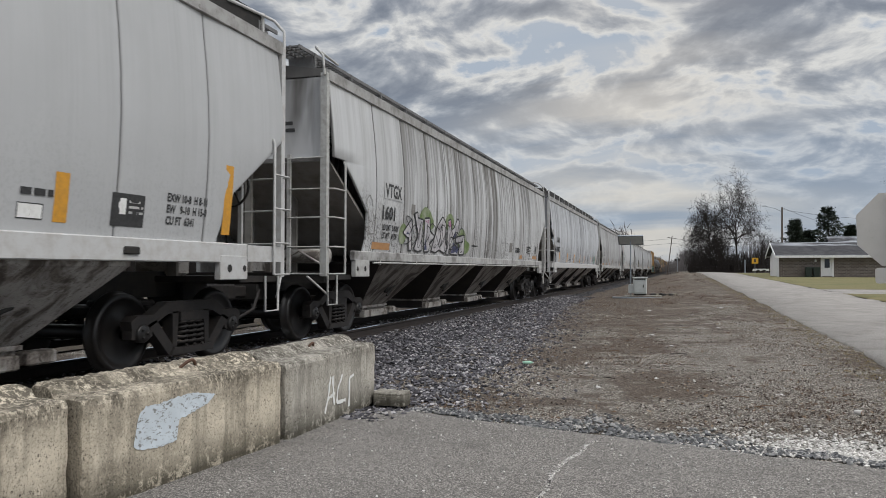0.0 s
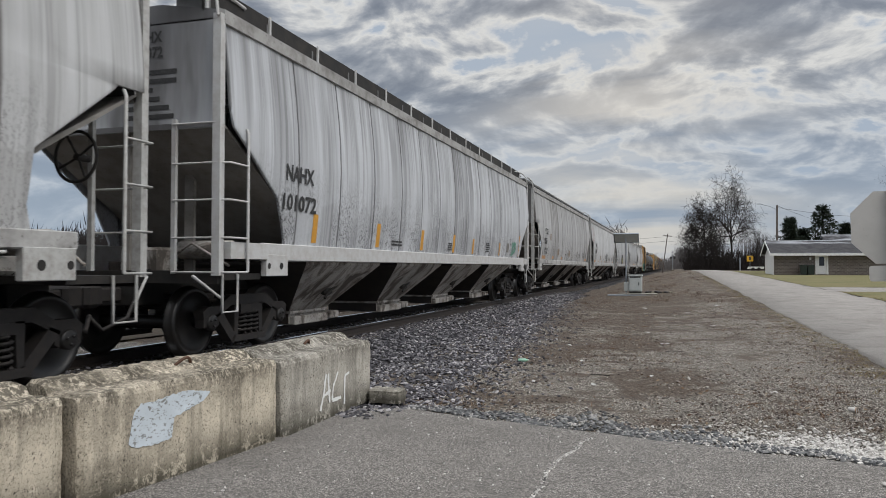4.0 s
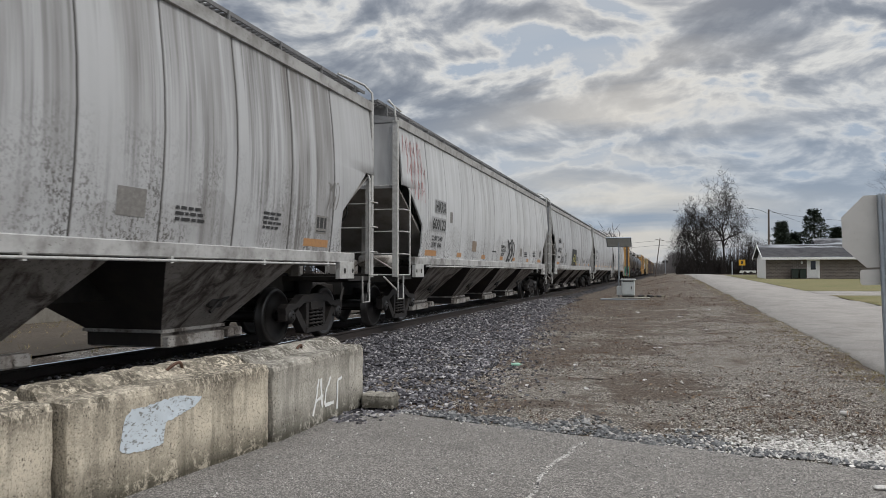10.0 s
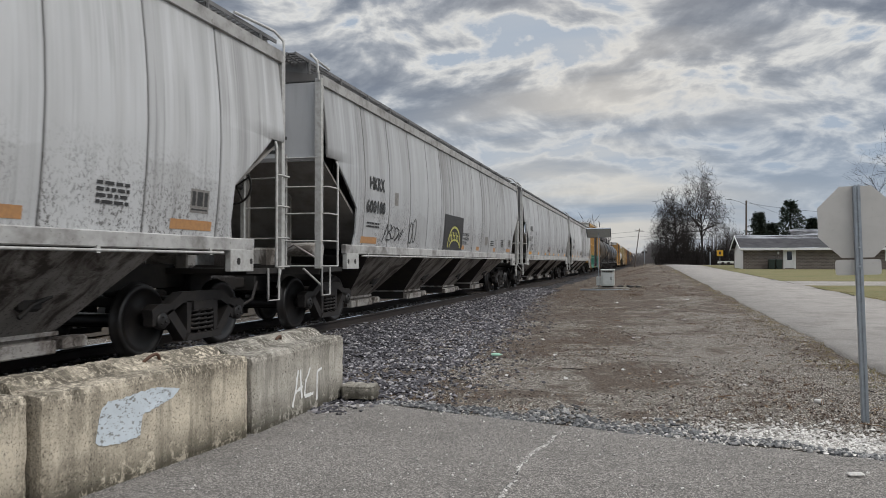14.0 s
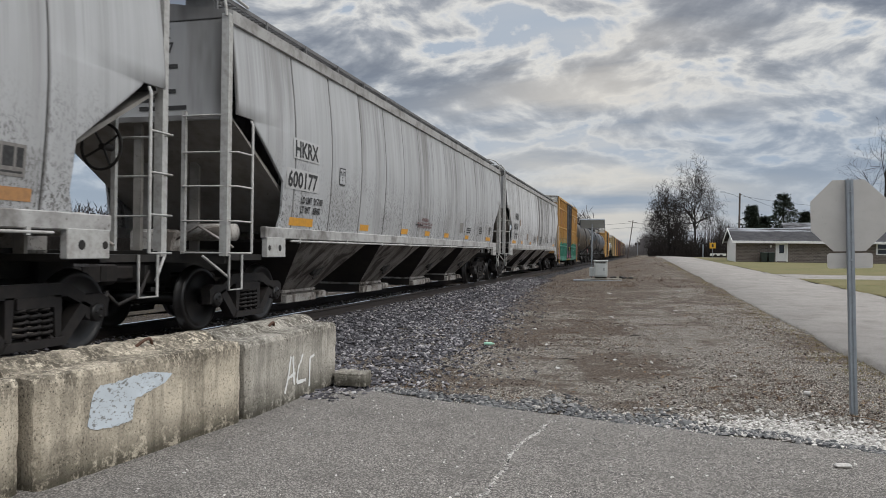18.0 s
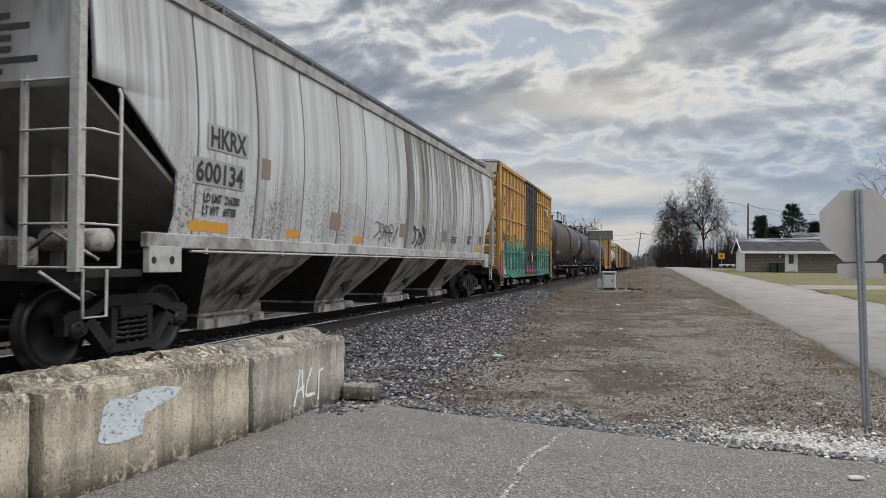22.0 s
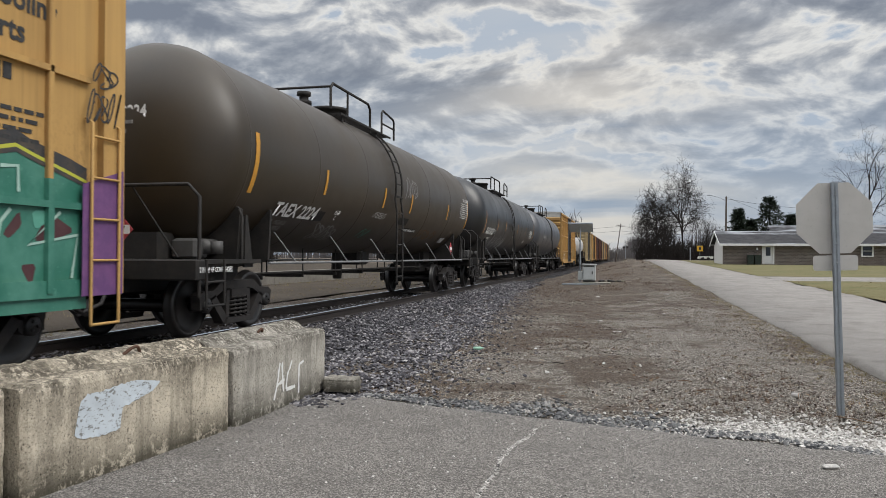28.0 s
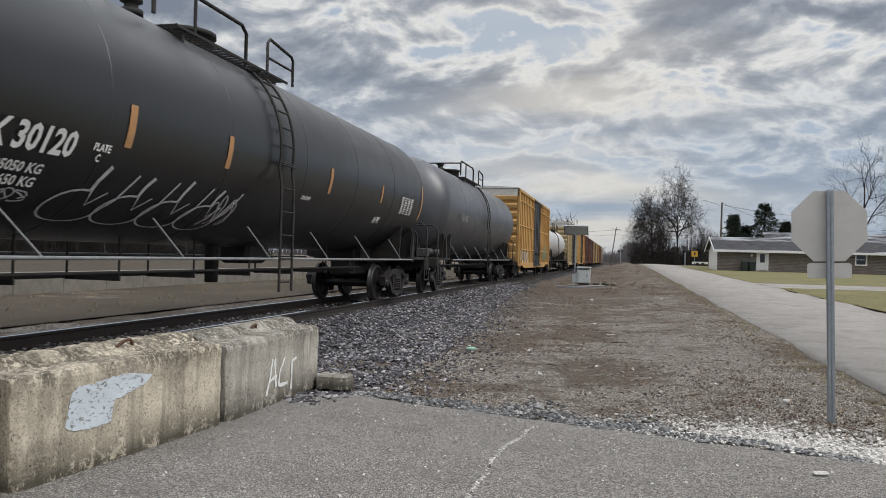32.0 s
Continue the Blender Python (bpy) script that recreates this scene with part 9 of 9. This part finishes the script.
M_clod = stone_material("dark_clods", (0.0, (0.02, 0.015, 0.012)), (0.6, (0.055, 0.04, 0.03)), (1.0, (0.10, 0.075, 0.055)))


def toe(y):
    return -2.75 - 1.75 * step(8, 34, y) + 0.32 * noise.noise((y * 0.8, 3, 0)) + 0.2 * noise.noise((y * 2.7, 8, 0))


def on_ballast(y0, y1, bias):
    def f(q):
        y = y0 + (y1 - y0) * q.random() ** bias
        x = q.uniform(-6.05, toe(y) + 0.25 * q.random())
        return x, y, max(ballast_z(x, y), ground_z(x, y))
    return f


scatter("ballast_stones", "loose dark grey ballast stones beside the track", M_st_dark, 11000, on_ballast(6.6, 17, 1.15), lambda q: q.uniform(0.022, 0.05), 1)
scatter("ballast_stones", "loose dark grey ballast stones further along the track", M_st_dark, 7500, on_ballast(17, 40, 1.25), lambda q: q.uniform(0.028, 0.06), 2)


def strayed(q):
    y = 6.9 + 26 * q.random() ** 1.5
    x = toe(y) - 0.15 + abs(q.gauss(0.0, 0.55))
    return (x, y, ground_z(x, y)) if y > lot_edge(x) + 0.05 else None


scatter("ballast_stones", "ballast stones strayed from the track onto the verge", M_st_dark, 3200, strayed, lambda q: q.uniform(0.016, 0.042), 12)
scatter("ballast_stones", "dark ballast stones between the rails", M_st_dark, 5000, lambda q: (lambda x, y: (x, y, ballast_z(x, y) + 0.01))(q.uniform(-9.2, -6.3), q.uniform(3, 26)), lambda q: q.uniform(0.025, 0.05), 3)


def along_edge(q):
    x = -2.75 + 4.6 * q.random()
    w = 0.16 + 0.36 * math.exp(-((x + 0.6) / 1.3) ** 2)
    w *= 0.75 + 0.9 * noise.noise((x * 1.9, 5, 0))
    y = lot_edge(x) + q.uniform(-0.03, 1.0) * q.uniform(0.4, 1.0) * w * 1.9
    return x, y, ground_z(x, y)


scatter("edge_stones", "blue-grey crushed stone along the asphalt edge", M_st_blue, 2800, along_edge, lambda q: q.uniform(0.012, 0.04), 4)


def pale_zone(q):
    x = q.gauss(1.55, 0.62)
    y = lot_edge(x) + abs(q.gauss(0.0, 0.42)) + 0.02 * q.random() - (0.06 if q.random() < 0.1 else 0)
    return (x, y, ground_z(x, y)) if -0.4 < x < 3.0 else None


scatter("pale_gravel", "pale limestone gravel by the lot's edge", M_st_pale, 5200, pale_zone, lambda q: q.uniform(0.008, 0.030), 5)


def verge(q):
    y = 6.0 + 26 * q.random() ** 1.7
    x = q.uniform(toe(y), 2.85)
    if y < lot_edge(x) + 0.04:
        return None
    if noise.noise((x * 0.55, y * 0.4, 8)) < q.uniform(-0.55, 0.35):
        return None
    return x, y, ground_z(x, y)


scatter("verge_gravel", "mixed small gravel trodden into the verge", M_st_mix, 20000, verge, lambda q: 0.006 + 0.016 * q.random() ** 2, 6, 0.6, 0.5)
scatter("verge_stones", "scattered pale stones on the verge", M_st_mix, 900, verge, lambda q: 0.012 + 0.03 * q.random() ** 3, 7)
scatter("soil_clods", "dark crumbs of soil and bark on the verge", M_clod, 9000, verge, lambda q: 0.006 + 0.018 * q.random() ** 2, 10, 0.6, 0.4)
scatter("lot_grit", "loose pale grit lying on the asphalt", M_st_pale, 2000, lambda q: (lambda x: (x, 2.6 + (lot_edge(x) - 2.65) * q.random(), 0.0))(q.uniform(-3.0, 3.2)), lambda q: 0.004 + 0.013 * q.random() ** 3, 8, 0.6, 0.1)


def crack(q):
    t = q.random()
    x = -0.88 + 0.04 * t + 0.16 * max(0, t - 0.72) / 0.28 + 0.035 * noise.noise((t * 9, 2, 0))
    return x + q.gauss(0, 0.008), 3.4 + 3.05 * t, 0.0


scatter("crack_grit", "pale grit packed in a crack of the asphalt", M_st_pale, 520, crack, lambda q: 0.005 + 0.010 * q.random(), 9, 0.5, 0.3)
cr = Geo()
rows_ = []
for i in range(60):
    t = i / 59
    x = -0.88 + 0.04 * t + 0.16 * max(0, t - 0.72) / 0.28 + 0.035 * noise.noise((t * 9, 2, 0))
    rows_.append([(x - 0.007 - 0.004 * noise.noise((t * 40, 1, 0)), 3.4 + 3.05 * t, 0.0022), (x + 0.007 + 0.004 * noise.noise((t * 40, 7, 0)), 3.4 + 3.05 * t, 0.0022)])
cr.loft(rows_, closed=False)
tagged(new("crack", cr.mesh("crack", M_dark)), "dark jagged crack across the asphalt", kind="structure")

cr = Geo()
rows_ = []
for i in range(50):
    t = i / 49
    x, y = -0.80 + 1.5 * t, 5.18 - 0.16 * t - 0.45 * t * t + 0.03 * noise.noise((t * 8, 5, 0)) + 0.012 * noise.noise((t * 31, 6, 0))
    w = 0.0035 * (1.0 - 0.6 * t)
    rows_.append([(x, y - w, 0.0022), (x, y + w, 0.0022)])
cr.loft(rows_, closed=False)
tagged(new("crack", cr.mesh("crack", M_dark)), "thin dark crack branching across the asphalt", kind="structure")

# ---- dry weeds, leaves and twigs ----
def straw_material(name, *stops):
    k = Mat(name, 0.95, spec=0.1)
    k.color(k.ramp(k.island(), *stops))
    return k.m


M_weed = straw_material("dry_weeds", (0.0, (0.05, 0.032, 0.024)), (0.6, (0.12, 0.08, 0.056)), (0.9, (0.22, 0.16, 0.11)), (1.0, (0.40, 0.33, 0.25)))
M_thatch = straw_material("dark_thatch", (0.0, (0.035, 0.023, 0.017)), (0.6, (0.085, 0.058, 0.043)), (1.0, (0.22, 0.165, 0.12)))
M_leaf = straw_material("dead_leaves", (0.0, (0.07, 0.042, 0.028)), (0.6, (0.17, 0.11, 0.07)), (1.0, (0.33, 0.25, 0.17)))
M_straw = straw_material("straw_grass", (0.0, (0.16, 0.12, 0.06)), (0.6, (0.28, 0.22, 0.12)), (1.0, (0.12, 0.13, 0.05)))


def weeds(name, label, mat, n, place, hgt, seed, blades=6):
    q = random.Random(seed)
    v, f = [], []
    for i in range(n):
        pl = place(q)
        if pl is None:
            continue
        c0 = Vector(pl)
        for b in range(blades):
            a = q.uniform(0, 6.28)
            h1 = hgt * q.uniform(0.4, 1.1)
            d = Vector((math.cos(a) * q.uniform(.3, 1.1), math.sin(a) * q.uniform(.3, 1.1), q.uniform(.25, 1))) * h1
            s = Vector((-math.sin(a), math.cos(a), 0)) * (0.0022 + 0.03 * h1)
            c1 = c0 + Vector((q.uniform(-1, 1), q.uniform(-1, 1), 0)) * hgt * 0.7
            o = len(v)
            v += [c1 - s, c1 + s, c1 + d * 0.6 + s * 0.6, c1 + d, c1 + d * 0.6 - s * 0.6]
            f.append((o, o + 1, o + 2, o + 3, o + 4))
    g = Geo()
    g.add(v, f)
    return tagged(new(name, g.mesh(name, mat)), label, "weeds", kind="stuff")


def weed_place(q):
    y = 7.5 + 32 * q.random() ** 1.35
    x = q.uniform(toe(y) - 0.1, 2.6)
    if y < lot_edge(x) + 0.2 or noise.noise((x * 0.6, y * 0.28, 1.7)) < 0.02 + q.uniform(-0.15, 0.15):
        return None
    return x, y, ground_z(x, y)


def far_weed(q):
    x, y = q.uniform(-3.8, 2.2), 30 + 95 * q.random() ** 1.4
    return (x, y, ground_z(x, y)) if noise.noise((x * 0.7, y * 0.12, 6.0)) > q.uniform(-0.1, 0.25) else None


weeds("dry_weeds", "low reddish-brown dead weeds on the verge", M_weed, 6500, weed_place, 0.045, 21)
weeds("dead_thatch", "matted dark dead growth on the verge", M_thatch, 3600, weed_place, 0.035, 26, 5)
weeds("dry_weeds", "dead weeds and brush further along the verge", M_weed, 3000, lambda q: far_weed(q), 0.15, 22)
weeds("verge_grass", "tufts of straw-coloured grass along the road's edge", M_straw, 2200, lambda q: (lambda y: (road_left(y) - abs(q.gauss(0.05, 0.35)), y, ground_z(2.8, y)))(8 + 70 * q.random() ** 1.6), 0.045, 23)
weeds("field_grass", "dry tufted grass beyond the railway", M_straw, 2600, lambda q: (lambda x, y: (x, y, ground_z(x, y) + 0.03))(q.uniform(-30, -9.8), q.uniform(6, 60)), 0.12, 24)
weeds("lawn_tufts", "short faded grass blades by the road", M_straw, 2200, lambda q: (lambda x, y: (x, y, ground_z(x, y) + 0.05))(7.6 + 8 * q.random() ** 2, q.uniform(16, 41)), 0.05, 25)


def flat_bits(name, label, mat, n, place, size, seed):
    q = random.Random(seed)
    v, f = [], []
    for i in range(n):
        pl = place(q)
        if pl is None:
            continue
        c0 = Vector(pl) + Vector((0, 0, 0.008))
        a = q.uniform(0, 6.28)
        s = size(q)
        u = Vector((math.cos(a), math.sin(a), q.uniform(-.5, .5))) * s
        w = Vector((-math.sin(a), math.cos(a), q.uniform(-.6, .6))) * s * q.uniform(.35, .7)
        o = len(v)
        v += [c0 - u, c0 + w * .8 - u * .2, c0 + w + u * .3, c0 + u, c0 - w + u * .2, c0 - w * .8 - u * .3]
        f += [(o, o + 1, o + 2, o + 3), (o, o + 3, o + 4, o + 5)]
    g = Geo()
    g.add(v, f)
    return tagged(new(name, g.mesh(name, mat)), label, "leaves", kind="stuff")


flat_bits("leaf_litter", "dead brown leaves and bark scattered on the verge", M_leaf, 4200, verge, lambda q: q.uniform(0.010, 0.028), 31)
q = random.Random(77)
for i in range(46):
    y = 6.6 + 18 * q.random() ** 1.3
    x = q.uniform(-1.2, 2.7)
    if y < lot_edge(x) + 0.15:
        continue
    l, a = q.uniform(0.08, 0.32), q.uniform(0, 3.14)
    z = ground_z(x, y) + 0.012
    g = Geo().tube([(0, 0, 0), (l * 0.5, l * q.uniform(-.08, .08), 0.008), (l, l * q.uniform(-.12, .12), 0.0)], 0.006, 5, True, 0.003)
    ob = part("twig", g, M_leaf if i % 3 else M_twig)
    ob.matrix_world = pose(x, y, z, 0, 0, math.degrees(a))
    tagged(ob, "short dead twig lying on the verge", "twig", "twigs on the verge")

# ---- litter ----
M_paper = worn_paint("white_litter", (0.52, 0.51, 0.49), (0.3, 0.28, 0.25), 0.5, 0.6, 20)
M_greenp = worn_paint("pale_green_plastic", (0.36, 0.62, 0.48), (0.3, 0.45, 0.38), 0.3, 0.4, 20)
cup = thing("paper_cup", "crumpled white paper cup lying on the gravel", "paper cup", pose(1.72, 8.50, ground_z(1.72, 8.50) + 0.03, 90, 0, 60) @ Matrix.Scale(0.75, 4))
part("wall", Geo().lathe([(-0.05, 0.028), (0.05, 0.038), (0.05, 0.036), (-0.046, 0.026)], (0, 0, 0), "z", 16), M_paper, cup)
part("rim", Geo().lathe([(0.046, 0.038), (0.05, 0.041), (0.054, 0.038)], (0, 0, 0), "z", 16), M_orange, cup)
bt = thing("plastic_bottle", "crushed pale green plastic bottle among the weeds", "bottle", pose(-2.28, 11.6, ground_z(-2.28, 11.6) + 0.028, 0, 90, 20) @ Matrix.Scale(0.8, 4))
part("body", Geo().lathe([(-0.1, 0.0), (-0.1, 0.03), (0.04, 0.034), (0.08, 0.014), (0.1, 0.014)], (0, 0, 0), "z", 12), M_greenp, bt)
part("cap", Geo().lathe([(0.1, 0.016), (0.118, 0.016), (0.118, 0.0)], (0, 0, 0), "z", 10), M_paper, bt)
for x, y, w, l in ((-1.4, 11.9, .05, .10), (-0.17, 14.7, .07, .18), (-1.75, 9.6, .04, .07), (-1.0, 9.7, .05, .08), (-0.3, 10.4, .04, .06), (1.1, 9.4, .05, .09), (-0.6, 17.5, .06, .14), (0.9, 19.5, .06, .12), (-1.9, 14.2, .05, .09), (0.4, 24.0, .09, .2), (1.4, 28, .1, .22), (-1.0, 27, .1, .3)):
    g = Geo()
    g.loft([[(-l / 2, -w / 2, 0), (-l / 6, -w / 2, 0.02), (l / 4, -w / 2, 0.006), (l / 2, -w / 2, 0.014)], [(-l / 2, w / 2, 0.004), (-l / 6, w / 2, 0.012), (l / 4, w / 2, 0.02), (l / 2, w / 2, 0.0)]], closed=False)
    ob = part("paper_scrap", g, M_paper)
    ob.matrix_world = pose(x, y, ground_z(x, y) + 0.008, 0, 0, (x * 977) % 180)
    tagged(ob, "crumpled white scrap of paper on the verge", "litter", "paper scraps on the verge")
st = part("flat_stone", Geo().bev(-0.055, 0.055, -0.025, 0.025, -0.01, 0.016, 0.010), M_st_pale)
st.matrix_world = pose(1.36, 5.62, 0.012, 0, 0, 15)
tagged(st, "flat pale stone lying on the asphalt", "stone")


def motions():
    """The train rolls past at a steady pace."""
    for ob, s in TRAIN:
        walk(ob, [(t, pose(TRACK_X, s - SPEED * t, RAIL_Z)) for t in (0, 8, 16, 24, 32)])
    for ob, y, z in WHEELSETS:
        n = 305
        walk(ob, [(32.0 * i / n, pose(0, y, z, math.degrees(SPEED * 32.0 * i / n / 0.457))) for i in range(n + 1)])


motions()
